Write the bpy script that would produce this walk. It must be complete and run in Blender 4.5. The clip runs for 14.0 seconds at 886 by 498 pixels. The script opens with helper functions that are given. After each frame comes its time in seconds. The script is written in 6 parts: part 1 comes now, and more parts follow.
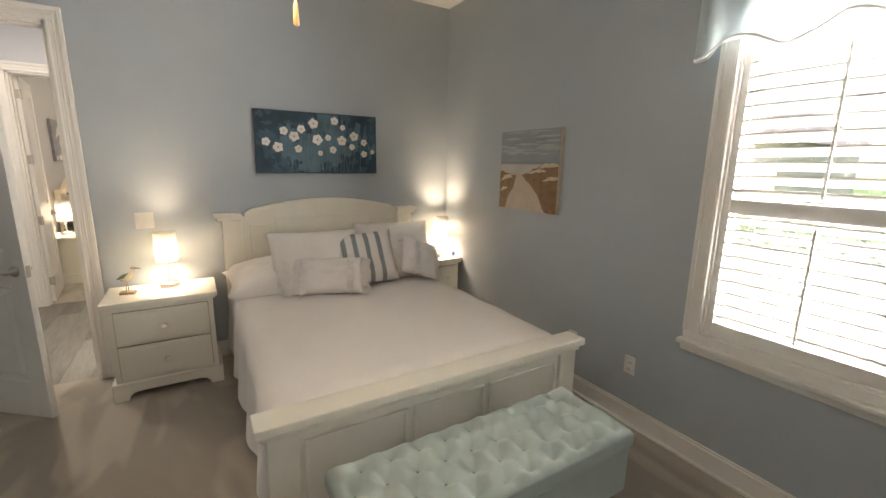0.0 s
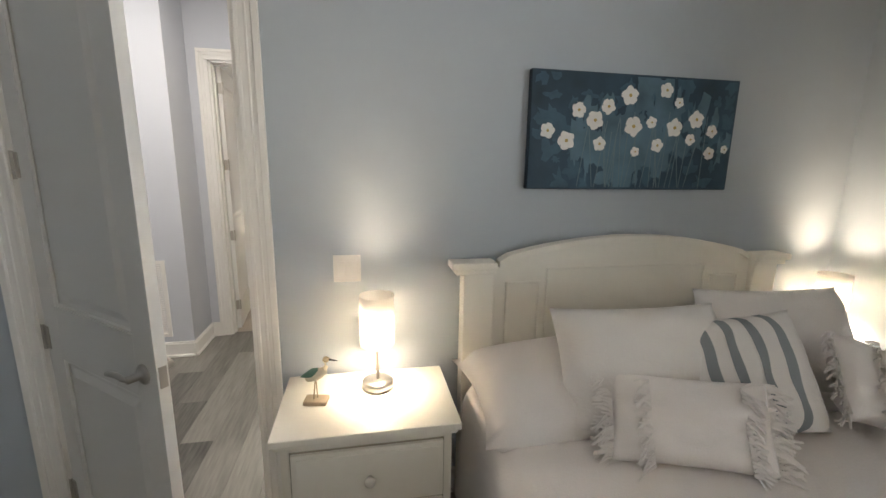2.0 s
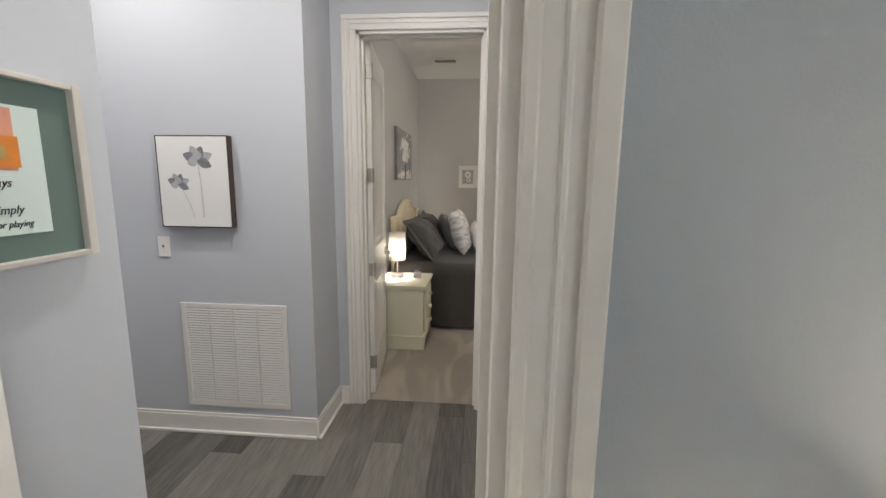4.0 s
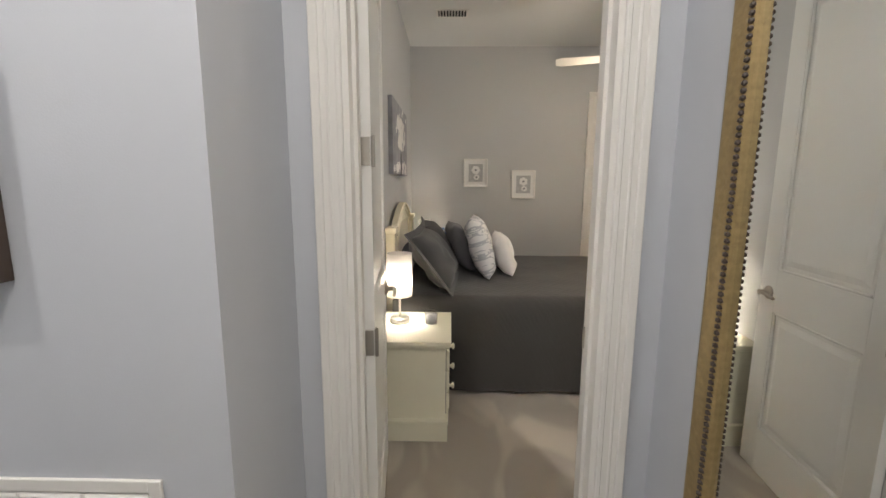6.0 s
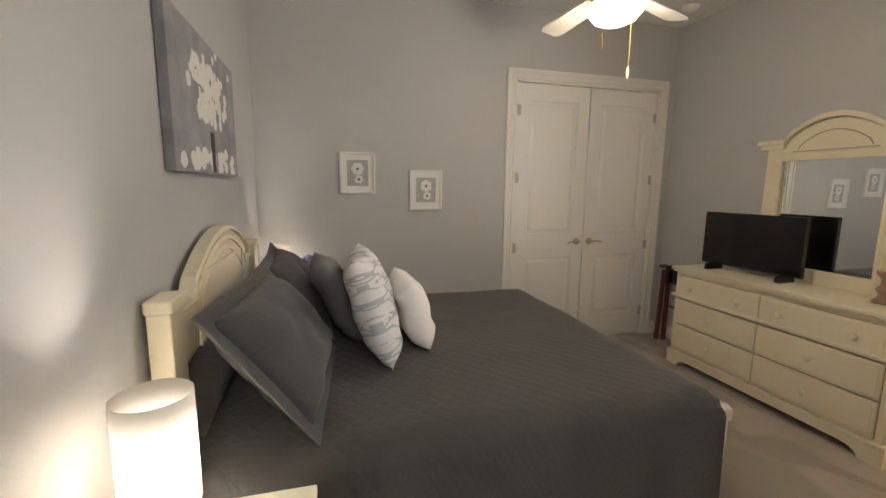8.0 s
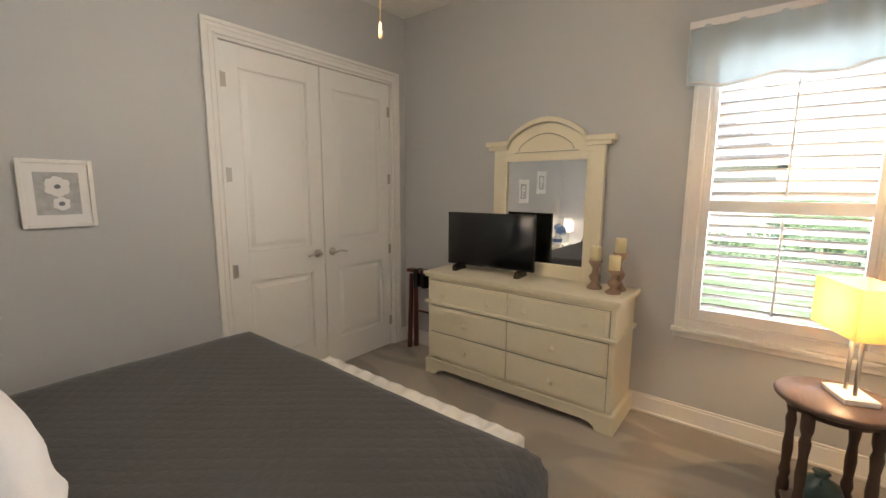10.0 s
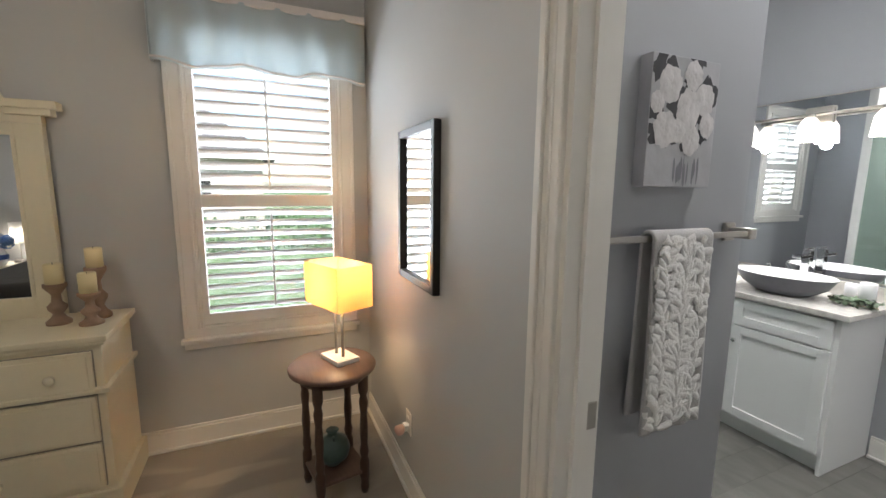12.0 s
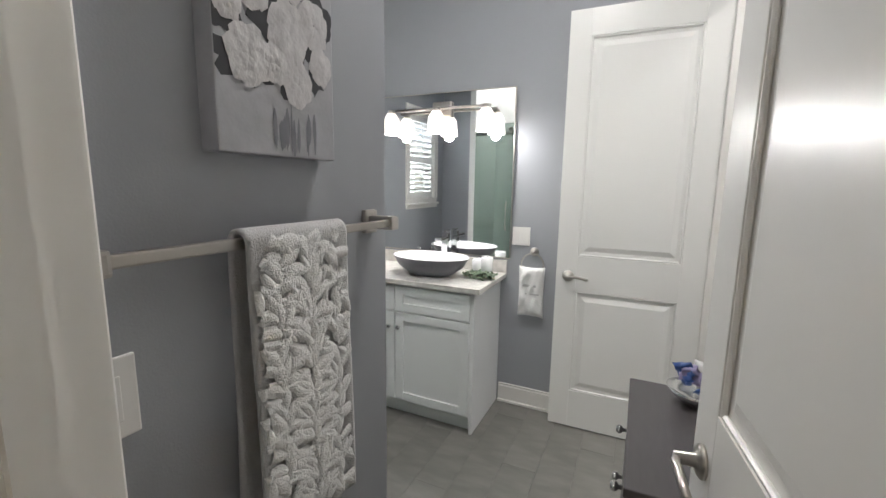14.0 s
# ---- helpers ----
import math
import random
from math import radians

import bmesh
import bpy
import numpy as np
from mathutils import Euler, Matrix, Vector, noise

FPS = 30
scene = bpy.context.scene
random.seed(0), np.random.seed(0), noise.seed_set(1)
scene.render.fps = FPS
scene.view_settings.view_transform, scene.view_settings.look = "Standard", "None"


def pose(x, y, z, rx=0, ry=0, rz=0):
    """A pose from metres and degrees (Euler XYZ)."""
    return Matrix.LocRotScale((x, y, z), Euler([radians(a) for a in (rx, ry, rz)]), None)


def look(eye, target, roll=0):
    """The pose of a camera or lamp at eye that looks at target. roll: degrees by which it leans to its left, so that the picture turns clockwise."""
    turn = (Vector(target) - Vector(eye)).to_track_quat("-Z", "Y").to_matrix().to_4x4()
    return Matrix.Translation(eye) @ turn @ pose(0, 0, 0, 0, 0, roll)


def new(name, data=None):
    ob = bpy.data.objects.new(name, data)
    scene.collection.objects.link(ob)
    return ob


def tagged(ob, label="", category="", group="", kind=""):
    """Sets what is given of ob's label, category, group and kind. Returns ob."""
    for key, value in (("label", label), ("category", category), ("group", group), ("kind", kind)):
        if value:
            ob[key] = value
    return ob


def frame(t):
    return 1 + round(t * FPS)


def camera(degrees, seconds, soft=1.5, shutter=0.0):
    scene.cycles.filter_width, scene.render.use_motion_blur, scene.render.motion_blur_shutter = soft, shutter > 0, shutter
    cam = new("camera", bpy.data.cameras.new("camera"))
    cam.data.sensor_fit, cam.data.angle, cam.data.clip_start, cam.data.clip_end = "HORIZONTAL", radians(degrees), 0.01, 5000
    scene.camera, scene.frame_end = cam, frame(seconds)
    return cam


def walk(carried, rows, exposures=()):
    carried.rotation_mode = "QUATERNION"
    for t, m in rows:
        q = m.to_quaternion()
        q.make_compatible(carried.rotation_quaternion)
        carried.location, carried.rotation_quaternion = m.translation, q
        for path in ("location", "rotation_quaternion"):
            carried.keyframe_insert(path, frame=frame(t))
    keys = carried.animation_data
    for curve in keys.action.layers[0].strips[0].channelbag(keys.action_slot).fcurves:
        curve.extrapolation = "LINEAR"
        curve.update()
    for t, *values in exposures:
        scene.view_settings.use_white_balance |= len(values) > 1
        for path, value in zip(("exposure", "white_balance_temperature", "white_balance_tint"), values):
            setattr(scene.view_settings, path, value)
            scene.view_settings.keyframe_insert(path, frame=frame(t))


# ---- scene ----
cam = camera(93.7, 14.0)
PATH = [
    (0, (0.83, 0.032, 1.602), (1.835, 1.714, 1.201), 0.9),
    (0.5, (0.816, 0.531, 1.591), (1.696, 2.282, 1.191), 1.0),
    (1, (0.769, 1.005, 1.589), (1.49, 2.828, 1.194), 1.0),
    (1.5, (0.652, 1.467, 1.609), (1.199, 3.349, 1.212), 1.0),
    (2, (0.566, 1.967, 1.599), (0.944, 3.892, 1.208), 0.9),
    (2.5, (0.418, 2.415, 1.59), (0.648, 4.364, 1.205), 0.9),
    (3, (0.239, 2.805, 1.599), (0.324, 4.768, 1.226), 0.9),
    (3.5, (0.175, 3.119, 1.56), (0.11, 5.091, 1.22), 0.7),
    (4, (0.08, 3.338, 1.545), (-0.075, 5.306, 1.223), 0.7),
    (4.2, (0.012, 3.417, 1.546), (-0.145, 5.385, 1.222), 0.9),
    (6.3, (-0.395, 5.016, 1.47), (-0.374, 6.993, 1.165), 0.4),
    (6.5, (-0.408, 5.189, 1.49), (-0.338, 7.163, 1.178), 0.7),
    (7, (-0.36, 5.594, 1.512), (-0.174, 7.56, 1.197), 0.7),
    (7.2, (-0.339, 5.764, 1.519), (-0.1, 7.725, 1.206), 0.7),
    (9.3, (-0.108, 6.852, 1.485), (1.038, 8.468, 1.207), 0.2),
    (9.5, (-0.049, 6.921, 1.491), (1.203, 8.455, 1.21), 0.2),
    (10, (0.063, 7.027, 1.517), (1.617, 8.252, 1.229), 0.3),
    (10.5, (0.209, 7.036, 1.52), (2.015, 7.843, 1.224), 0.3),
    (11, (0.308, 7.023, 1.526), (2.264, 7.31, 1.224), 0.2),
    (11.5, (0.375, 7.035, 1.516), (2.331, 6.743, 1.217), 0.5),
    (12, (0.406, 7.008, 1.509), (2.223, 6.227, 1.214), 0.6),
    (12.5, (0.426, 6.963, 1.502), (2.011, 5.78, 1.204), 0.6),
    (13, (0.484, 6.83, 1.482), (1.8, 5.354, 1.182), 0.6),
    (13.5, (0.564, 6.659, 1.49), (1.646, 5.005, 1.184), 0.7),
    (14, (0.661, 6.491, 1.471), (1.503, 4.703, 1.163), 0.9),
]
walk(cam, [(t, look(eye, target, roll)) for t, eye, target, roll in PATH],
     [(0, 1.92, 7800, 14), (1, 1.88, 7600, 14), (2, 1.75, 7000, 12), (3, 1.5, 6500, 11), (3.5, 1.3, 6600, 11), (4, 1.4, 6700, 11), (6.3, 1.58, 6800, 11), (7, 1.45, 6900, 12),
      (9.5, 1.95, 6700, 12), (10.5, 1.6, 6700, 12), (11, 1.5, 6400, 10), (12, 1.22, 6300, 10), (12.5, 0.85, 6400, 10), (13, 0.87, 6400, 10), (14, 1.07, 6350, 10)])

# ---- world and large lights ----
world = bpy.data.worlds.new("world")
scene.world = world
world.use_nodes = True
wn = world.node_tree.nodes
sky = wn.new("ShaderNodeTexSky")
sky.sky_type, sky.sun_disc, sky.sun_elevation, sky.sun_rotation = "NISHITA", False, radians(50), radians(-60)
wn["Background"].inputs[1].default_value = 0.15
world.node_tree.links.new(sky.outputs[0], wn["Background"].inputs[0])


def lamp(name, kind, place, power, color, size=0.05, target=None, size_y=None):
    data = bpy.data.lights.new(name, kind)
    data.energy, data.color = power, color
    if kind == "AREA":
        data.shape, data.size, data.size_y = "RECTANGLE", size, size_y or size
    elif kind == "SUN":
        data.angle = size
    else:
        data.shadow_soft_size = size
    ob = new(name, data)
    ob.matrix_world = look(place, target) if target else pose(*place)
    return ob


WARM, NEUTRAL, DAY = (1.0, 0.75, 0.50), (1.0, 0.92, 0.84), (0.88, 0.93, 1.0)
BEDSIDE = (1.0, 0.84, 0.66)
COOL = (1.0, 0.97, 0.94)
FAN_GLOW = (1.0, 0.86, 0.70)
lamp("sun", "SUN", (-8, 4, 12), 5.0, (1.0, 0.95, 0.87), radians(0.5), (0, 3, 0))
lamp("daylight_bedroom_a", "AREA", (3.33, 0.71, 1.5), 72, DAY, 0.8, (0, 0.71, 1.2), 1.5)
lamp("daylight_bedroom_b", "AREA", (3.30, 6.97, 1.5), 24, DAY, 0.8, (0, 6.97, 1.2), 1.5)
lamp("daylight_bath", "AREA", (3.28, 5.7, 1.75), 9, DAY, 0.6, (0, 5.7, 1.5), 0.8)

# ---- materials ----


def mat(name, color, rough=0.6, metal=0.0, grain=0.0, scale=40.0, bump=0.0, bscale=200.0, blotch=0.06, spread=0.0,
        sheen=0.0, stretch=(1, 1, 1), coat=0.0):
    """A surface with two scales of colour variation and a fine relief."""
    m = bpy.data.materials.new(name)
    m.use_nodes = True
    n, l = m.node_tree.nodes, m.node_tree.links
    b = n["Principled BSDF"]
    b.inputs["Roughness"].default_value, b.inputs["Metallic"].default_value = rough, metal
    b.inputs["Sheen Weight"].default_value = sheen
    b.inputs["Coat Weight"].default_value = coat
    co = n.new("ShaderNodeTexCoord")
    mp = n.new("ShaderNodeMapping")
    mp.inputs["Scale"].default_value = stretch
    l.new(co.outputs["Object"], mp.inputs[0])
    big, fine = n.new("ShaderNodeTexNoise"), n.new("ShaderNodeTexNoise")
    big.inputs["Scale"].default_value, big.inputs["Detail"].default_value = 1.7, 3
    fine.inputs["Scale"].default_value, fine.inputs["Detail"].default_value = scale, 4
    l.new(mp.outputs[0], big.inputs[0])
    l.new(mp.outputs[0], fine.inputs[0])
    hsv = n.new("ShaderNodeHueSaturation")
    hsv.inputs["Color"].default_value = (*color, 1)
    a = n.new("ShaderNodeMath")
    a.operation = "MULTIPLY_ADD"
    a.inputs[1].default_value, a.inputs[2].default_value = blotch * 2, 1 - blotch
    l.new(big.outputs[0], a.inputs[0])
    c = n.new("ShaderNodeMath")
    c.operation = "MULTIPLY_ADD"
    c.inputs[1].default_value = grain * 2
    l.new(fine.outputs[0], c.inputs[0])
    l.new(a.outputs[0], c.inputs[2])
    last = c
    if grain:
        d = n.new("ShaderNodeMath")
        d.operation = "SUBTRACT"
        d.inputs[1].default_value = grain
        l.new(c.outputs[0], d.inputs[0])
        last = d
    if spread:
        info = n.new("ShaderNodeObjectInfo")
        e = n.new("ShaderNodeMath")
        e.operation = "MULTIPLY_ADD"
        e.inputs[1].default_value, e.inputs[2].default_value = spread * 2, -spread
        l.new(info.outputs["Random"], e.inputs[0])
        f = n.new("ShaderNodeMath")
        l.new(e.outputs[0], f.inputs[0])
        l.new(last.outputs[0], f.inputs[1])
        last = f
    l.new(last.outputs[0], hsv.inputs["Value"])
    l.new(hsv.outputs[0], b.inputs["Base Color"])
    if bump:
        t = n.new("ShaderNodeTexNoise")
        t.inputs["Scale"].default_value, t.inputs["Detail"].default_value = bscale, 3
        l.new(mp.outputs[0], t.inputs[0])
        u = n.new("ShaderNodeBump")
        u.inputs["Strength"].default_value, u.inputs["Distance"].default_value = bump, 0.004
        l.new(t.outputs[0], u.inputs["Height"])
        l.new(u.outputs[0], b.inputs["Normal"])
    return m


def glow(name, color, strength):
    m = bpy.data.materials.new(name)
    m.use_nodes = True
    b = m.node_tree.nodes["Principled BSDF"]
    b.inputs["Base Color"].default_value = (*color, 1)
    b.inputs["Emission Color"].default_value = (*color, 1)
    b.inputs["Emission Strength"].default_value = strength
    return m


def shade_cloth(name, color, strength=0.0, body=0.45):
    """Thin cloth that lets light through."""
    m = bpy.data.materials.new(name)
    m.use_nodes = True
    n, l = m.node_tree.nodes, m.node_tree.links
    n.remove(n["Principled BSDF"])
    d, t, mix = n.new("ShaderNodeBsdfDiffuse"), n.new("ShaderNodeBsdfTranslucent"), n.new("ShaderNodeMixShader")
    w = n.new("ShaderNodeTexNoise")
    w.inputs["Scale"].default_value = 90
    r = n.new("ShaderNodeMix")
    r.data_type = "RGBA"
    r.inputs["A"].default_value = (*[c * 0.92 for c in color], 1)
    r.inputs["B"].default_value = (*color, 1)
    l.new(w.outputs[0], r.inputs["Factor"])
    l.new(r.outputs["Result"], d.inputs[0])
    l.new(r.outputs["Result"], t.inputs[0])
    mix.inputs[0].default_value = 1 - body
    l.new(d.outputs[0], mix.inputs[1])
    l.new(t.outputs[0], mix.inputs[2])
    l.new(mix.outputs[0], n["Material Output"].inputs[0])
    return m


def clear(name, color=(1, 1, 1), rough=0.0, tint=0.9):
    """Thin clear glass: mostly see-through with a little gloss."""
    m = bpy.data.materials.new(name)
    m.use_nodes = True
    n, l = m.node_tree.nodes, m.node_tree.links
    n.remove(n["Principled BSDF"])
    a, g, mix = n.new("ShaderNodeBsdfTransparent"), n.new("ShaderNodeBsdfGlossy"), n.new("ShaderNodeMixShader")
    a.inputs[0].default_value = (*[c * tint for c in color], 1)
    g.inputs["Roughness"].default_value = rough
    mix.inputs[0].default_value = 0.07
    l.new(a.outputs[0], mix.inputs[1])
    l.new(g.outputs[0], mix.inputs[2])
    l.new(mix.outputs[0], n["Material Output"].inputs[0])
    return m


PAINT_A = mat("paint_blue_grey", (0.43, 0.475, 0.515), 0.65, bump=0.10, bscale=260, blotch=0.02)
PAINT_B = mat("paint_warm_grey", (0.51, 0.51, 0.505), 0.65, bump=0.10, bscale=260, blotch=0.02)
PAINT_HALL = mat("paint_pale_grey", (0.55, 0.57, 0.61), 0.65, bump=0.10, bscale=260, blotch=0.02)
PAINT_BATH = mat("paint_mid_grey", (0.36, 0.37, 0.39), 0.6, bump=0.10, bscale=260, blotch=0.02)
CEIL = mat("ceiling_paint", (0.74, 0.74, 0.72), 0.8, bump=0.25, bscale=90, blotch=0.02)
TRIM = mat("trim_white", (0.80, 0.78, 0.74), 0.42, bump=0.0, bscale=60, blotch=0.02)
DOOR = mat("door_white", (0.80, 0.79, 0.76), 0.28, bump=0.03, bscale=50, blotch=0.02)
CARPET = mat("carpet_beige", (0.38, 0.335, 0.28), 0.95, grain=0.16, scale=260, bump=0.9, bscale=420, blotch=0.13, sheen=0.2)
ct_n, ct_l = CARPET.node_tree.nodes, CARPET.node_tree.links
marks, squeeze, ramp, blend = (ct_n.new("ShaderNodeTexNoise"), ct_n.new("ShaderNodeMapping"), ct_n.new("ShaderNodeValToRGB"), ct_n.new("ShaderNodeMix"))
squeeze.inputs["Scale"].default_value, squeeze.inputs["Rotation"].default_value = (2.6, 1.0, 1), (0, 0, 0.5)
marks.inputs["Scale"].default_value, marks.inputs["Distortion"].default_value, marks.inputs["Detail"].default_value = 1.0, 1.6, 1
ramp.color_ramp.elements[0].position, ramp.color_ramp.elements[1].position = 0.46, 0.58
blend.data_type, blend.blend_type = "RGBA", "MULTIPLY"
pile = ct_n["Principled BSDF"].inputs["Base Color"]
before = pile.links[0].from_socket
ramp.color_ramp.elements[0].color, ramp.color_ramp.elements[1].color = (0.86, 0.855, 0.85, 1), (1.14, 1.14, 1.13, 1)
ct_l.new([q for q in ct_n if q.type == "TEX_COORD"][0].outputs["Object"], squeeze.inputs[0])
ct_l.new(squeeze.outputs[0], marks.inputs[0])
ct_l.new(marks.outputs[0], ramp.inputs[0])
blend.inputs["Factor"].default_value = 1.0
ct_l.new(before, blend.inputs["A"])
ct_l.new(ramp.outputs[0], blend.inputs["B"])
ct_l.new(blend.outputs["Result"], pile)
PLANK = mat("plank_grey_oak", (0.152, 0.144, 0.128), 0.38, grain=0.5, scale=7, bump=0.12, bscale=60, blotch=0.30, spread=0.45, stretch=(9, 0.8, 1))
PLANK_BATH = mat("plank_grey_bath", (0.185, 0.178, 0.162), 0.35, grain=0.45, scale=4, bump=0.1, bscale=60, blotch=0.25, spread=0.10, stretch=(1, 3, 1))
JOINT = mat("joint_dark", (0.13, 0.12, 0.105), 0.7)
WHITE_WOOD = mat("white_painted_wood", (0.80, 0.77, 0.69), 0.35, grain=0.02, scale=30, bump=0.05, bscale=40, blotch=0.03)
CREAM_WOOD = mat("cream_painted_wood", (0.80, 0.73, 0.55), 0.38, grain=0.03, scale=30, bump=0.05, bscale=40, blotch=0.03)
IVORY_WOOD = mat("ivory_painted_wood", (0.80, 0.77, 0.62), 0.36, grain=0.02, scale=30, bump=0.05, bscale=40, blotch=0.03)
# darker tan that colours in the shade of drawer gaps and crest grooves
GROOVE_SHADE = mat("painted_gap_shade", (0.36, 0.33, 0.26), 0.6)
NICKEL = mat("satin_nickel", (0.50, 0.47, 0.43), 0.30, 1.0, bump=0.02)
CHROME = mat("chrome", (0.72, 0.72, 0.72), 0.12, 1.0)
LINEN_WHITE = mat("white_linen", (0.80, 0.76, 0.74), 0.9, grain=0.05, scale=300, bump=0.35, bscale=130, blotch=0.04, sheen=0.25)
PILLOW_WHITE = mat("pillow_cotton", (0.78, 0.75, 0.73), 0.92, grain=0.04, scale=260, bump=0.4, bscale=90, blotch=0.04, sheen=0.25)
CHARCOAL = mat("charcoal_quilt", (0.040, 0.037, 0.034), 0.85, grain=0.10, scale=220, bump=0.6, bscale=55, blotch=0.08, sheen=0.15)
cq_n, cq_l = CHARCOAL.node_tree.nodes, CHARCOAL.node_tree.links
seams = []
for lie, tilt in ((0.62, 0.785), (-0.62, -0.785)):
    turn, lines = cq_n.new("ShaderNodeMapping"), cq_n.new("ShaderNodeTexWave")
    turn.inputs["Rotation"].default_value = (0, lie, tilt)
    lines.inputs["Scale"].default_value, lines.inputs["Distortion"].default_value = 6.5, 0.4
    cq_l.new([q for q in cq_n if q.type == "TEX_COORD"][0].outputs["Object"], turn.inputs[0])
    cq_l.new(turn.outputs[0], lines.inputs[0])
    peak = cq_n.new("ShaderNodeMath")
    peak.operation, peak.inputs[1].default_value = "POWER", 0.35
    cq_l.new(lines.outputs["Fac"], peak.inputs[0])
    seams.append(peak)
quilt, puff_up = cq_n.new("ShaderNodeMath"), cq_n.new("ShaderNodeBump")
quilt.operation = "MULTIPLY"
cq_l.new(seams[0].outputs[0], quilt.inputs[0])
cq_l.new(seams[1].outputs[0], quilt.inputs[1])
puff_up.inputs["Strength"].default_value, puff_up.inputs["Distance"].default_value = 0.2, 0.006
cq_l.new(quilt.outputs[0], puff_up.inputs["Height"])
cloth_normal = cq_n["Principled BSDF"].inputs["Normal"]
cq_l.new(cloth_normal.links[0].from_socket, puff_up.inputs["Normal"])
cq_l.new(puff_up.outputs[0], cloth_normal)
CHARCOAL_SHAM = mat("charcoal_sham", (0.070, 0.070, 0.072), 0.88, grain=0.10, scale=220, bump=0.6, bscale=55, blotch=0.08, sheen=0.15)
AQUA = mat("aqua_upholstery", (0.46, 0.55, 0.53), 0.85, grain=0.10, scale=300, bump=0.3, bscale=260, blotch=0.05, sheen=0.2)
AQUA_DARK = mat("aqua_button", (0.30, 0.37, 0.36), 0.85, bump=0.2)
IVORY_CLOTH = mat("ivory_upholstery", (0.76, 0.73, 0.68), 0.85, grain=0.05, scale=300, bump=0.3, bscale=260, sheen=0.2)
DARK_WOOD = mat("dark_walnut", (0.085, 0.050, 0.036), 0.38, grain=0.25, scale=12, stretch=(1, 1, 8), bump=0.05, bscale=40)
CHERRY = mat("dark_cherry", (0.12, 0.025, 0.020), 0.32, grain=0.2, scale=12, bump=0.04)
TABLE_TOP = mat("walnut_top", (0.16, 0.105, 0.085), 0.35, grain=0.25, scale=10, stretch=(1, 6, 1), bump=0.04)
BLACK = mat("black_plastic", (0.012, 0.012, 0.013), 0.22, blotch=0.1)
SCREEN = mat("tv_screen", (0.006, 0.006, 0.007), 0.10, blotch=0.1)
BLACK_FRAME = mat("black_frame", (0.018, 0.016, 0.015), 0.35, bump=0.05)
BROWN_FRAME = mat("brown_frame", (0.06, 0.04, 0.03), 0.4, bump=0.05)
GOLD = mat("aged_gold", (0.36, 0.26, 0.12), 0.45, 0.5, grain=0.35, scale=60, bump=0.5, bscale=70, blotch=0.2)
PLATE = mat("switch_plate", (0.82, 0.80, 0.76), 0.35)
MIRROR = mat("mirror_glass", (0.88, 0.90, 0.90), 0.015, 1.0, blotch=0.01)
BULB = glow("warm_bulb", (1.0, 0.78, 0.52), 4)
BULB_COOL = glow("soft_white_bulb", (1.0, 0.93, 0.85), 3)
DOME = glow("fan_dome_glass", (1.0, 0.76, 0.48), 1.3)
SHADE_WHITE = shade_cloth("lampshade_white", (0.94, 0.92, 0.88), 0, 0.25)
SHADE_AMBER = shade_cloth("lampshade_amber", (0.90, 0.70, 0.42), 0, 0.3)
VALANCE_AQUA = shade_cloth("valance_cloth", (0.72, 0.78, 0.80), 0, 0.5)
SHUTTER = mat("shutter_white", (0.82, 0.81, 0.78), 0.38)
GLASS = clear("window_glass")
SHOWER_GLASS = clear("shower_glass", (0.88, 0.96, 0.93), 0.02, 0.85)
FROST = shade_cloth("frosted_glass", (0.95, 0.93, 0.90), 0, 0.35)
CANDLE = mat("ivory_wax", (0.80, 0.70, 0.42), 0.5, blotch=0.05)
CANDLE_WOOD = mat("candlestick_wood", (0.33, 0.22, 0.15), 0.55, grain=0.3, scale=14, bump=0.2)
MARBLE = mat("granite_pale", (0.62, 0.60, 0.56), 0.2, grain=0.30, scale=28, blotch=0.12)
VANITY = mat("vanity_white", (0.78, 0.79, 0.78), 0.35, blotch=0.02)
PORCELAIN = mat("basin_white", (0.85, 0.85, 0.86), 0.12, blotch=0.01)
BASIN_GREY = mat("basin_grey", (0.15, 0.15, 0.17), 0.35, grain=0.1, scale=40)
TOWEL = mat("white_terry", (0.80, 0.79, 0.77), 0.95, grain=0.06, scale=240, bump=0.8, bscale=320, sheen=0.3)
TOWEL_GREY = mat("grey_terry", (0.50, 0.49, 0.48), 0.95, grain=0.08, scale=240, bump=0.8, bscale=320, sheen=0.3)
CONSOLE = mat("espresso_console", (0.075, 0.068, 0.070), 0.35, grain=0.15, scale=14, stretch=(1, 6, 1))
LEAF = mat("sage_leaf", (0.13, 0.19, 0.11), 0.6, blotch=0.3, spread=0.2)
BLUE = mat("blue_glaze", (0.05, 0.11, 0.33), 0.3, grain=0.3, scale=20)
TEAL = mat("teal_ceramic", (0.07, 0.12, 0.11), 0.3, grain=0.3, scale=25, bump=0.2, bscale=40)
FLOWER_BLUE = mat("hydrangea_blue", (0.12, 0.22, 0.48), 0.8, spread=0.25, blotch=0.2)
FAN_WHITE = mat("fan_white", (0.80, 0.78, 0.72), 0.35)
CHAIN = mat("chain_brass", (0.55, 0.38, 0.15), 0.35, 0.8)
WOOD_PULL = mat("pull_wood", (0.62, 0.40, 0.18), 0.5)
TILE = mat("shower_tile", (0.74, 0.74, 0.72), 0.18, grain=0.05, scale=20)
CANVAS_NAVY = mat("canvas_navy", (0.026, 0.060, 0.092), 0.7, grain=0.55, scale=7, bump=0.4, bscale=30, blotch=0.9)
CANVAS_EDGE = mat("canvas_edge", (0.02, 0.04, 0.06), 0.8)
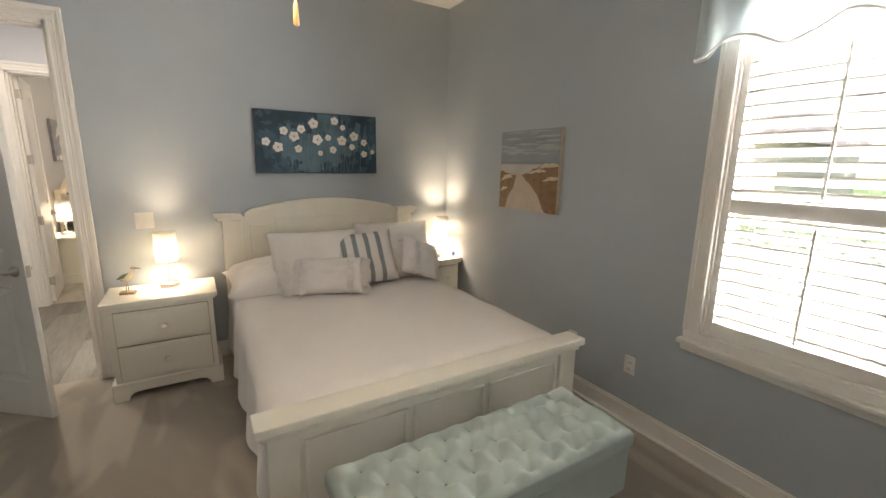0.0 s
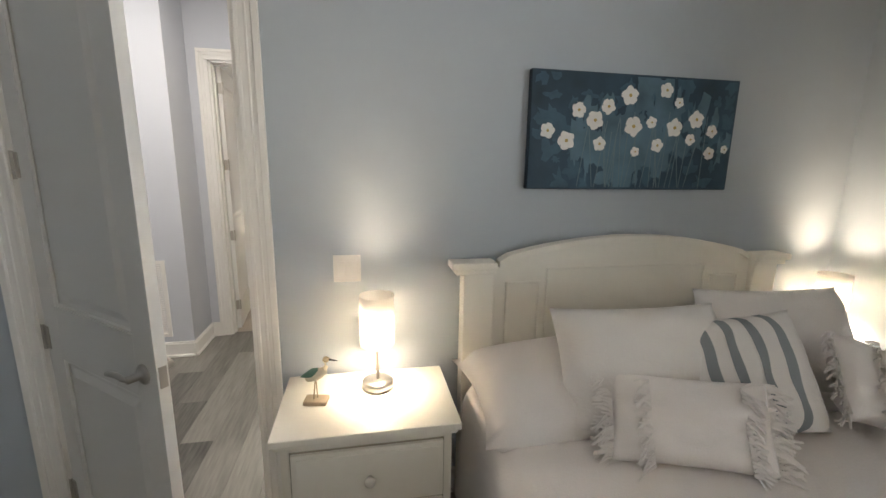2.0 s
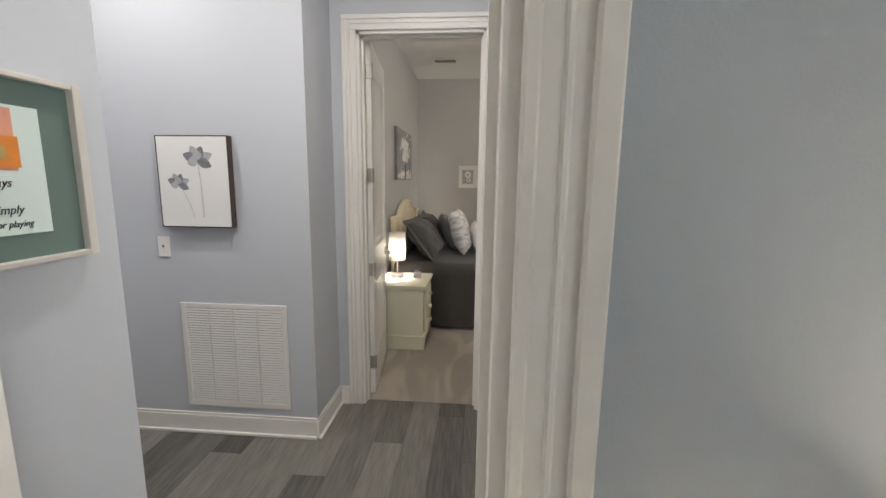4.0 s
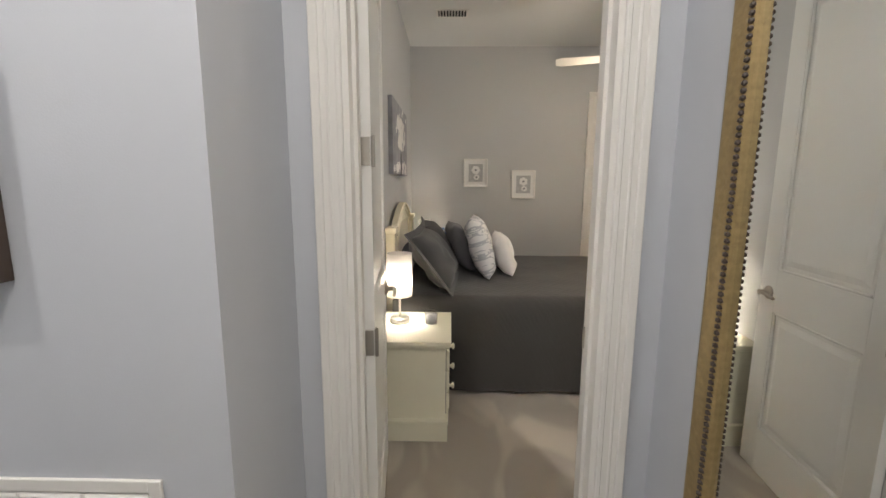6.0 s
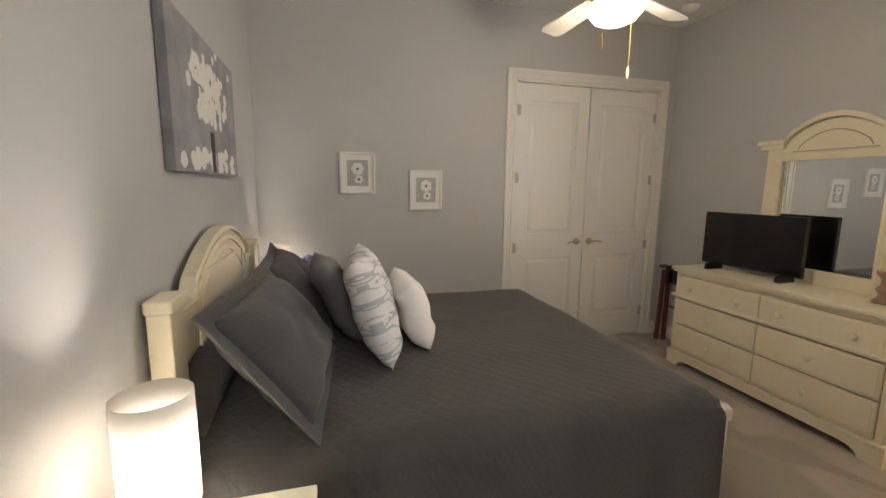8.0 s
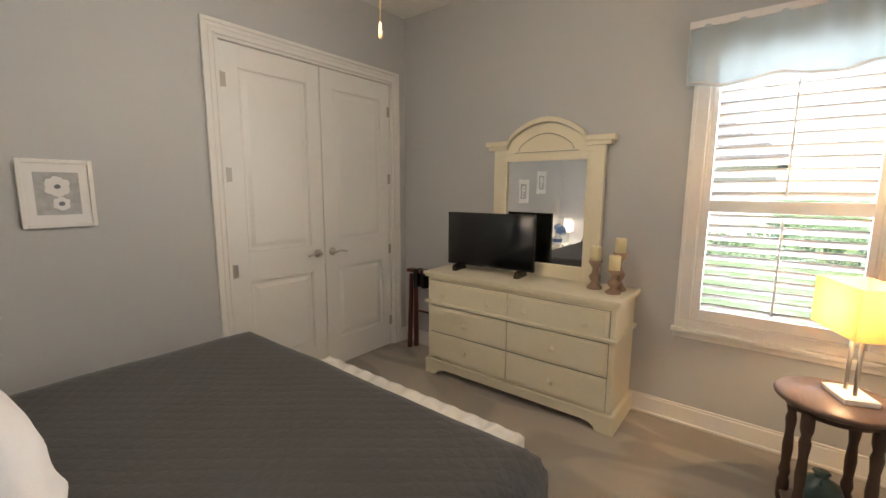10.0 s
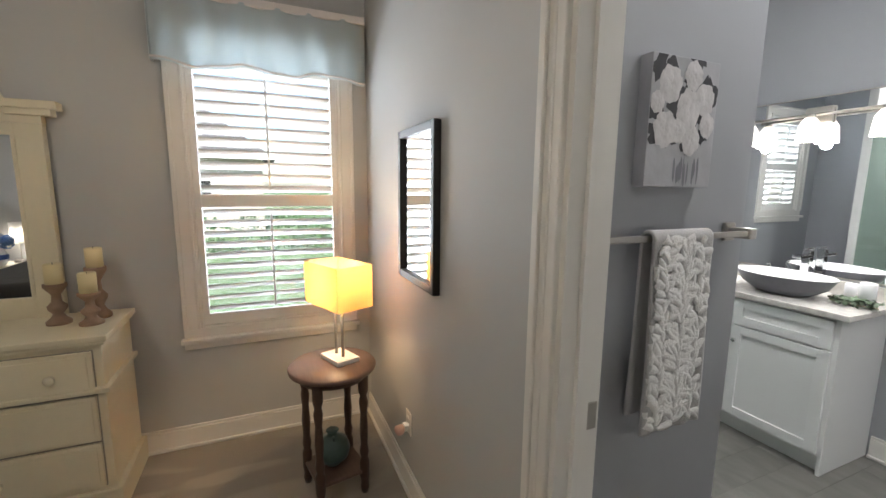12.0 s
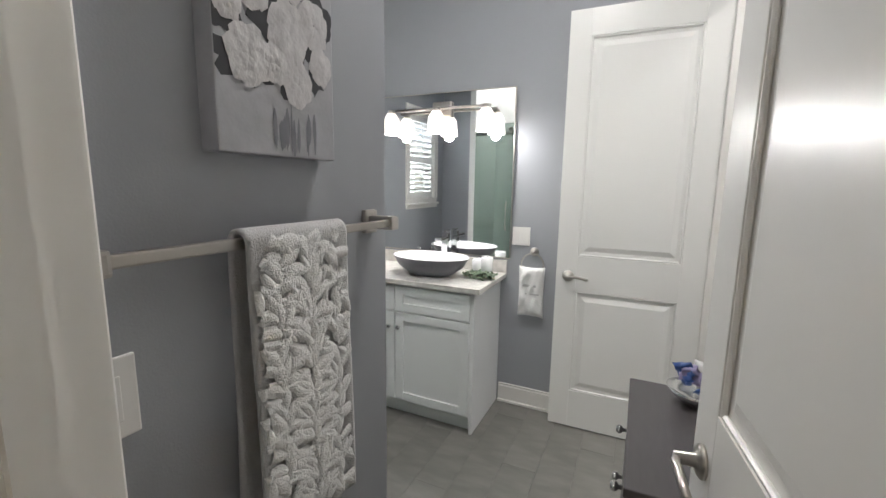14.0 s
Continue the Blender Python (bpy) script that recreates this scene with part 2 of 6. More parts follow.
CANVAS_SLATE = mat("canvas_slate", (0.30, 0.30, 0.32), 0.7, grain=0.5, scale=8, bump=0.4, bscale=30, blotch=0.35)
CANVAS_PALE = mat("canvas_pale", (0.42, 0.42, 0.44), 0.7, grain=0.3, scale=8, bump=0.4, bscale=30, blotch=0.2)
PETAL = mat("petal_paint", (0.80, 0.78, 0.74), 0.6, grain=0.10, scale=25, bump=0.5, bscale=60)
PETAL_GREY = mat("petal_grey_paint", (0.60, 0.58, 0.58), 0.65, grain=0.35, scale=22, bump=0.5, bscale=60, blotch=0.25)
PETAL_GOLD = mat("flower_heart", (0.50, 0.36, 0.12), 0.6)
PAINT_DARK = mat("dark_paint_stroke", (0.05, 0.05, 0.055), 0.7, grain=0.4, scale=20)
SKY_PAINT = mat("painted_sky", (0.27, 0.30, 0.33), 0.7, grain=0.25, scale=5, blotch=0.2, stretch=(1, 1, 4))
SEA_PAINT = mat("painted_sea", (0.22, 0.26, 0.29), 0.7, grain=0.3, scale=8, stretch=(1, 1, 6))
SAND_PAINT = mat("painted_sand", (0.52, 0.43, 0.34), 0.7, grain=0.2, scale=14)
DUNE_PAINT = mat("painted_dune", (0.24, 0.145, 0.075), 0.75, grain=0.5, scale=22, blotch=0.3)
PAPER = mat("white_paper", (0.82, 0.81, 0.79), 0.7, blotch=0.02)
INK = mat("ink_grey", (0.20, 0.20, 0.22), 0.7, grain=0.4, scale=25, blotch=0.3)
INK_BLACK = mat("ink_black", (0.02, 0.02, 0.025), 0.7)
MAT_GREEN = mat("mat_board_green", (0.13, 0.19, 0.17), 0.8, blotch=0.03)
ORANGE = mat("orange_paint", (0.75, 0.25, 0.04), 0.7, grain=0.2, scale=20)
CORAL = mat("coral_paint", (0.72, 0.33, 0.22), 0.7, grain=0.2, scale=20)
TEAL_PAINT = mat("teal_paint", (0.02, 0.20, 0.24), 0.7, grain=0.2, scale=20)
MINT_PAPER = mat("mint_paper", (0.66, 0.76, 0.72), 0.7)
SILVER_FRAME = mat("silver_white_frame", (0.68, 0.65, 0.60), 0.35, 0.2, blotch=0.05)
STRIPE = mat("stripe_grey", (0.26, 0.29, 0.31), 0.9, bump=0.3)
GREEN_LAWN = mat("lawn", (0.07, 0.13, 0.035), 0.9, grain=0.3, scale=60, bump=0.6, bscale=40, blotch=0.25)
HEDGE = mat("hedge_leaf", (0.05, 0.11, 0.035), 0.8, grain=0.4, scale=20, blotch=0.3)
STUCCO = mat("neighbour_stucco", (0.55, 0.50, 0.42), 0.85, bump=0.3, bscale=50)
ROOF = mat("neighbour_roof", (0.16, 0.15, 0.15), 0.85, grain=0.3, scale=20)
BIRD_WOOD = mat("bird_driftwood", (0.40, 0.32, 0.22), 0.8, grain=0.3, scale=30, bump=0.4, bscale=50)
BIRD_GREEN = mat("bird_wing_green", (0.12, 0.24, 0.18), 0.7, grain=0.3, scale=30)
BIRD_WHITE = mat("bird_body_white", (0.66, 0.60, 0.46), 0.7, grain=0.1, scale=30)

# ---- builders ----


def box(bm, x0, y0, z0, x1, y1, z1, bev=0.0, seg=2):
    r = bmesh.ops.create_cube(bm, size=1.0, matrix=Matrix.LocRotScale(((x0 + x1) / 2, (y0 + y1) / 2, (z0 + z1) / 2), None,
                              (abs(x1 - x0), abs(y1 - y0), abs(z1 - z0))))
    if bev:
        es = list({e for v in r["verts"] for e in v.link_edges})
        bmesh.ops.bevel(bm, geom=es, offset=bev, segments=seg, profile=0.6, affect="EDGES")
    return bm


def boxes(*rows, bev=0.0):
    bm = bmesh.new()
    for r in rows:
        box(bm, *r, bev=bev)
    return bm


def lathe(bm, prof, seg=24, m=Matrix()):
    """Turns a profile of (radius, height) about z; m lays it into place."""
    rings = []
    for r, z in prof:
        rings.append([bm.verts.new(m @ Vector((max(r, 0.0004) * math.cos(2 * math.pi * i / seg), max(r, 0.0004) * math.sin(2 * math.pi * i / seg), z)))
                      for i in range(seg)])
    for a, b in zip(rings, rings[1:]):
        for i in range(seg):
            f = bm.faces.new((a[i], a[(i + 1) % seg], b[(i + 1) % seg], b[i]))
            f.smooth = True
    return bm


def turned(*prof, seg=24, m=Matrix()):
    return lathe(bmesh.new(), prof, seg, m)


def tube(points, r, seg=8):
    """A round bar along a line of points."""
    bm = bmesh.new()
    pts = [Vector(p) for p in points]
    rings = []
    for i, p in enumerate(pts):
        d = (pts[min(i + 1, len(pts) - 1)] - pts[max(i - 1, 0)]).normalized()
        q = d.to_track_quat("Z", "Y")
        rings.append([bm.verts.new(p + q @ Vector((r * math.cos(6.2832 * k / seg), r * math.sin(6.2832 * k / seg), 0))) for k in range(seg)])
    for a, b in zip(rings, rings[1:]):
        for k in range(seg):
            bm.faces.new((a[k], a[(k + 1) % seg], b[(k + 1) % seg], b[k])).smooth = True
    bm.faces.new(rings[0][::-1])
    bm.faces.new(rings[-1])
    return bm


def prism(outline, y0, y1):
    """An outline in x and z, extruded along y."""
    bm = bmesh.new()
    a = [bm.verts.new((x, y0, z)) for x, z in outline]
    b = [bm.verts.new((x, y1, z)) for x, z in outline]
    bm.faces.new(a)
    bm.faces.new(b[::-1])
    n = len(a)
    for i in range(n):
        bm.faces.new((a[i], b[i], b[(i + 1) % n], a[(i + 1) % n]))
    bmesh.ops.recalc_face_normals(bm, faces=bm.faces)
    return bm


def cushion(w, h, d, puff=0.6, seed=0, n=22, rough=0.012):
    """A stuffed pillow, w by h in x and z, d thick in y, with its lowest edge at z = 0."""
    bm = bmesh.new()
    grid = {}
    for side in (1, -1):
        for i in range(n + 1):
            for j in range(n + 1):
                u, v = 2 * i / n - 1, 2 * j / n - 1
                if side < 0 and (i in (0, n) or j in (0, n)):
                    grid[side, i, j] = grid[1, i, j]
                    continue
                t = (max(0, 1 - u ** 4) * max(0, 1 - v ** 4)) ** puff
                k = noise.noise(Vector((u * 2.2 + seed * 7, v * 2.2, side * 3 + seed))) * rough * 2 * t
                pin = 1 - 0.06 * (1 - abs(u) ** 2) * abs(v) ** 3
                pinx = 1 - 0.06 * (1 - abs(v) ** 2) * abs(u) ** 3
                grid[side, i, j] = bm.verts.new((u * w / 2 * pinx, side * d / 2 * t + k, h / 2 + v * h / 2 * pin))
    for side in (1, -1):
        for i in range(n):
            for j in range(n):
                q = [grid[side, i, j], grid[side, i + 1, j], grid[side, i + 1, j + 1], grid[side, i, j + 1]]
                f = bm.faces.new(q if side < 0 else q[::-1])
                f.smooth = True
    return bm


def text_mesh(body, size, depth=0.0006, shear=0.0):
    cu = bpy.data.curves.new("lettering", "FONT")
    cu.body, cu.size, cu.extrude, cu.shear = body, size, depth, shear
    ob = bpy.data.objects.new("lettering", cu)
    me = bpy.data.meshes.new_from_object(ob)
    bpy.data.objects.remove(ob)
    return me


def mesh_of(name, bm, material, smooth=False):
    me = bpy.data.meshes.new(name)
    bm.to_mesh(me)
    bm.free()
    me.materials.append(material)
    if smooth:
        for p in me.polygons:
            p.use_smooth = True
    return me


def part(name, bm, material, parent, label="", at=None, smooth=False):
    me = mesh_of(name, bm, material, smooth) if isinstance(bm, bmesh.types.BMesh) else bm
    if not me.materials:
        me.materials.append(material)
    ob = new(name, me)
    ob.parent = parent
    if at is not None:
        ob.matrix_basis = at
    return tagged(ob, label)


def thing(name, m, label, category, group="", kind=""):
    ob = new(name)
    ob.empty_display_size = 0.1
    ob.matrix_basis = m
    return tagged(ob, label, category, group, kind)


def solid(name, bm, material, label, category, kind="structure"):
    ob = new(name, mesh_of(name, bm, material))
    return tagged(ob, label, category, kind=kind)


def wall(name, along, p0, p1, a0, a1, material, label, holes=(), z1=3.05):
    """A wall along x or y between p0 and p1 across it, with openings (start, end, bottom, top)."""
    bm = bmesh.new()

    def put(b0, b1, z0, z):
        if b1 - b0 > 1e-4 and z - z0 > 1e-4:
            if along == "x":
                box(bm, b0, p0, z0, b1, p1, z)
            else:
                box(bm, p0, b0, z0, p1, b1, z)
    at = a0
    for h0, h1, b, t in sorted(holes):
        put(at, h0, 0, z1)
        put(h0, h1, 0, b)
        put(h0, h1, t, z1)
        at = h1
    put(at, a1, 0, z1)
    return solid(name, bm, material, label, "wall")

# ---- structure ----
H = 3.05
WA, WE = 3.745, 3.077
GREY = "smooth painted plaster wall in "
wall("wall_a_north", "x", WA, 3.812, -1.97, 3.21, PAINT_A, GREY + "blue grey behind the white bed", [(-0.663, 0.118, 0, 2.44)])
wall("wall_a_east", "y", WE, 3.21, -2.0, WA, PAINT_A, GREY + "blue grey around the shuttered window", [(0.32, 1.112, 0.74, 2.3)])
wall("wall_a_west", "y", -1.97, -1.9, -2.0, WA, PAINT_A, GREY + "blue grey")
wall("wall_a_south", "x", -2.07, -2.0, -1.97, 3.21, PAINT_A, GREY + "blue grey")
wall("wall_hall_south", "x", 3.812, 3.88, -3.2, 0.303, PAINT_HALL, GREY + "pale grey in the hall", [(-0.663, 0.118, 0, 2.44)])
wall("wall_hall_west", "y", -0.92, -0.80, 3.88, 4.285, PAINT_HALL, GREY + "pale grey with a framed print")
wall("wall_corridor_south", "x", 4.165, 4.285, -3.2, -0.92, PAINT_HALL, GREY + "pale grey")
wall("wall_corridor_end", "y", -3.32, -3.2, 3.88, 5.64, PAINT_HALL, GREY + "pale grey")
wall("wall_hall_vent", "x", 5.572, 5.64, -3.2, -0.839, PAINT_HALL, GREY + "pale grey above a return air grille")
wall("wall_hall_return", "y", -0.906, -0.839, 5.64, 6.055, PAINT_HALL, GREY + "pale grey")
wall("wall_hall_north", "x", 5.99, 6.055, -0.839, 0.303, PAINT_HALL, GREY + "pale grey around a tall doorway", [(-0.675, 0.115, 0, 2.44)])
wall("wall_hall_east", "y", 0.285, 0.303, 3.88, 5.99, PAINT_HALL, GREY + "pale grey beside a tall gilt mirror", [(3.98, 4.74, 0, 2.44)])
wall("wall_b_south", "x", 6.055, 6.12, -0.84, 0.22, PAINT_B, GREY + "warm grey around the entry door", [(-0.675, 0.115, 0, 2.44)])
wall("wall_b_entry", "y", 0.22, 0.27, 6.055, 6.405, PAINT_B, GREY + "warm grey with a double switch")
wall("wall_b_bath", "x", 6.345, 6.405, 0.27, 3.15, PAINT_B, GREY + "warm grey with a black framed mirror", [(0.37, 1.142, 0, 2.44)])
wall("wall_b_east", "y", 3.03, 3.15, 6.405, 9.84, PAINT_B, GREY + "warm grey behind the dresser", [(6.575, 7.37, 0.70, 2.3)])
wall("wall_b_north", "x", 9.84, 9.97, -0.91, 3.15, PAINT_B, GREY + "warm grey around the closet doors", [(1.33, 2.855, 0, 2.46)])
wall("wall_b_west", "y", -0.91, -0.84, 6.055, 9.84, PAINT_B, GREY + "warm grey behind the headboard")
solid("closet_back", boxes((1.2, 10.02, 0, 3.0, 10.08, 2.6)), PAINT_B, "plain grey back of the closet", "wall")
wall("wall_bath_west", "y", 0.303, 0.32, 3.88, 6.345, PAINT_BATH, GREY + "mid grey in the bathroom", [(3.98, 4.74, 0, 2.44)])
wall("wall_bath_south", "x", 3.812, 3.88, 0.303, 3.15, PAINT_BATH, GREY + "mid grey behind the vanity")
wall("wall_bath_north", "x", 6.285, 6.345, 0.32, 3.15, PAINT_BATH, GREY + "mid grey", [(0.37, 1.142, 0, 2.44)])
wall("wall_bath_towel", "y", 1.29, 1.41, 5.53, 6.285, PAINT_BATH, GREY + "mid grey behind the towel rail")
wall("wall_bath_east", "y", 3.03, 3.15, 3.88, 6.285, PAINT_BATH, GREY + "mid grey with a small shuttered window", [(5.4, 6.0, 1.3, 2.25)])
wall("wall_shower_side", "y", 2.30, 2.36, 5.53, 6.285, TILE, "glossy pale tiled shower side wall")
solid("wall_shower_back", boxes((1.41, 6.24, 0, 2.30, 6.282, 3.05)), TILE, "glossy pale tiled shower back wall", "wall")

solid("ceiling_bedroom_a", boxes((-1.97, -2.07, H, 3.21, 3.812, H + 0.1)), CEIL, "flat off-white painted ceiling", "ceiling")
solid("ceiling_hall", boxes((-3.32, 3.812, H, 0.303, 6.055, H + 0.1)), CEIL, "flat off-white painted ceiling", "ceiling")
solid("ceiling_bedroom_b", boxes((-0.91, 6.055, H, 0.27, 9.97, H + 0.1), (0.27, 6.345, H, 3.15, 9.97, H + 0.1)), CEIL, "flat off-white painted ceiling", "ceiling")
solid("ceiling_bath", boxes((0.303, 3.812, H, 3.21, 6.345, H + 0.1)), CEIL, "flat off-white painted ceiling", "ceiling")
solid("floor_bedroom_a", boxes((-1.97, -2.07, -0.1, 3.21, 3.80, 0.0)), CARPET, "beige cut-pile carpet with vacuum marks", "carpet")
solid("floor_bedroom_b", boxes((-0.91, 6.05, -0.1, 0.27, 9.97, 0.0), (0.27, 6.38, -0.1, 3.15, 9.97, 0.0)), CARPET, "beige cut-pile carpet with vacuum marks", "carpet")
floor_hall = solid("floor_hall", boxes((-3.32, 3.80, -0.1, 0.303, 6.05, -0.006)), JOINT, "grey oak plank floor in the hall", "floor")
floor_bath = solid("floor_bath", boxes((0.303, 3.80, -0.1, 3.21, 6.38, -0.006)), JOINT, "pale grey plank floor in the bathroom", "floor")


def casing_run(bm, along, side, face, a0, a1, h, w=0.088):
    """Three-step casing round an opening, on the wall face at `face`, standing out towards side (+1 or -1)."""
    for i0, i1, d in ((0.002, w - 0.002, 0.012), (w - 0.026, w, 0.022), (0.0, 0.016, 0.018), (0.036, 0.046, 0.016)):
        f0, f1 = sorted((face, face + side * d))
        for q in ((a0 - i1, a0 - i0, 0.0, h + i0), (a1 + i0, a1 + i1, 0.0, h + i0), (a0 - i1, a1 + i1, h + i0, h + i1)):
            if along == "x":
                box(bm, q[0], f0, q[2], q[1], f1, q[3], 0.003, 1)
            else:
                box(bm, f0, q[0], q[2], f1, q[1], q[3], 0.003, 1)


def doorway(name, along, f0, f1, a0, a1, h, label):
    top = thing(name, pose(0, 0, 0), label, "door frame", kind="structure")
    for side, f in ((-1, f0), (1, f1)):
        bm = bmesh.new()
        casing_run(bm, along, side, f, a0, a1, h)
        part("casing", bm, TRIM, top)
    bm = bmesh.new()
    g = 0.018
    rows = [(a0 - 0.001, a0 + g, 0, h), (a1 - g, a1 + 0.001, 0, h), (a0, a1, h - g, h + 0.001)]
    mid = (f0 + f1) / 2
    rows2 = [(a0 + g, a0 + g + 0.012, 0, h - g), (a1 - g - 0.012, a1 - g, 0, h - g), (a0 + g, a1 - g, h - g - 0.012, h - g)]
    for k, (rr, y0, y1) in enumerate(((rows, f0 - 0.003, f1 + 0.003), (rows2, mid - 0.018, mid + 0.018))):
        for b0, b1, z0, z1 in rr:
            if along == "x":
                box(bm, b0, y0, z0, b1, y1, z1)
            else:
                box(bm, y0, b0, z0, y1, b1, z1)
    part("jamb", bm, TRIM, top)
    return top


d1 = doorway("door_frame_1", "x", WA, 3.88, -0.663, 0.118, 2.44, "white moulded casing round the bedroom doorway")
d2 = doorway("door_frame_2", "x", 5.99, 6.12, -0.675, 0.115, 2.44, "white moulded casing round the second bedroom doorway")
d3 = doorway("door_frame_3", "x", 6.285, 6.405, 0.37, 1.142, 2.44, "white moulded casing round the bathroom doorway")
d4 = doorway("door_frame_4", "y", 0.285, 0.32, 3.98, 4.74, 2.44, "white moulded casing round the hall door of the bathroom")
d5 = doorway("door_frame_5", "x", 9.84, 9.97, 1.33, 2.855, 2.46, "white moulded casing round the closet doors")
part("strike_plate", boxes((1.1215, 6.289, 0.93, 1.1255, 6.319, 1.0), bev=0.002), NICKEL, d3, "satin nickel strike plate")
part("strike_plate", boxes((0.0895, 6.075, 0.93, 0.098, 6.11, 1.0), bev=0.002), NICKEL, d2, "satin nickel strike plate")
part("strike_plate", boxes((0.0915, 3.785, 0.93, 0.101, 3.82, 1.0), bev=0.002), NICKEL, d1, "satin nickel strike plate")


def baseboard(name, rows):
    """Rows: along, wall face, side it stands out to, start, end."""
    bm = bmesh.new()
    for along, f, s, a0, a1 in rows:
        for z0, z1, d in ((0.0, 0.115, 0.014), (0.115, 0.132, 0.010), (0.0, 0.018, 0.026)):
            f0, f1 = sorted((f, f + s * d))
            if along == "x":
                box(bm, a0, f0, z0, a1, f1, z1, 0.003, 1)
            else:
                box(bm, f0, a0, z0, f1, a1, z1, 0.003, 1)
    return solid(name, bm, TRIM, "white painted baseboard with a shoe moulding", "baseboard")


baseboard("baseboard_bedroom_a", [("x", WA, -1, -1.9, -0.752), ("x", WA, -1, 0.207, WE), ("y", WE, -1, -2.0, WA - 0.015), ("y", -1.9, 1, -2, WA - 0.015), ("x", -2, 1, -1.87, WE - 0.03)])
baseboard("baseboard_hall", [("y", -0.80, 1, 3.905, 4.285), ("x", 5.572, -1, -3.2, -0.839), ("y", -0.839, 1, 5.56, 5.99), ("x", 5.99, -1, -0.825, -0.766),
                             ("x", 5.99, -1, 0.206, 0.285), ("y", 0.285, -1, 4.83, 5.99), ("x", 4.285, 1, -3.2, -0.80)])
baseboard("baseboard_bedroom_b", [("y", -0.84, 1, 6.24, 9.84), ("x", 9.84, -1, -0.81, 1.242), ("x", 9.84, -1, 2.944, 3.03), ("y", 3.03, -1, 6.43, 9.81),
                                  ("x", 6.405, 1, 1.231, 3.03), ("y", 0.22, -1, 6.145, 6.405)])
baseboard("baseboard_bath", [("x", 3.88, 1, 0.35, 1.45), ("y", 1.29, -1, 5.53, 6.26), ("y", 0.32, 1, 4.83, 6.26)])


def lever(parent, m, flip=1):
    """A rose and curved lever; the lever points along +x in its own frame, standing out along -y."""
    h = part("handle", turned((0.0, 0.0), (0.033, 0.0), (0.033, 0.006), (0.026, 0.012), (0.013, 0.016), (0.012, 0.05), (0.0, 0.052), m=pose(0, 0, 0, 90)),
             NICKEL, parent, "satin nickel lever handle", m)
    part("lever", tube([(0, -0.045, 0), (0.02 * flip, -0.052, 0.002), (0.05 * flip, -0.053, 0.006), (0.085 * flip, -0.052, 0.0), (0.115 * flip, -0.05, -0.006)], 0.0085), NICKEL, h)


def door_leaf(name, m, w, h, label, hinge_side=1, levers=True, hinges=(0.25, 0.93, 1.58, 2.24), group=""):
    """A two-panel leaf from its hinge at x = 0 to x = w, thickness along y, standing on z = 0.008."""
    top = thing(name, m, label, "door", group)
    t, st = 0.035, 0.115
    z = [0.008, 0.24, 0.86, 1.07, h - 0.14, h]
    part("stile", boxes((0, 0, z[0], st, t, h), bev=0.002), DOOR, top)
    part("stile", boxes((w - st, 0, z[0], w, t, h), bev=0.002), DOOR, top)
    for a, b in ((0, 1), (2, 3), (4, 5)):
        part("rail", boxes((st, 0.0004, z[a], w - st, t - 0.0004, z[b])), DOOR, top)
    for a, b in ((1, 2), (3, 4)):
        bm = bmesh.new()
        box(bm, st, 0.013, z[a], w - st, t - 0.013, z[b])
        for y0, y1, yy in ((0.004, 0.013, 0.013), (t - 0.013, t - 0.004, t - 0.013)):
            x0, x1, z0, z1 = st + 0.03, w - st - 0.03, z[a] + 0.03, z[b] - 0.03
            face = y0 if yy == 0.013 else y1
            outer = [bm.verts.new(v) for v in ((x0, yy, z0), (x1, yy, z0), (x1, yy, z1), (x0, yy, z1))]
            i = 0.028
            inner = [bm.verts.new(v) for v in ((x0 + i, face, z0 + i), (x1 - i, face, z0 + i), (x1 - i, face, z1 - i), (x0 + i, face, z1 - i))]
            bm.faces.new(inner)
            for k in range(4):
                bm.faces.new((outer[k], outer[(k + 1) % 4], inner[(k + 1) % 4], inner[k]))
        # sticking round the panel
        for y0, y1 in ((0.002, 0.013), (t - 0.013, t - 0.002)):
            for q in ((st, st + 0.012, z[a], z[b]), (w - st - 0.012, w - st, z[a], z[b]), (st + 0.012, w - st - 0.012, z[a], z[a] + 0.012), (st + 0.012, w - st - 0.012, z[b] - 0.012, z[b])):
                box(bm, q[0], y0, q[2], q[1], y1, q[3], 0.004, 1)
        bmesh.ops.recalc_face_normals(bm, faces=bm.faces)
        part("panel", bm, DOOR, top)
    for zz in hinges:
        bm = boxes((-0.004, -0.004, zz - 0.045, 0.032, -0.0005, zz + 0.045), (-0.012, 0.004, zz - 0.045, -0.0005, 0.032, zz + 0.045), bev=0.001)
        lathe(bm, ((0.0065, zz - 0.05), (0.0065, zz + 0.05)), 8, pose(-0.004, -0.006, 0))
        part("hinge", bm, NICKEL, top, "satin nickel butt hinge")
    if levers:
        lever(top, pose(w - 0.07, 0.0, 0.95), -1)
        lever(top, pose(w - 0.07, t, 0.95, 0, 0, 180), 1)
        part("latch", boxes((w - 0.001, 0.006, 0.915, w + 0.002, t - 0.006, 0.985)), NICKEL, top)
    return top


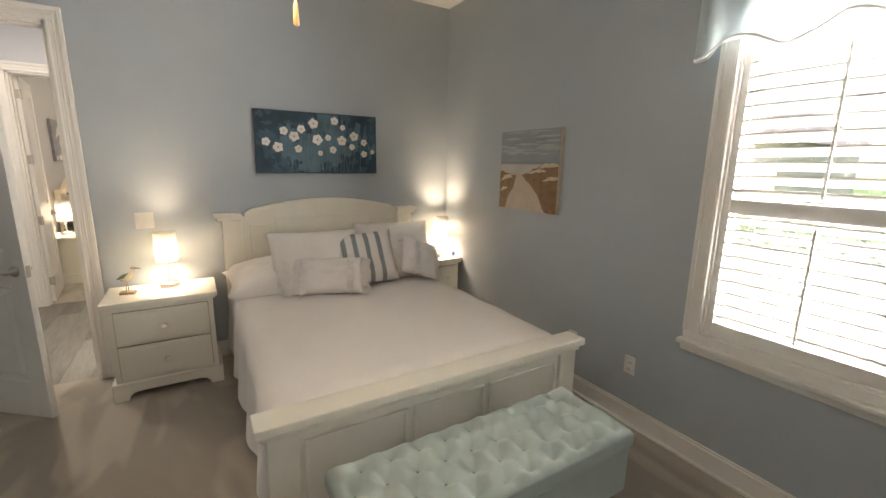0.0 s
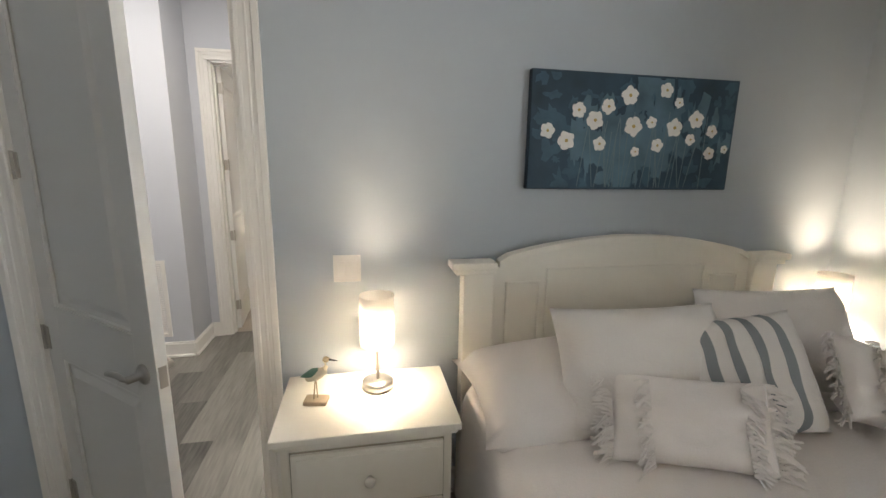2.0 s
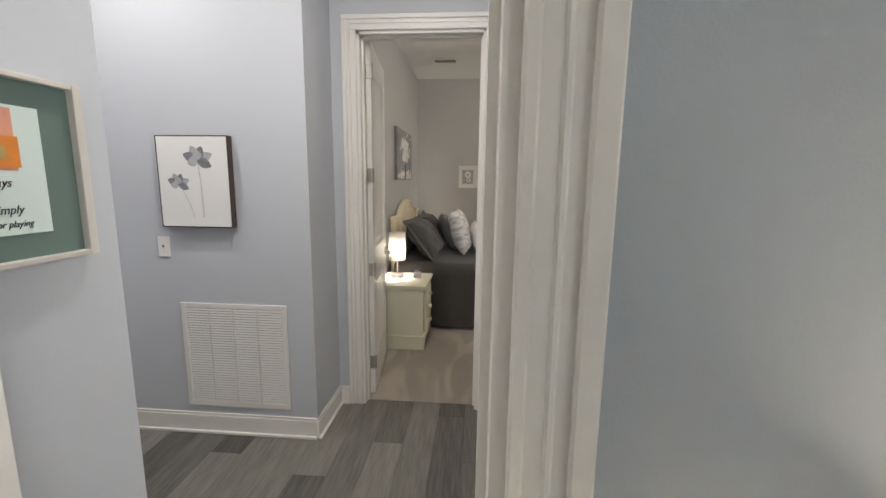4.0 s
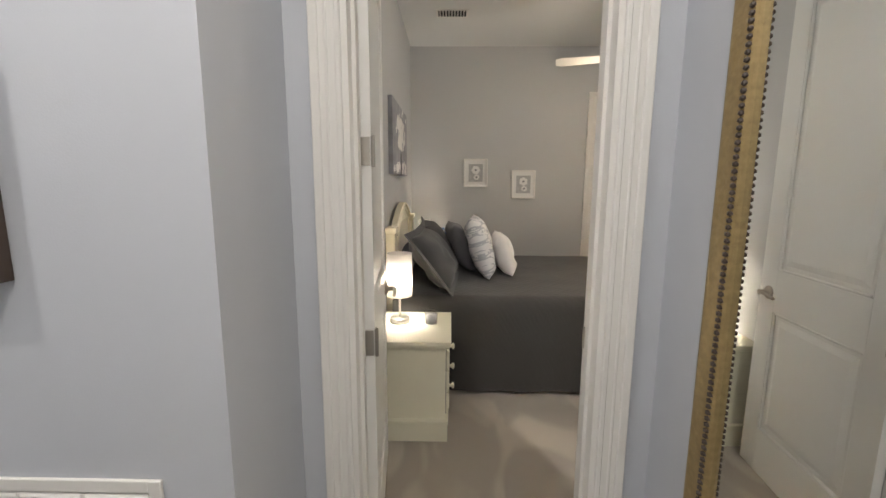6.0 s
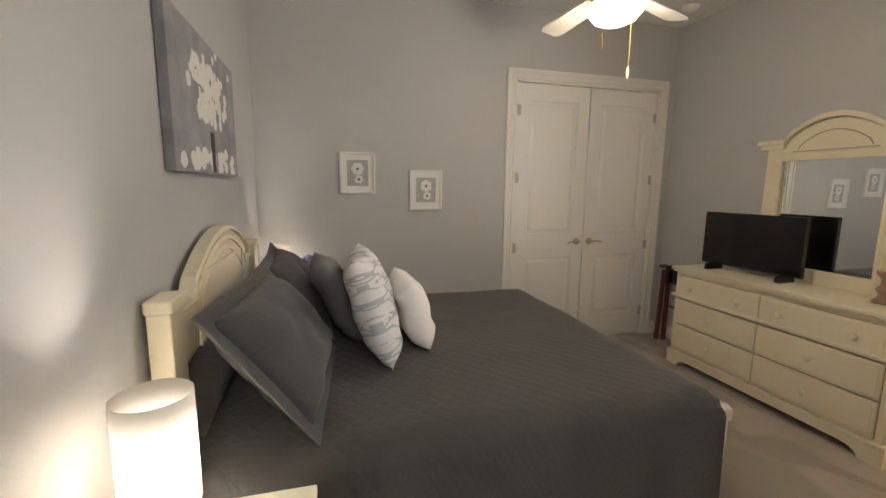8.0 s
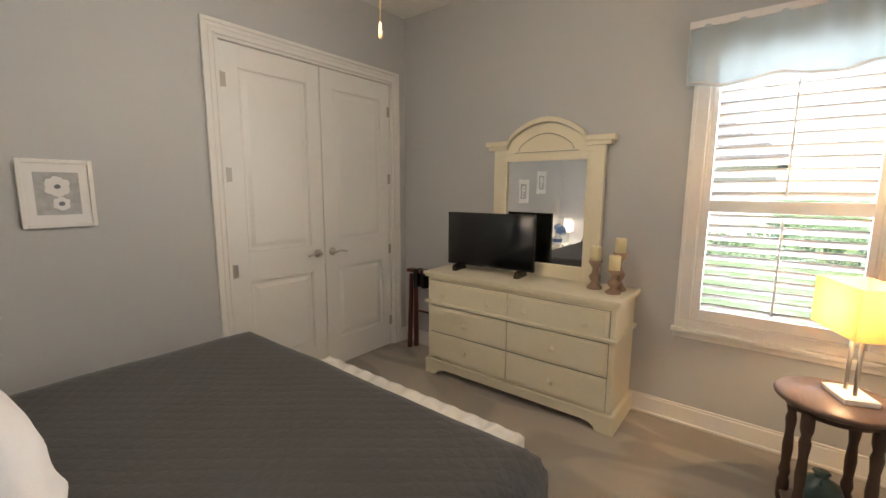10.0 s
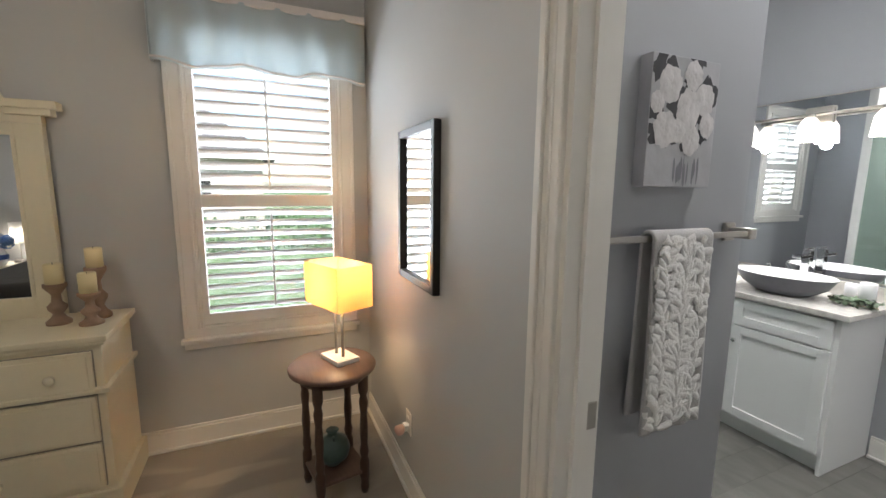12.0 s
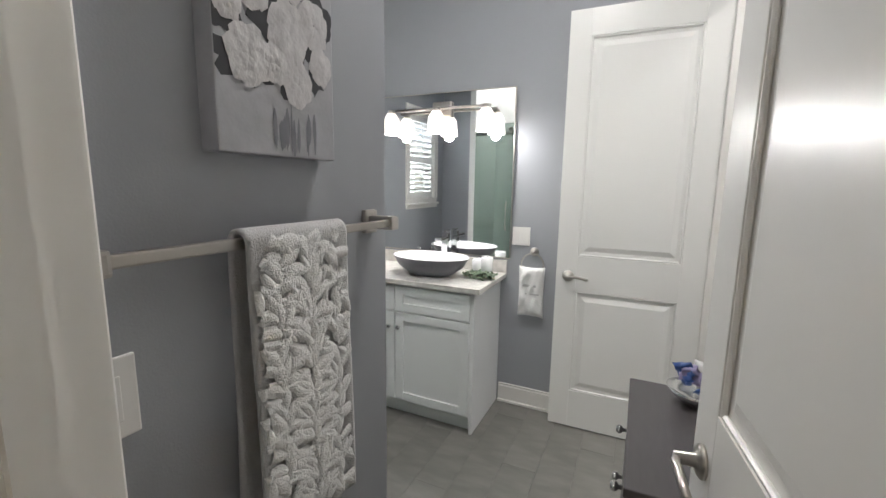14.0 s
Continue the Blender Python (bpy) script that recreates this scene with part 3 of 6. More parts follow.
aA = math.degrees(math.atan2(3.275 - 3.745, -0.061 + 0.645))
door_leaf("door_1", pose(-0.645, 3.742, 0, 0, 0, aA), 0.755, 2.425, "white two-panel bedroom door standing half open")
door_leaf("door_2", pose(-0.622, 6.128, 0, 0, 0, 96), 0.75, 2.425, "white two-panel bedroom door folded back beside the nightstand")
ang3 = math.degrees(math.atan2(5.55 - 6.28, 0.485 - 0.392))
door_leaf("door_3", pose(0.392, 6.28, 0, 0, 0, ang3), 0.745, 2.425, "white two-panel bathroom door standing wide open")
door_leaf("door_4", pose(0.325, 3.962, 0, 0, 0, 1.0) @ pose(0, 0, 0), 0.758, 2.41, "white two-panel door open against the bathroom wall")
closet = door_leaf("door_5", pose(1.352, 9.848, 0), 0.735, 2.435, "white two-panel closet door, closed, with lever handle", levers=False, hinges=(0.25, 0.95, 1.6, 2.2), group="closet doors")
lever(closet, pose(0.735 - 0.065, 0, 1.0), -1)
closet2 = door_leaf("door_6", pose(2.833, 9.883, 0, 0, 0, 180), 0.735, 2.435, "white two-panel closet door, closed, with lever handle", levers=False, hinges=(), group="closet doors")
lever(closet2, pose(0.735 - 0.065, 0.035, 1.0, 0, 0, 180), 1)
for zz in (0.25, 0.95, 1.6, 2.2):
    part("hinge", boxes((-0.006, 0.0355, zz - 0.045, 0.03, 0.039, zz + 0.045), bev=0.001), NICKEL, closet2, "satin nickel butt hinge")


def window(name, x, y0, y1, z0, z1, rail, label, rows_low, rows_high, horn=0.10, casing=True):
    """A shuttered window in a wall facing -x at x, with louvres on either side of a middle rail."""
    top = thing(name, pose(0, 0, 0), label, "window", kind="structure")
    bm = bmesh.new()
    c = 0.085
    for i0, i1, d in ((0.002, c - 0.002, 0.014), (c - 0.022, c, 0.022), (0, 0.014, 0.02)):
        for q in ((y0 - i1, y0 - i0, z0, z1 + i0), (y1 + i0, y1 + i1, z0, z1 + i0), (y0 - i1, y1 + i1, z1 + i0, z1 + i1)):
            box(bm, x - d, q[0], q[2], x, q[1], q[3], 0.003, 1)
    part("window_frame", bm, TRIM, top)
    part("window_sill", boxes((x - 0.045, y0 - horn, z0 - 0.075, x + 0.05, y1 + horn, z0 - 0.05), (x - 0.018, y0 - horn + 0.012, z0 - 0.115, x, y1 + horn - 0.012, z0 - 0.075),
                              (x - 0.012, y0 - 0.085, z0 - 0.05, x, y1 + 0.085, z0), bev=0.005), TRIM, top)
    bm = boxes((x - 0.004, y0, z0, x + 0.12, y0 + 0.012, z1), (x - 0.004, y1 - 0.012, z0, x + 0.12, y1, z1), (x - 0.004, y0, z1 - 0.012, x + 0.12, y1, z1), (x - 0.004, y0, z0, x + 0.12, y1, z0 + 0.012))
    part("reveal", bm, TRIM, top)
    s = 0.045
    part("shutter_frame", boxes((x + 0.012, y0 + 0.012, z0 + 0.012, x + 0.04, y0 + s, z1 - 0.012), (x + 0.012, y1 - s, z0 + 0.012, x + 0.04, y1 - 0.012, z1 - 0.012),
                                (x + 0.0125, y0 + s, z0 + 0.012, x + 0.0395, y1 - s, z0 + 0.075), (x + 0.0125, y0 + s, rail - 0.035, x + 0.0395, y1 - s, rail + 0.035),
                                (x + 0.0125, y0 + s, z1 - 0.075, x + 0.0395, y1 - s, z1 - 0.012), bev=0.003), SHUTTER, top)
    bm = bmesh.new()
    pts = 8
    prof = [(0.036 * math.cos(2 * math.pi * i / pts), 0.0055 * math.sin(2 * math.pi * i / pts)) for i in range(pts)]
    a = [bm.verts.new((p, y0 + s + 0.003, q)) for p, q in prof]
    b = [bm.verts.new((p, y1 - s - 0.003, q)) for p, q in prof]
    bm.faces.new(a)
    bm.faces.new(b[::-1])
    for i in range(pts):
        bm.faces.new((a[i], b[i], b[(i + 1) % pts], a[(i + 1) % pts])).smooth = True
    bmesh.ops.recalc_face_normals(bm, faces=bm.faces)
    slat = mesh_of("slat", bm, SHUTTER)
    for b0, b1, n in ((z0 + 0.075, rail - 0.035, rows_low), (rail + 0.035, z1 - 0.075, rows_high)):
        for i in range(n):
            part("slat", slat, SHUTTER, top, at=pose(x + 0.03, 0, b0 + (i + 0.5) * (b1 - b0) / n, 0, 34, 0))
        part("tilt_rod", boxes((x - 0.014, (y0 + y1) / 2 - 0.006, b0 + 0.02, x - 0.004, (y0 + y1) / 2 + 0.006, b1 - 0.03), bev=0.003), SHUTTER, top)
    pane = part("pane", boxes((x + 0.095, y0 + 0.012, z0 + 0.012, x + 0.099, y1 - 0.012, z1 - 0.012)), GLASS, top)
    pane.visible_shadow = False
    part("sash_bar", boxes((x + 0.085, y0 + 0.012, rail - 0.02, x + 0.11, y1 - 0.012, rail + 0.02), (x + 0.085, y0 + 0.012, z0 + 0.012, x + 0.11, y0 + 0.035, z1 - 0.012), (x + 0.085, y1 - 0.035, z0 + 0.012, x + 0.11, y1 - 0.012, z1 - 0.012)), TRIM, top)
    return top


window("window_1", WE, 0.32, 1.112, 0.74, 2.3, 1.42, "white plantation shutters with open louvres in a cased window", 9, 12)
window("window_2", 3.03, 6.575, 7.37, 0.70, 2.3, 1.42, "white plantation shutters with open louvres in a cased window", 10, 12, horn=0.098)
window("window_3", 3.03, 5.4, 6.0, 1.3, 2.25, 1.75, "small bathroom window with white shutters", 6, 6, horn=0.09)


def valance(x, y0, y1, z0, z1, waves, deep, label, dip):
    top = thing("valance", pose(0, 0, 0), label, "valance")
    bm = bmesh.new()
    n, k = 90, 12
    cols = []
    for i in range(n + 1):
        u = i / n
        hem = z0 + dip * (0.5 - 0.5 * math.cos(2 * math.pi * waves * u)) + 0.008 * noise.noise(Vector((u * 9, 1, 0)))
        col = []
        for j in range(k + 1):
            v = j / k
            fold = (0.010 + 0.012 * (1 - v)) * math.sin(2 * math.pi * (waves * 2.5) * u + 0.8 * noise.noise(Vector((u * 6, v * 2, 3))))
            col.append(bm.verts.new((x + fold, y0 + (y1 - y0) * u, hem + (z1 - hem) * v)))
        cols.append(col)
    for c, d in zip(cols, cols[1:]):
        for j in range(k):
            bm.faces.new((c[j], d[j], d[j + 1], c[j + 1])).smooth = True
    cloth = part("cloth", bm, VALANCE_AQUA, top)
    sol = cloth.modifiers.new("thickness", "SOLIDIFY")
    sol.thickness = 0.003
    part("trim_band", tube([(x - 0.012 + 0.012 * math.sin(2 * math.pi * waves * 2.5 * i / n), y0 + (y1 - y0) * i / n,
                             z0 + dip * (0.5 - 0.5 * math.cos(2 * math.pi * waves * i / n)) + 0.008 * noise.noise(Vector((i / n * 9, 1, 0))) + 0.012) for i in range(n + 1)], 0.006, 6), LINEN_WHITE, top)
    for yy in (y0, y1):
        part("side_return", boxes((x, yy - 0.002, z0 + 0.03, deep, yy + 0.002, z1)), VALANCE_AQUA, top)
    part("board", boxes((x - 0.012, y0 - 0.004, z1 - 0.012, deep, y1 + 0.004, z1 + 0.028), bev=0.004), LINEN_WHITE, top)


valance(WE - 0.10, 0.12, 1.27, 2.10, 2.66, 3, WE, "pale aqua scalloped fabric valance above the shutters", 0.075)
valance(2.95, 6.43, 7.49, 2.09, 2.44, 2.5, 3.03, "pale aqua scalloped fabric valance above the shutters", 0.03)

# ---- outdoors ----
solid("ground", boxes((3.6, -60, -0.55, 120, 70, -0.35)), GREEN_LAWN, "sunlit green lawn outside the windows", "ground")


def neighbour(y, label):
    top = thing("house", pose(19, y, -0.35), label, "house")
    part("wall", boxes((0, -6, 0, 8, 6, 2.9)), STUCCO, top)
    part("roof", prism([(-6.5, 2.9), (6.5, 2.9), (4.2, 4.6), (-4.2, 4.6)], -0.5, 8.5), ROOF, top, at=pose(0, 0, 0, 0, 0, -90) @ pose(0, 0, 0))
    for yy in (-3.5, 0.2, 3.6):
        w = part("window", boxes((-0.04, yy - 0.7, 0.9, -0.005, yy + 0.7, 2.2)), TRIM, top)
        part("pane", boxes((-0.05, yy - 0.62, 0.98, -0.042, yy + 0.62, 2.12)), BLACK, w)


neighbour(-3, "single-storey beige stucco house across the lawn")
neighbour(13, "single-storey beige stucco house behind a hedge")
rng = random.Random(4)
lv = bmesh.new()
for i in range(5200):
    y, s = rng.uniform(-14, 26), rng.uniform(0.05, 0.13)
    hgt = 1.0 + 0.35 * noise.noise(Vector((y * 0.8, 0, 0)))
    c = Vector((13.5 + rng.uniform(-0.5, 0.5), y, -0.35 + rng.uniform(0, hgt)))
    r = Euler((rng.uniform(0, 6), rng.uniform(0, 6), rng.uniform(0, 6))).to_matrix()
    vs = [lv.verts.new(c + r @ Vector(p) * s) for p in ((-1, 0, 0), (0, -0.6, 0.1), (1, 0, 0), (0, 0.6, 0.1))]
    lv.faces.new(vs)
solid("hedge", lv, HEDGE, "clipped green shrubs along the lawn", "hedge", "stuff")

# ---- things: shared kinds ----


def arch_top(w, z0, rise, z_side, n=28, flat=0.16):
    """The outline of a board with flat shoulders and an arched middle, from the floor up."""
    pts = [(-w / 2, z0), (w / 2, z0), (w / 2, z_side)]
    for i in range(n + 1):
        u = 1 - 2 * i / n
        pts.append((u * (w / 2 - flat), z_side + rise * (0.12 + 0.88 * math.cos(u * math.pi / 2) ** 0.8) if abs(u) < 0.999 else z_side + 0.0))
    pts.append((-w / 2, z_side))
    return pts


def strip_over(points, d0, d1, t):
    """A moulding of thickness t that follows a line in x and z, between d0 and d1 in y."""
    bm = bmesh.new()
    lo = [(x, z) for x, z in points]
    rows = []
    for x, z in lo:
        rows.append([bm.verts.new((x, d0, z)), bm.verts.new((x, d1, z)), bm.verts.new((x, d1 - 0.006, z + t)), bm.verts.new((x, d0 + 0.006, z + t))])
    for a, b in zip(rows, rows[1:]):
        for k in range(4):
            bm.faces.new((a[k], a[(k + 1) % 4], b[(k + 1) % 4], b[k]))
    bm.faces.new(rows[0][::-1])
    bm.faces.new(rows[-1])
    bmesh.ops.recalc_face_normals(bm, faces=bm.faces)
    return bm


def knob(parent, x, y, z, material, r=0.017):
    part("knob", turned((0.0, 0.0), (r * 0.55, 0), (r * 0.5, 0.012), (r, 0.02), (r, 0.027), (r * 0.6, 0.032), (0, 0.033), seg=14, m=pose(x, y, z, 90)), material, parent)


def bracket_base(w, d, h, foot):
    """A plinth with shaped bracket feet, front at y = 0."""
    pts = [(-w / 2, 0), (-w / 2 + foot * 0.75, 0), (-w / 2 + foot * 0.8, h * 0.22), (-w / 2 + foot, h * 0.42), (-w / 2 + foot * 1.35, h * 0.5)]
    pts += [(-x, z) for x, z in pts[::-1]]
    pts += [(w / 2, h), (-w / 2, h)]
    return prism(pts, 0, d)


def chest(name, m, w, d, h, rows, material, label, category="nightstand", foot=0.11, pulls=1, cap=0.02, split=()):
    """A chest of drawers on bracket feet: front at y = 0, back at y = d. rows: the drawers' heights, bottom first."""
    top = thing(name, m, label, category)
    part("top", boxes((-w / 2, -cap, h - 0.028, w / 2, d, h), (-w / 2 + 0.012, -cap + 0.010, h - 0.045, w / 2 - 0.012, d, h - 0.028), bev=0.005), material, top)
    bw = w - 0.06
    base = 0.135
    part("body", boxes((-bw / 2, 0.012, base - 0.01, bw / 2, d, h - 0.04), bev=0.003), material, top)
    part("base", bracket_base(w - 0.012, d, base - 0.025, foot), material, top)
    part("base_moulding", boxes((-w / 2 + 0.004, -0.006, base - 0.03, w / 2 - 0.004, d, base - 0.008), bev=0.006), material, top)
    for s in (-1, 1):
        part("foot", turned((0.0, 0.0), (0.032, 0.0), (0.042, 0.018), (0.034, 0.036), (0.0, 0.037), m=pose(s * (w / 2 - 0.055), 0.045, 0)), material, top)
    z = base + 0.015
    free = h - 0.06 - z
    total = sum(rows)
    for k, r in enumerate(rows):
        hh = free * r / total - 0.012
        cols = split[k] if split else 1
        cw = (bw - 0.06) / cols
        for c in range(cols):
            x0 = -bw / 2 + 0.03 + c * cw + 0.005
            x1 = x0 + cw - 0.010
            # thin darker sheet draws the shade round each drawer front
            part("gap_shade", boxes((x0 - 0.004, 0.006, z - 0.004, x1 + 0.004, 0.0118, z + hh + 0.004)), GROOVE_SHADE, top)
            dr = part("drawer", boxes((x0, -0.006, z, x1, 0.010, z + hh), (x0 + 0.016, -0.011, z + 0.016, x1 - 0.016, -0.006, z + hh - 0.016), bev=0.003), material, top)
            np_ = pulls if cols == 1 else (2 if k == len(rows) - 1 and cols == 2 and w > 1 else 1)
            for q in range(np_):
                knob(dr, x0 + (x1 - x0) * (q + 0.5) / np_ if np_ == 1 else x0 + (x1 - x0) * (0.2 + 0.6 * q), -0.010, z + hh / 2, material, 0.02)
        z += hh + 0.012
    return top


def drape(w, l, top_z, low_z, r=0.05, wave=0.018, seed=0, foot=True, nx=56, ny=64, sag=0.008):
    """A coverlet over a mattress: w along x, l along y from the head at y = 0 to y = -l, hanging on both sides and the foot."""
    bm = bmesh.new()
    hang = top_z - low_z
    arc = r * math.pi / 2

    def fall(s, half):
        """Distance along the cloth from the middle to (offset, drop)."""
        a = abs(s)
        sg = 1 if s >= 0 else -1
        flat = half - r
        if a <= flat:
            return sg * a, 0.0, 0.0
        if a <= flat + arc:
            q = (a - flat) / r
            return sg * (flat + r * math.sin(q)), r * (1 - math.cos(q)), 0.0
        return sg * half, r + (a - flat - arc), (a - flat - arc) / (hang - r)

    half = w / 2
    tot = half - r + arc + hang - r
    grid = []
    for i in range(nx + 1):
        u = (2 * i / nx - 1)
        u = math.copysign(abs(u) ** 0.9, u)
        sx = u * tot
        x, dx, hx = fall(sx, half)
        row = []
        for j in range(ny + 1):
            sy = (l - r + arc + (hang - r if foot else 0)) * j / ny
            if sy <= l - r:
                y, dy, hy = sy, 0.0, 0.0
            elif sy <= l - r + arc:
                q = (sy - l + r) / r
                y, dy, hy = l - r + r * math.sin(q), r * (1 - math.cos(q)), 0.0
            else:
                y, dy, hy = l, r + sy - l + r - arc, (sy - l + r - arc) / max(hang - r, 1e-6)
            drop = max(dx, dy)
            px, py = x, -y
            k = noise.noise(Vector((x * 2.5 + seed, y * 2.5, 0.3))) * sag + noise.noise(Vector((x * 7 + seed, y * 7, 2))) * sag * 0.4
            if hx > 0:
                px += math.copysign(0.01 + wave * hx * (1 + math.sin(y * 15 + 2 * noise.noise(Vector((y * 3, seed, 0))))), x)
            if hy > 0:
                py -= 0.01 + wave * hy * (1 + math.sin(x * 15 + seed))
            row.append(bm.verts.new((px, py, top_z - min(drop, hang) + (k if drop < 0.02 else 0))))
        grid.append(row)
    for a, b in zip(grid, grid[1:]):
        for j in range(ny):
            bm.faces.new((a[j], a[j + 1], b[j + 1], b[j])).smooth = True
    return bm


def tufted(w, d, z0, z1, nx, ny, res=12):
    """An upholstered seat with diamond tufting; gives the mesh and the buttons' places."""
    bm = bmesh.new()
    buttons = []
    for j in range(ny):
        n = nx if j % 2 == 0 else nx - 1
        for i in range(n):
            buttons.append(((i + 0.5 + (0.5 if j % 2 else 0)) * w / nx - w / 2, (j + 0.5) * d / ny - d / 2))
    gx, gy = nx * res, ny * res
    sx, sy = w / nx, d / ny * 1.4
    grid = []
    for i in range(gx + 1):
        row = []
        for j in range(gy + 1):
            x, y = (i / gx - 0.5) * w, (j / gy - 0.5) * d
            edge = min(w / 2 - abs(x), d / 2 - abs(y))
            z = z1 - 0.045 * max(0, 1 - edge / 0.045) ** 2
            dip = 0.0
            for bx, by in buttons:
                q = ((x - bx) ** 2 + (y - by) ** 2) ** 0.5
                dip = max(dip, math.exp(-(q / 0.036) ** 1.15))
            # pleats between neighbouring buttons
            pu, pv = (x + w / 2) / sx - 0.5, (y + d / 2) / (d / ny) - 0.5
            a1, a2 = pu - pv / 2, pu + pv / 2
            f = min(abs(a1 - round(a1)), abs(a2 - round(a2)))
            pleat = max(0, 1 - f / 0.11)
            inside = min(1, edge / 0.05)
            row.append(bm.verts.new((x, y, z - (0.058 * dip + 0.013 * pleat * (1 - dip)) * inside)))
        grid.append(row)
    for a, b in zip(grid, grid[1:]):
        for j in range(gy):
            bm.faces.new((a[j], b[j], b[j + 1], a[j + 1])).smooth = True
    rim = [grid[i][0] for i in range(gx + 1)] + [grid[gx][j] for j in range(1, gy + 1)] + [grid[i][gy] for i in range(gx - 1, -1, -1)] + [grid[0][j] for j in range(gy - 1, 0, -1)]
    low = [bm.verts.new((v.co.x, v.co.y, z0)) for v in rim]
    for i in range(len(rim)):
        k = (i + 1) % len(rim)
        bm.faces.new((rim[k], rim[i], low[i], low[k]))
    return bm, buttons


def bench(m, w, d, cloth, button, leg, label, h=0.46, nx=9, ny=4):
    top = thing("storage_bench", m, label, "bench")
    bm, places = tufted(w, d, h - 0.10, h, nx, ny)
    seat = part("seat", bm, cloth, top)
    me = mesh_of("button", turned((0.0, 0.006), (0.007, 0.005), (0.010, 0.0), (0.008, -0.004), seg=10), button)
    for x, y in places:
        part("button", me, button, seat, at=pose(x, y, h - 0.055))
    part("body", boxes((-w / 2 + 0.008, -d / 2 + 0.008, 0.13, w / 2 - 0.008, d / 2 - 0.008, h - 0.104), bev=0.012), cloth, top)
    part("lid_seam", boxes((-w / 2 + 0.004, -d / 2 + 0.004, h - 0.106, w / 2 - 0.004, d / 2 - 0.004, h - 0.099)), button, top)
    lg = mesh_of("leg", turned((0.0, 0.0), (0.016, 0.0), (0.026, 0.13), (0.0, 0.131), seg=12), leg)
    for sx in (-1, 1):
        for sy in (-1, 1):
            part("leg", lg, leg, top, at=pose(sx * (w / 2 - 0.06), sy * (d / 2 - 0.06), 0))
    return top


def table_lamp(m, label, h=0.42, r=0.068, sh=0.19, color=WARM, power=9.0):
    top = thing("table_lamp", m, label, "lamp", "bedside lamps")
    part("base", turned((0.0, 0.0), (0.062, 0.0), (0.064, 0.006), (0.064, 0.030), (0.056, 0.036), (0.0, 0.037)), NICKEL, top, "brushed nickel round base")
    z = h - sh
    part("stem", turned((0.007, 0.036), (0.007, z + 0.02), (0.014, z + 0.022), (0.014, z + 0.06), (0.0, z + 0.062), seg=12), NICKEL, top)
    bm = turned((r, z), (r, h), (r - 0.002, h), (r - 0.002, z), (r, z), seg=32)
    part("shade", bm, SHADE_WHITE, top, "glowing white drum shade")
    part("bulb", turned((0.0, z + 0.06), (0.013, z + 0.065), (0.02, z + 0.09), (0.016, z + 0.115), (0.0, z + 0.12), seg=14), BULB, top).visible_shadow = True
    p = m.translation
    lamp("lamp_light", "POINT", (p.x, p.y, p.z + z + sh * 0.36), power, color, 0.05)


def plate(name, m, label, w, h, keys, category="switch"):
    top = thing(name, m, label, category)
    part("plate", boxes((-w / 2, -0.006, -h / 2, w / 2, 0, h / 2), bev=0.003), PLATE, top)
    for x in keys:
        part("rocker", boxes((x - 0.0165, -0.0095, -0.033, x + 0.0165, -0.006, 0.033), bev=0.002), PLATE, top)
    return top


def outlet(m, label):
    top = plate("outlet", m, label, 0.072, 0.115, (), "outlet")
    for z in (-0.02, 0.02):
        s = part("socket", turned((0.0, 0), (0.016, 0), (0.016, 0.003), (0.0, 0.0035), seg=16, m=pose(0, -0.006, z, 90)), PLATE, top)
        part("slot", boxes((-0.007, -0.0101, z - 0.005, -0.005, -0.0095, z + 0.005), (0.005, -0.0101, z - 0.005, 0.007, -0.0095, z + 0.005)), BLACK, s)
    return top


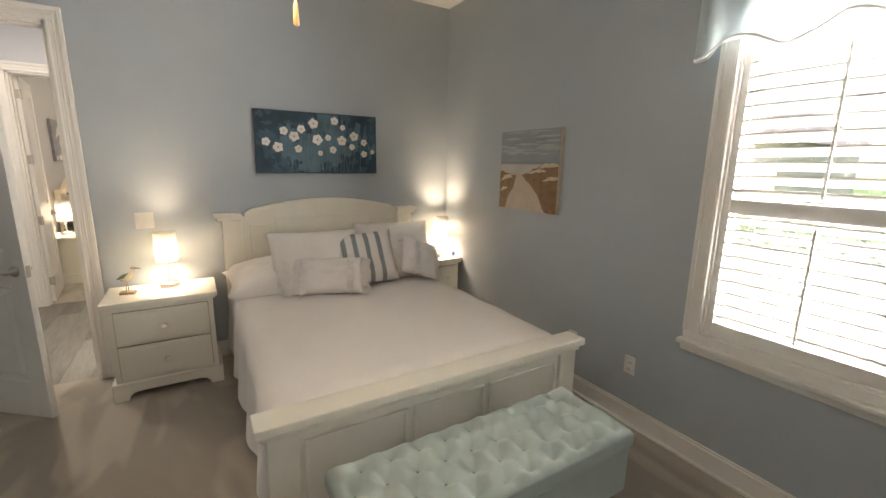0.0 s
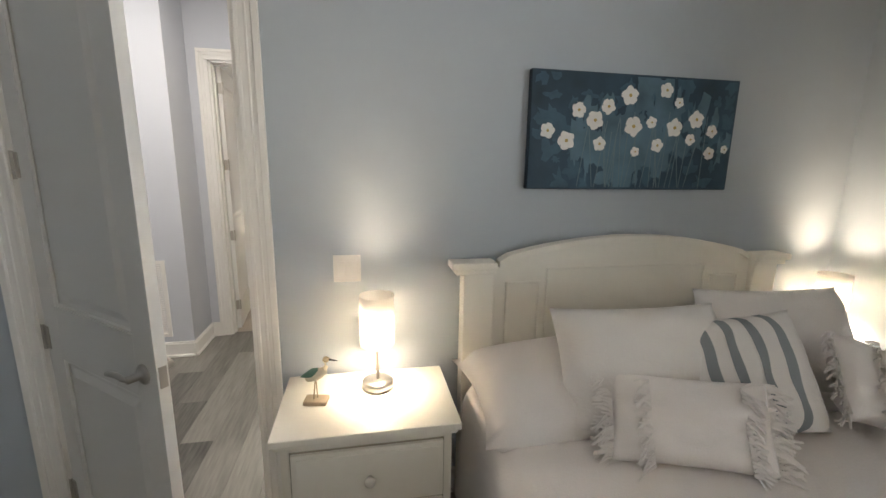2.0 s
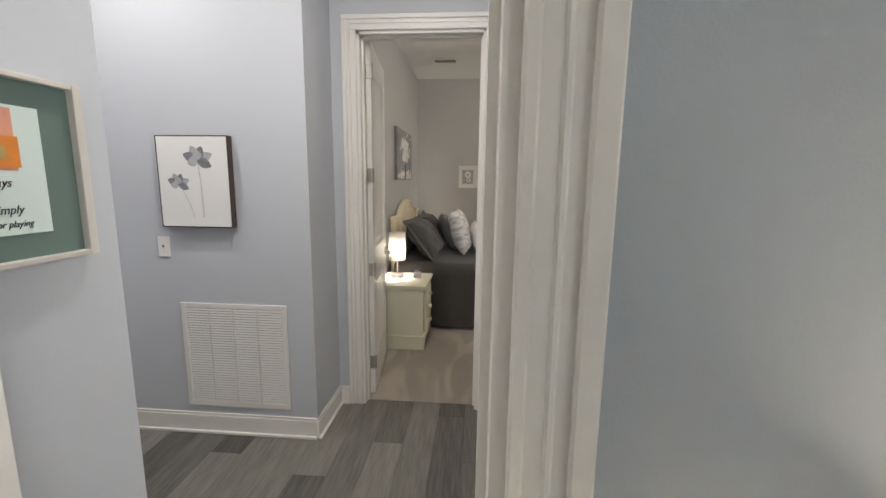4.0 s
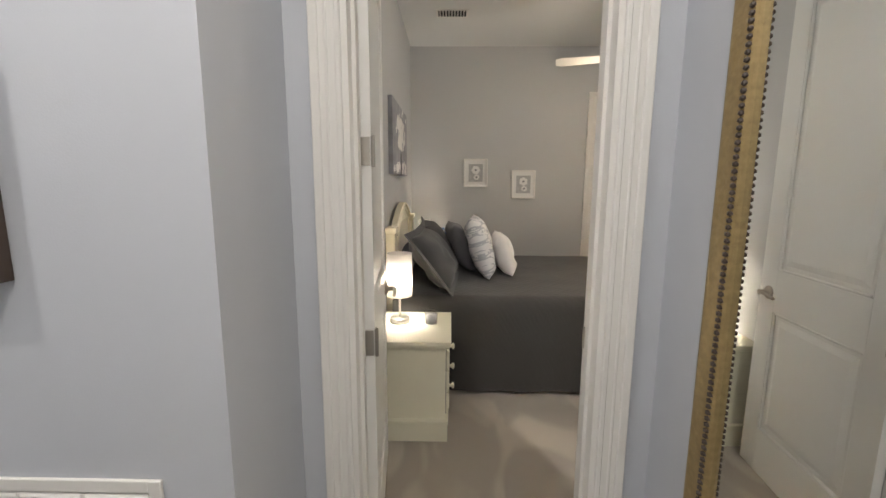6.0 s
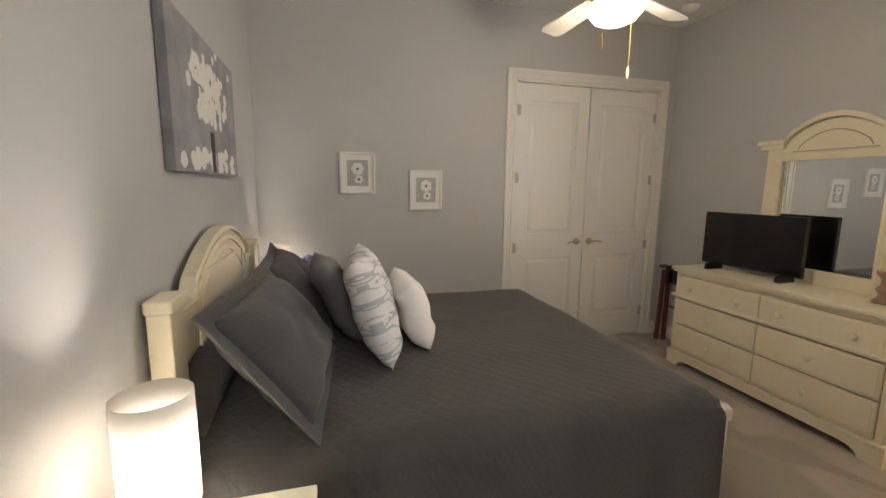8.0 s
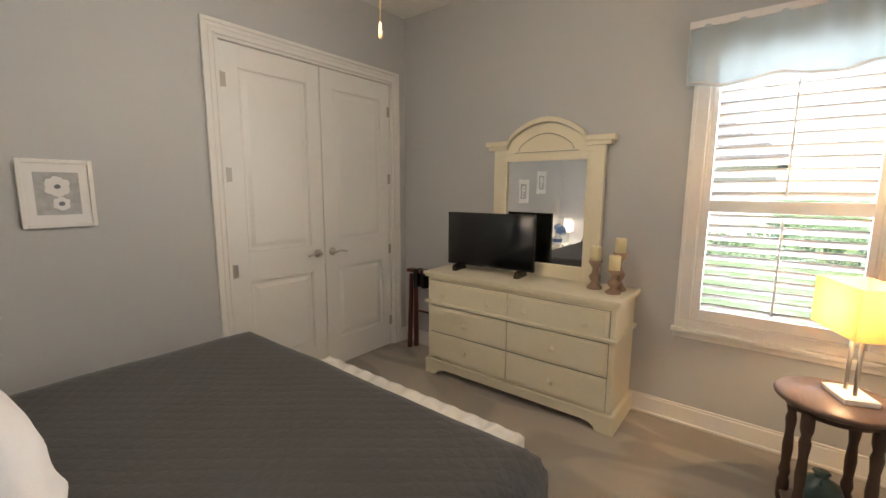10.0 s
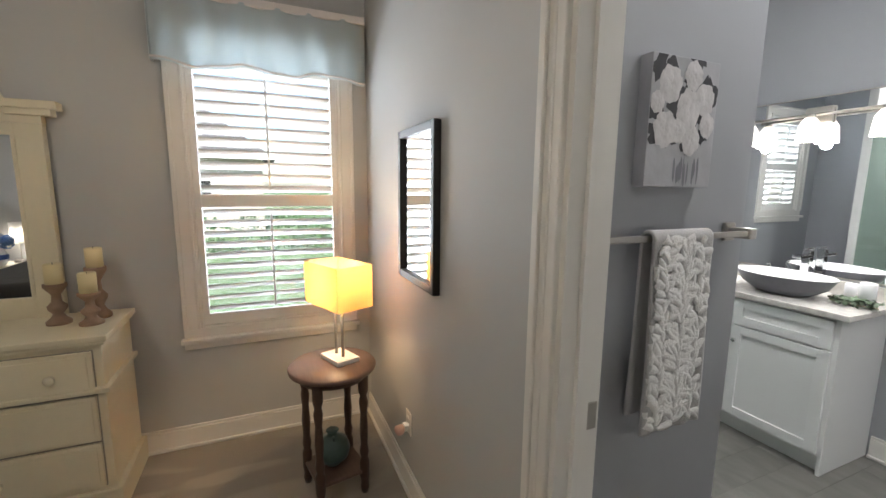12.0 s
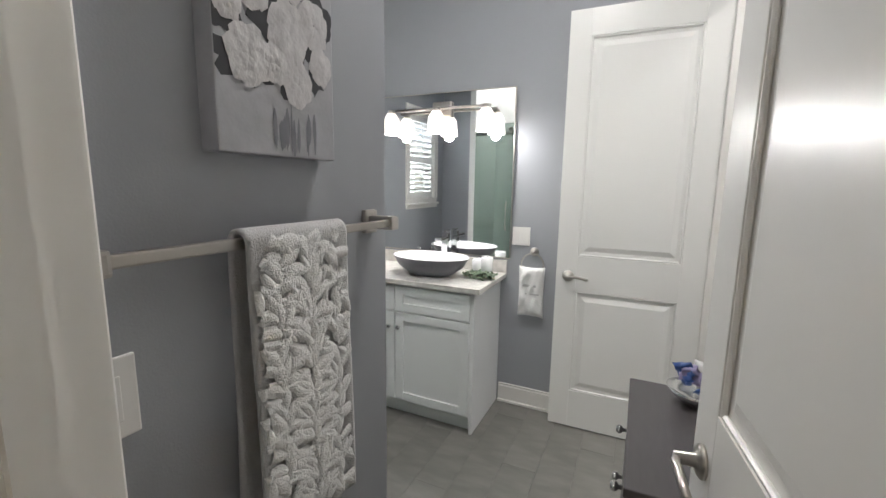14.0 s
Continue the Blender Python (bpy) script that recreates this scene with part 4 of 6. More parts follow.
def fan(m, drop, label, lit):
    """A five-blade ceiling fan; its own z = 0 is the ceiling."""
    top = thing("ceiling_fan", m, label, "ceiling fan")
    part("canopy", turned((0.0, 0.0), (0.065, 0.0), (0.06, -0.03), (0.025, -0.055), (0.0, -0.056)), FAN_WHITE, top)
    part("downrod", turned((0.012, -0.05), (0.012, -drop + 0.05), seg=10), FAN_WHITE, top)
    part("motor", turned((0.0, -drop + 0.10), (0.05, -drop + 0.09), (0.10, -drop + 0.05), (0.115, -drop), (0.10, -drop - 0.05), (0.06, -drop - 0.07), (0.0, -drop - 0.071)), FAN_WHITE, top)
    for k in range(5):
        bl = bmesh.new()
        n = 10
        a, b = [], []
        for i in range(n + 1):
            u = i / n
            r = 0.17 + 0.45 * u
            half = 0.052 + 0.018 * u if u < 0.93 else 0.05
            a.append((r, -half))
            b.append((r, half))
        ring = a + b[::-1]
        lo = [bl.verts.new((x, y, -0.003)) for x, y in ring]
        hi = [bl.verts.new((x, y, 0.003)) for x, y in ring]
        bl.faces.new(lo[::-1])
        bl.faces.new(hi)
        for i in range(len(ring)):
            j = (i + 1) % len(ring)
            bl.faces.new((lo[i], lo[j], hi[j], hi[i]))
        t = pose(0, 0, -drop - 0.02, 0, 0, 72 * k + 20) @ pose(0, 0, 0, 12, 0, 0)
        blade = part("blade", bl, FAN_WHITE, top, at=t)
        part("bracket", boxes((0.09, -0.022, -0.012, 0.22, 0.022, -0.004), bev=0.003), FAN_WHITE, blade)
    part("light_fitter", turned((0.06, -drop - 0.065), (0.075, -drop - 0.085), (0.075, -drop - 0.10), (0.0, -drop - 0.101)), FAN_WHITE, top)
    part("dome", turned((0.135, -drop - 0.095), (0.13, -drop - 0.125), (0.10, -drop - 0.16), (0.05, -drop - 0.18), (0.0, -drop - 0.185)), DOME, top, "glowing frosted glass bowl")
    for x, y, ln in ((0.075, 0.03, 0.25), (-0.07, -0.05, 0.17)):
        ch = part("pull_chain", tube([(x, y, -drop - 0.10), (x * 1.9, y * 1.9, -drop - 0.14), (x * 1.9, y * 1.9, -drop - 0.10 - ln)], 0.0022, 6), CHAIN, top)
        part("pull", turned((0.0, -drop - 0.16 - ln), (0.008, -drop - 0.155 - ln), (0.006, -drop - 0.115 - ln), (0.003, -drop - 0.10 - ln), (0, -drop - 0.1 - ln), seg=12, m=pose(x * 1.9, y * 1.9, 0)), WOOD_PULL, ch)
    p = m.translation
    lamp("fan_light", "POINT", (p.x, p.y, p.z - drop - 0.25), lit, FAN_GLOW, 0.09)


def frame_rect(w, h, b, d):
    """Four mitred-looking bars round a w by h picture, centred, standing out to y = -d."""
    return boxes((-w / 2, -d, -h / 2, -w / 2 + b, 0, h / 2), (w / 2 - b, -d, -h / 2, w / 2, 0, h / 2),
                 (-w / 2 + b, -d + 0.0008, h / 2 - b, w / 2 - b, 0, h / 2), (-w / 2 + b, -d + 0.0008, -h / 2, w / 2 - b, 0, -h / 2 + b), bev=0.003)


def blossom(bm, x, z, r, y, petals=5, turn=0.0, lift=0.002):
    """Broad painted petals lying on a picture."""
    for k in range(petals):
        a = turn + 2 * math.pi * k / petals
        c = Vector((x + 0.55 * r * math.cos(a), 0, z + 0.55 * r * math.sin(a)))
        mid = bm.verts.new((c.x, y - lift, c.z))
        ring = []
        for i in range(9):
            b = 2 * math.pi * i / 9
            q = 0.50 * r * (1 + 0.12 * math.sin(3 * b + k))
            ring.append(bm.verts.new((c.x + q * math.cos(b), y, c.z + q * math.sin(b))))
        for i in range(9):
            bm.faces.new((mid, ring[(i + 1) % 9], ring[i])).smooth = True


def blob(bm, x, z, rx, rz, y, seed, n=14, lift=0.001, jag=0.25):
    mid = bm.verts.new((x, y - lift, z))
    ring = []
    for i in range(n):
        b = 2 * math.pi * i / n
        q = 1 + jag * noise.noise(Vector((math.cos(b) * 1.7 + seed * 5.1, math.sin(b) * 1.7, seed)))
        ring.append(bm.verts.new((x + rx * q * math.cos(b), y, z + rz * q * math.sin(b))))
    for i in range(n):
        bm.faces.new((mid, ring[(i + 1) % n], ring[i]))


def clipped(bm, x0, x1, z0, z1):
    for co, no in (((x0, 0, 0), (-1, 0, 0)), ((x1, 0, 0), (1, 0, 0)), ((0, 0, z0), (0, 0, -1)), ((0, 0, z1), (0, 0, 1))):
        bmesh.ops.bisect_plane(bm, geom=list(bm.verts) + list(bm.edges) + list(bm.faces), plane_co=co, plane_no=no, clear_outer=True)
    return bm


# ---- bedroom a ----
bedA = thing("bed", pose(1.805, 3.735, 0), "white painted wooden bed with an arched panelled headboard", "bed")
part("headboard", prism(arch_top(1.62, 0.25, 0.105, 1.165), -0.055, -0.02), WHITE_WOOD, bedA)
cap = arch_top(1.62, 0.25, 0.105, 1.165)[3:-1]
part("cap_rail", strip_over(cap, -0.078, -0.008, 0.026), WHITE_WOOD, bedA)
for s in (-1, 1):
    part("post", boxes((s * 0.745 - 0.07, -0.085, 0, s * 0.745 + 0.07, -0.006, 1.16), bev=0.006), WHITE_WOOD, bedA)
    part("post_cap", boxes((s * 0.77 - 0.10, -0.105, 1.165, s * 0.77 + 0.10, -0.002, 1.195), (s * 0.76 - 0.09, -0.095, 1.14, s * 0.76 + 0.09, -0.004, 1.166), bev=0.006), WHITE_WOOD, bedA)
    part("panel_moulding", frame_rect(0.17, 0.55, 0.014, 0.010), WHITE_WOOD, bedA, at=pose(s * 0.53, -0.055, 0.82))
    part("side_rail", boxes((s * 0.76 - 0.015, -2.13, 0.2, s * 0.76 + 0.015, -0.05, 0.40)), WHITE_WOOD, bedA)
part("panel_moulding", frame_rect(0.84, 0.58, 0.014, 0.010), WHITE_WOOD, bedA, at=pose(0, -0.055, 0.86))
fy = -2.14
part("footboard", boxes((-0.78, fy - 0.03, 0.12, 0.78, fy, 0.60), bev=0.003), WHITE_WOOD, bedA)
part("foot_cap", boxes((-0.87, fy - 0.085, 0.605, 0.86, fy + 0.045, 0.645), (-0.85, fy - 0.065, 0.575, 0.84, fy + 0.03, 0.606), bev=0.006), WHITE_WOOD, bedA)
for s in (-1, 1):
    part("foot_post", boxes((s * 0.77 - 0.06, fy - 0.05, 0, s * 0.77 + 0.06, fy + 0.02, 0.58), bev=0.006), WHITE_WOOD, bedA)
for xx, ww in ((-0.46, 0.46), (0.0, 0.40), (0.46, 0.46)):
    part("foot_moulding", frame_rect(ww, 0.32, 0.016, 0.012), WHITE_WOOD, bedA, at=pose(xx, fy - 0.03, 0.36))
part("mattress", boxes((-0.75, -2.09, 0.25, 0.75, -0.09, 0.56), bev=0.05), LINEN_WHITE, bedA)
cov = thing("coverlet", pose(1.805, 3.63, 0), "white woven coverlet hanging over both sides of the bed", "bedspread")
part("cloth", drape(1.60, 1.965, 0.64, 0.13, 0.07, 0.022, 1, foot=False, sag=0.012), LINEN_WHITE, cov)
bm = cushion(1.70, 0.56, 0.30, 0.42, 3)
part("turned_roll", bm, LINEN_WHITE, cov, at=pose(0, -0.48, 0.665, -84))


def pillow(m, w, h, d, material, label, seed, puff=0.6):
    top = thing("pillow", m, label, "pillow", "pillows on the white bed")
    part("cover", cushion(w, h, d, puff, seed), material, top)
    return top


pillow(pose(1.61, 3.17, 0.655, -27, 0, -3), 0.70, 0.46, 0.24, PILLOW_WHITE, "plain white bed pillow leaning on the headboard", 1)
pillow(pose(2.29, 3.23, 0.66, -26, 0, -6), 0.68, 0.48, 0.24, PILLOW_WHITE, "plain white bed pillow leaning on the headboard", 2)
sp = pillow(pose(1.97, 3.05, 0.655, -31, -5, -8), 0.50, 0.45, 0.19, PILLOW_WHITE, "square white pillow with grey woven stripes", 3)
for i, x in enumerate((-0.165, -0.075, 0.02, 0.115)):
    st = cushion(0.50, 0.45, 0.196, 0.6, 3)
    bmesh.ops.bisect_plane(st, geom=list(st.verts) + list(st.edges) + list(st.faces), plane_co=(x - 0.018, 0, 0), plane_no=(-1, 0, 0), clear_outer=True)
    bmesh.ops.bisect_plane(st, geom=list(st.verts) + list(st.edges) + list(st.faces), plane_co=(x + 0.018, 0, 0), plane_no=(1, 0, 0), clear_outer=True)
    part("stripe", st, STRIPE, sp)


def fringe(w0, n, ln, along, seed):
    rg = random.Random(seed)
    bm = bmesh.new()
    for i in range(n):
        z = along * (i + rg.random()) / n
        dx, dz, y = rg.uniform(0.6, 1.1) * ln, rg.uniform(-0.02, 0.02), rg.uniform(-0.012, 0.012)
        s = math.copysign(1, w0)
        r = 0.0032
        for a, b in (((w0, 0, z), (w0 + s * dx * 0.5, y, z + dz - 0.004)), ((w0 + s * dx * 0.5, y, z + dz - 0.004), (w0 + s * dx, y * 2, z + dz * 2 - 0.02))):
            v = [bm.verts.new((a[0], a[1] + k * r, a[2] + j * r)) for j, k in ((-1, -1), (1, -1), (1, 1), (-1, 1))]
            u = [bm.verts.new((b[0], b[1] + k * r, b[2] + j * r)) for j, k in ((-1, -1), (1, -1), (1, 1), (-1, 1))]
            for k in range(4):
                bm.faces.new((v[k], v[(k + 1) % 4], u[(k + 1) % 4], u[k]))
    return bm


lum = pillow(pose(1.60, 2.96, 0.652, -34, 0, -20), 0.52, 0.29, 0.14, LINEN_WHITE, "white lumbar pillow with fringed tassel ends", 4)
for s in (-1, 1):
    part("fringe", fringe(s * 0.245, 90, 0.07, 0.29, 5 + s), PILLOW_WHITE, lum)
    part("fringe", fringe(s * 0.14, 60, 0.05, 0.26, 9 + s), PILLOW_WHITE, lum, at=pose(0, -0.066, 0))
sq = pillow(pose(2.36, 2.97, 0.70, -32, 20, 2), 0.34, 0.32, 0.14, LINEN_WHITE, "small white tufted cushion with fringe", 5)
for s in (-1, 1):
    part("fringe", fringe(s * 0.16, 70, 0.05, 0.32, 15 + s), PILLOW_WHITE, sq)
part("fringe", fringe(-0.03, 60, 0.06, 0.30, 21), PILLOW_WHITE, sq, at=pose(0, -0.07, 0))

nsA = chest("nightstand", pose(0.572, 3.295, 0), 0.665, 0.43, 0.69, (1, 1), WHITE_WOOD, "white painted two-drawer nightstand on bracket feet")
ns2 = chest("nightstand", pose(2.905, 3.42, 0), 0.33, 0.31, 0.69, (1, 1), WHITE_WOOD, "narrow cream nightstand between the bed and the wall")
table_lamp(pose(0.615, 3.58, 0.69), "bedside lamp with a lit white shade on the nightstand", 0.40, 0.07, 0.21, BEDSIDE, 9.5)
table_lamp(pose(2.93, 3.60, 0.69), "bedside lamp with a lit white shade in the corner", 0.40, 0.07, 0.20, BEDSIDE, 16)

bird = thing("shorebird_figurine", pose(0.375, 3.50, 0.69, 0, 0, -10), "carved wooden shorebird on a driftwood block", "figurine")
part("block", boxes((-0.045, -0.03, 0, 0.045, 0.03, 0.018), bev=0.006), BIRD_WOOD, bird)
part("leg", tube([(0.004, 0.006, 0.015), (0.002, 0.006, 0.06), (0.0, 0.004, 0.095)], 0.0025, 6), BIRD_WOOD, bird)
part("leg", tube([(-0.008, -0.006, 0.015), (-0.004, -0.006, 0.06), (0.0, -0.004, 0.095)], 0.0025, 6), BIRD_WOOD, bird)
part("body", turned((0.0, -0.045), (0.012, -0.035), (0.022, -0.005), (0.021, 0.02), (0.013, 0.045), (0.0, 0.05), seg=14, m=pose(0, 0, 0.115, 0, 62, 0)), BIRD_WHITE, bird)
part("wing", turned((0.0, -0.05), (0.010, -0.03), (0.02, 0.0), (0.012, 0.03), (0.0, 0.04), seg=12, m=pose(-0.012, 0, 0.124, 0, 68, 0) @ Matrix.Diagonal((0.8, 1.25, 1, 1))), BIRD_GREEN, bird)
part("neck", tube([(0.03, 0, 0.13), (0.042, 0, 0.15), (0.040, 0, 0.172)], 0.009, 10), BIRD_WHITE, bird)
part("head", turned((0.0, -0.014), (0.011, -0.006), (0.012, 0.004), (0.006, 0.012), (0.0, 0.014), seg=12, m=pose(0.043, 0, 0.18, 0, 80, 0)), BIRD_WOOD, bird)
part("beak", turned((0.0045, 0.0), (0.003, 0.02), (0.0, 0.042), seg=8, m=pose(0.052, 0, 0.18, 0, 98, 0)), INK_BLACK, bird)

clock = thing("figurine", pose(3.0, 3.47, 0.69), "small blue and white glass ornament on the nightstand", "ornament")
part("foot", turned((0.0, 0), (0.025, 0), (0.02, 0.01), (0.0, 0.012), seg=14), PORCELAIN, clock)
part("globe", turned((0.0, 0.01), (0.018, 0.018), (0.026, 0.036), (0.018, 0.055), (0.0, 0.062), seg=14), BLUE, clock)

bench(pose(1.80, 1.235, 0), 1.27, 0.44, AQUA, AQUA_DARK, DARK_WOOD, "aqua button-tufted storage bench at the foot of the bed", 0.47, 10, 4)

art = thing("painting", pose(1.787, 3.742, 1.757), "navy canvas painted with white blossoms, unframed", "painting")
part("canvas", boxes((-0.51, -0.035, -0.25, 0.51, 0, 0.25), bev=0.003), CANVAS_EDGE, art)
part("paint_ground", boxes((-0.508, -0.0375, -0.248, 0.508, -0.0352, 0.248)), CANVAS_NAVY, art)
rg = random.Random(11)
pale = mat("paint_mist", (0.085, 0.16, 0.21), 0.7, grain=0.6, scale=9, blotch=0.7)
dab = mat("paint_slate_dab", (0.045, 0.10, 0.145), 0.7, grain=0.5, scale=14, blotch=0.5)
bm = bmesh.new()
for i in range(70):
    blob(bm, rg.uniform(-0.5, 0.5), rg.uniform(-0.24, 0.24), rg.uniform(0.015, 0.05), rg.uniform(0.015, 0.05), -0.03765 - i * 0.000004, i + 60, jag=1.2, lift=0)
tagged(part("underpainting", clipped(bm, -0.5, 0.5, -0.24, 0.24), dab, art), kind="stuff")
bm = bmesh.new()
for i in range(90):
    blob(bm, rg.gauss(0.03, 0.19), rg.gauss(-0.02, 0.09), rg.uniform(0.012, 0.045), rg.uniform(0.03, 0.09), -0.0380 - i * 0.000005, i, jag=1.1, lift=0)
tagged(part("brushwork", clipped(bm, -0.5, 0.5, -0.24, 0.24), pale, art), kind="stuff")
bm = bmesh.new()
for i in range(26):
    x, z = rg.uniform(-0.3, 0.4), rg.uniform(-0.05, 0.1)
    x1 = x + rg.uniform(-0.05, 0.05)
    v = [bm.verts.new(q) for q in ((x, -0.0386, z), (x + 0.004, -0.0386, z), (x1 + 0.003, -0.0386, -0.24), (x1, -0.0386, -0.24))]
    bm.faces.new(v)
tagged(part("stem", bm, mat("paint_stem", (0.14, 0.21, 0.24), 0.7), art), kind="stuff")
spots = ((-0.43, 0.0, 0.038), (-0.34, -0.04, 0.046), (-0.29, 0.09, 0.038), (-0.21, 0.05, 0.046), (-0.18, -0.05, 0.035), (-0.15, 0.11, 0.038), (-0.05, 0.16, 0.046), (-0.02, 0.03, 0.049), (0.07, 0.05, 0.03), (0.11, -0.05, 0.035),
         (-0.0, -0.08, 0.025), (0.13, 0.19, 0.038), (0.2, 0.14, 0.027), (0.19, 0.03, 0.046), (0.28, -0.02, 0.03), (0.3, 0.07, 0.044), (0.39, 0.02, 0.033), (0.39, -0.08, 0.033), (0.47, -0.06, 0.022))
bm = bmesh.new()
for i, (x, z, r) in enumerate(spots):
    r *= 0.88
    blossom(bm, x, z, r, -0.0392, 5, i * 0.7, 0.003)
    hb = bmesh.new()
    blob(hb, x, z, r * 0.2, r * 0.2, -0.0425, i, 8)
    part("flower_heart", hb, PETAL_GOLD, art)
part("blossoms", bm, PETAL, art)

beach = thing("painting", pose(3.073, 2.487, 1.56, 0, 0, -90), "canvas print of a sandy path through dunes to the sea", "painting")
part("canvas", boxes((-0.325, -0.034, -0.305, 0.325, 0, 0.305), bev=0.003), SAND_PAINT, beach)
part("sky", boxes((-0.323, -0.0365, 0.07, 0.323, -0.0342, 0.303)), SKY_PAINT, beach)
part("sea", boxes((-0.323, -0.0370, 0.05, 0.323, -0.0342, 0.07)), SEA_PAINT, beach)
part("shore", boxes((-0.323, -0.0365, -0.303, 0.323, -0.0342, 0.05)), SAND_PAINT, beach)


def daub(corners, y, seed, jag=0.012, steps=9):
    """A flat patch of paint with a ragged outline, on a picture's face at depth y."""
    out = []
    for (xa, za), (xb, zb) in zip(corners, corners[1:] + corners[:1]):
        for k in range(steps):
            u = k / steps
            x, z = xa + (xb - xa) * u, za + (zb - za) * u
            out.append((x + jag * noise.noise(Vector((x * 23, z * 23, seed))), z + jag * noise.noise(Vector((x * 23, z * 23, seed + 7)))))
    bm = bmesh.new()
    f = bm.faces.new([bm.verts.new((x, y, z)) for x, z in out])
    bmesh.ops.triangulate(bm, faces=[f])
    return clipped(bm, -0.322, 0.322, -0.302, 0.302)


SURF = mat("painted_surf", (0.50, 0.49, 0.46), 0.7, grain=0.2, scale=12)
GRASS_PAINT = mat("painted_grass", (0.62, 0.52, 0.38), 0.7, grain=0.3, scale=24)
part("surf", daub([(-0.32, 0.048), (0.20, 0.048), (0.05, -0.03), (-0.32, -0.01)], -0.0369, 1), SURF, beach)
part("dune", daub([(0.33, 0.05), (0.12, 0.03), (-0.06, -0.035), (0.02, -0.09), (0.12, -0.17), (0.20, -0.30), (0.33, -0.31)], -0.0371, 2), DUNE_PAINT, beach)
part("dune", daub([(-0.33, 0.0), (-0.24, -0.02), (-0.12, -0.04), (-0.15, -0.13), (-0.22, -0.22), (-0.25, -0.31), (-0.33, -0.31)], -0.0371, 3), DUNE_PAINT, beach)
for k, (x, z, w, h) in enumerate(((0.22, 0.035, 0.11, 0.022), (0.10, -0.005, 0.10, 0.016), (0.26, -0.055, 0.09, 0.02), (-0.24, -0.055, 0.07, 0.028), (-0.27, -0.15, 0.05, 0.02))):
    part("grass_crest", daub([(x - w, z - h), (x, z - h * 0.3), (x + w, z), (x + w * 0.8, z + h), (x - w * 0.3, z + h * 0.8)], -0.0374 - 0.0001 * k, 5 + k), GRASS_PAINT, beach)
bm = bmesh.new()
for i in range(24):
    blob(bm, rg.uniform(-0.3, 0.3), rg.uniform(0.09, 0.29), rg.uniform(0.05, 0.15), rg.uniform(0.003, 0.010), -0.0372 - i * 0.00002, i, jag=0.8, lift=0)
tagged(part("clouds", clipped(bm, -0.322, 0.322, 0.08, 0.302), mat("painted_cloud", (0.40, 0.41, 0.41), 0.7, grain=0.2, scale=9), beach), kind="stuff")

plate("light_switch", pose(0.497, 3.743, 1.163), "white double rocker switch plate on the bedroom wall", 0.115, 0.118, (-0.023, 0.023))
outlet(pose(3.075, 1.49, 0.39, 0, 0, -90), "white wall outlet above the baseboard")
outlet(pose(3.075, 1.95, 0.39, 0, 0, -90), "white wall outlet behind the bed")
fan(pose(0.95, 1.16, H), 0.70, "white five-blade ceiling fan with a lit glass bowl", 3.0)

# ---- hall ----


def can_light(m, power, color):
    top = thing("recessed_light", m, "round white recessed ceiling light, assumed out of view, lit", "ceiling light", "recessed lights")
    part("trim_ring", turned((0.055, 0.0), (0.085, -0.001), (0.088, -0.005), (0.07, -0.009), (0.055, -0.004)), FAN_WHITE, top)
    part("lens", turned((0.0, -0.002), (0.056, -0.002)), BULB_COOL, top)
    p = m.translation
    lamp("can_light", "AREA", (p.x, p.y, p.z - 0.03), power, color, 0.11, (p.x, p.y + 0.001, 0))


can_light(pose(-0.38, 4.62, H), 7.5, COOL)
can_light(pose(-1.75, 4.95, H), 5.5, COOL)

lily = thing("painting", pose(-1.466, 5.570, 1.524), "white canvas with grey ink flowers in a dark brown frame", "painting")
part("frame", frame_rect(0.412, 0.50, 0.006, 0.046), BROWN_FRAME, lily)
part("frame_side", boxes((-0.2, -0.02, -0.244, 0.2, -0.001, 0.244)), BROWN_FRAME, lily)
part("canvas", boxes((-0.1995, -0.044, -0.2435, 0.1995, -0.021, 0.2435)), PAPER, lily)
bm = bmesh.new()
INK_PALE = mat("ink_wash", (0.42, 0.42, 0.44), 0.7, grain=0.4, scale=30, blotch=0.3)
bm2 = bmesh.new()
for cx, cz, sc, k0 in ((0.03, 0.12, 1.0, 0), (-0.09, -0.01, 0.75, 9)):
    for k, (a, ln) in enumerate(((20, 0.09), (70, 0.075), (115, 0.08), (160, 0.085), (200, 0.06), (-25, 0.085), (90, 0.05))):
        a = radians(a)
        tgt = bm if k % 2 else bm2
        n = 12
        mid = []
        for i in range(n + 1):
            u = i / n
            wdt = 0.026 * sc * math.sin(math.pi * min(1, u * 0.9 + 0.08)) ** 0.8
            c = Vector((cx + ln * sc * u * math.cos(a), 0, cz + ln * sc * u * math.sin(a)))
            pp = Vector((-math.sin(a), 0, math.cos(a))) * wdt
            y = -0.0444 - 0.0001 * k
            mid.append((tgt.verts.new((c.x + pp.x, y, c.z + pp.z)), tgt.verts.new((c.x - pp.x, y, c.z - pp.z))))
        for p, q in zip(mid, mid[1:]):
            tgt.faces.new((p[0], q[0], q[1], p[1]))
part("petals", bm, INK, lily)
part("petal_wash", bm2, INK_PALE, lily)
part("stem", tube([(0.03, -0.0446, 0.11), (0.04, -0.0446, 0.0), (0.045, -0.0446, -0.19)], 0.0016, 5), INK_PALE, lily)
part("stem", tube([(-0.08, -0.0446, -0.02), (-0.03, -0.0446, -0.12), (-0.01, -0.0446, -0.19)], 0.0014, 5), INK_PALE, lily)

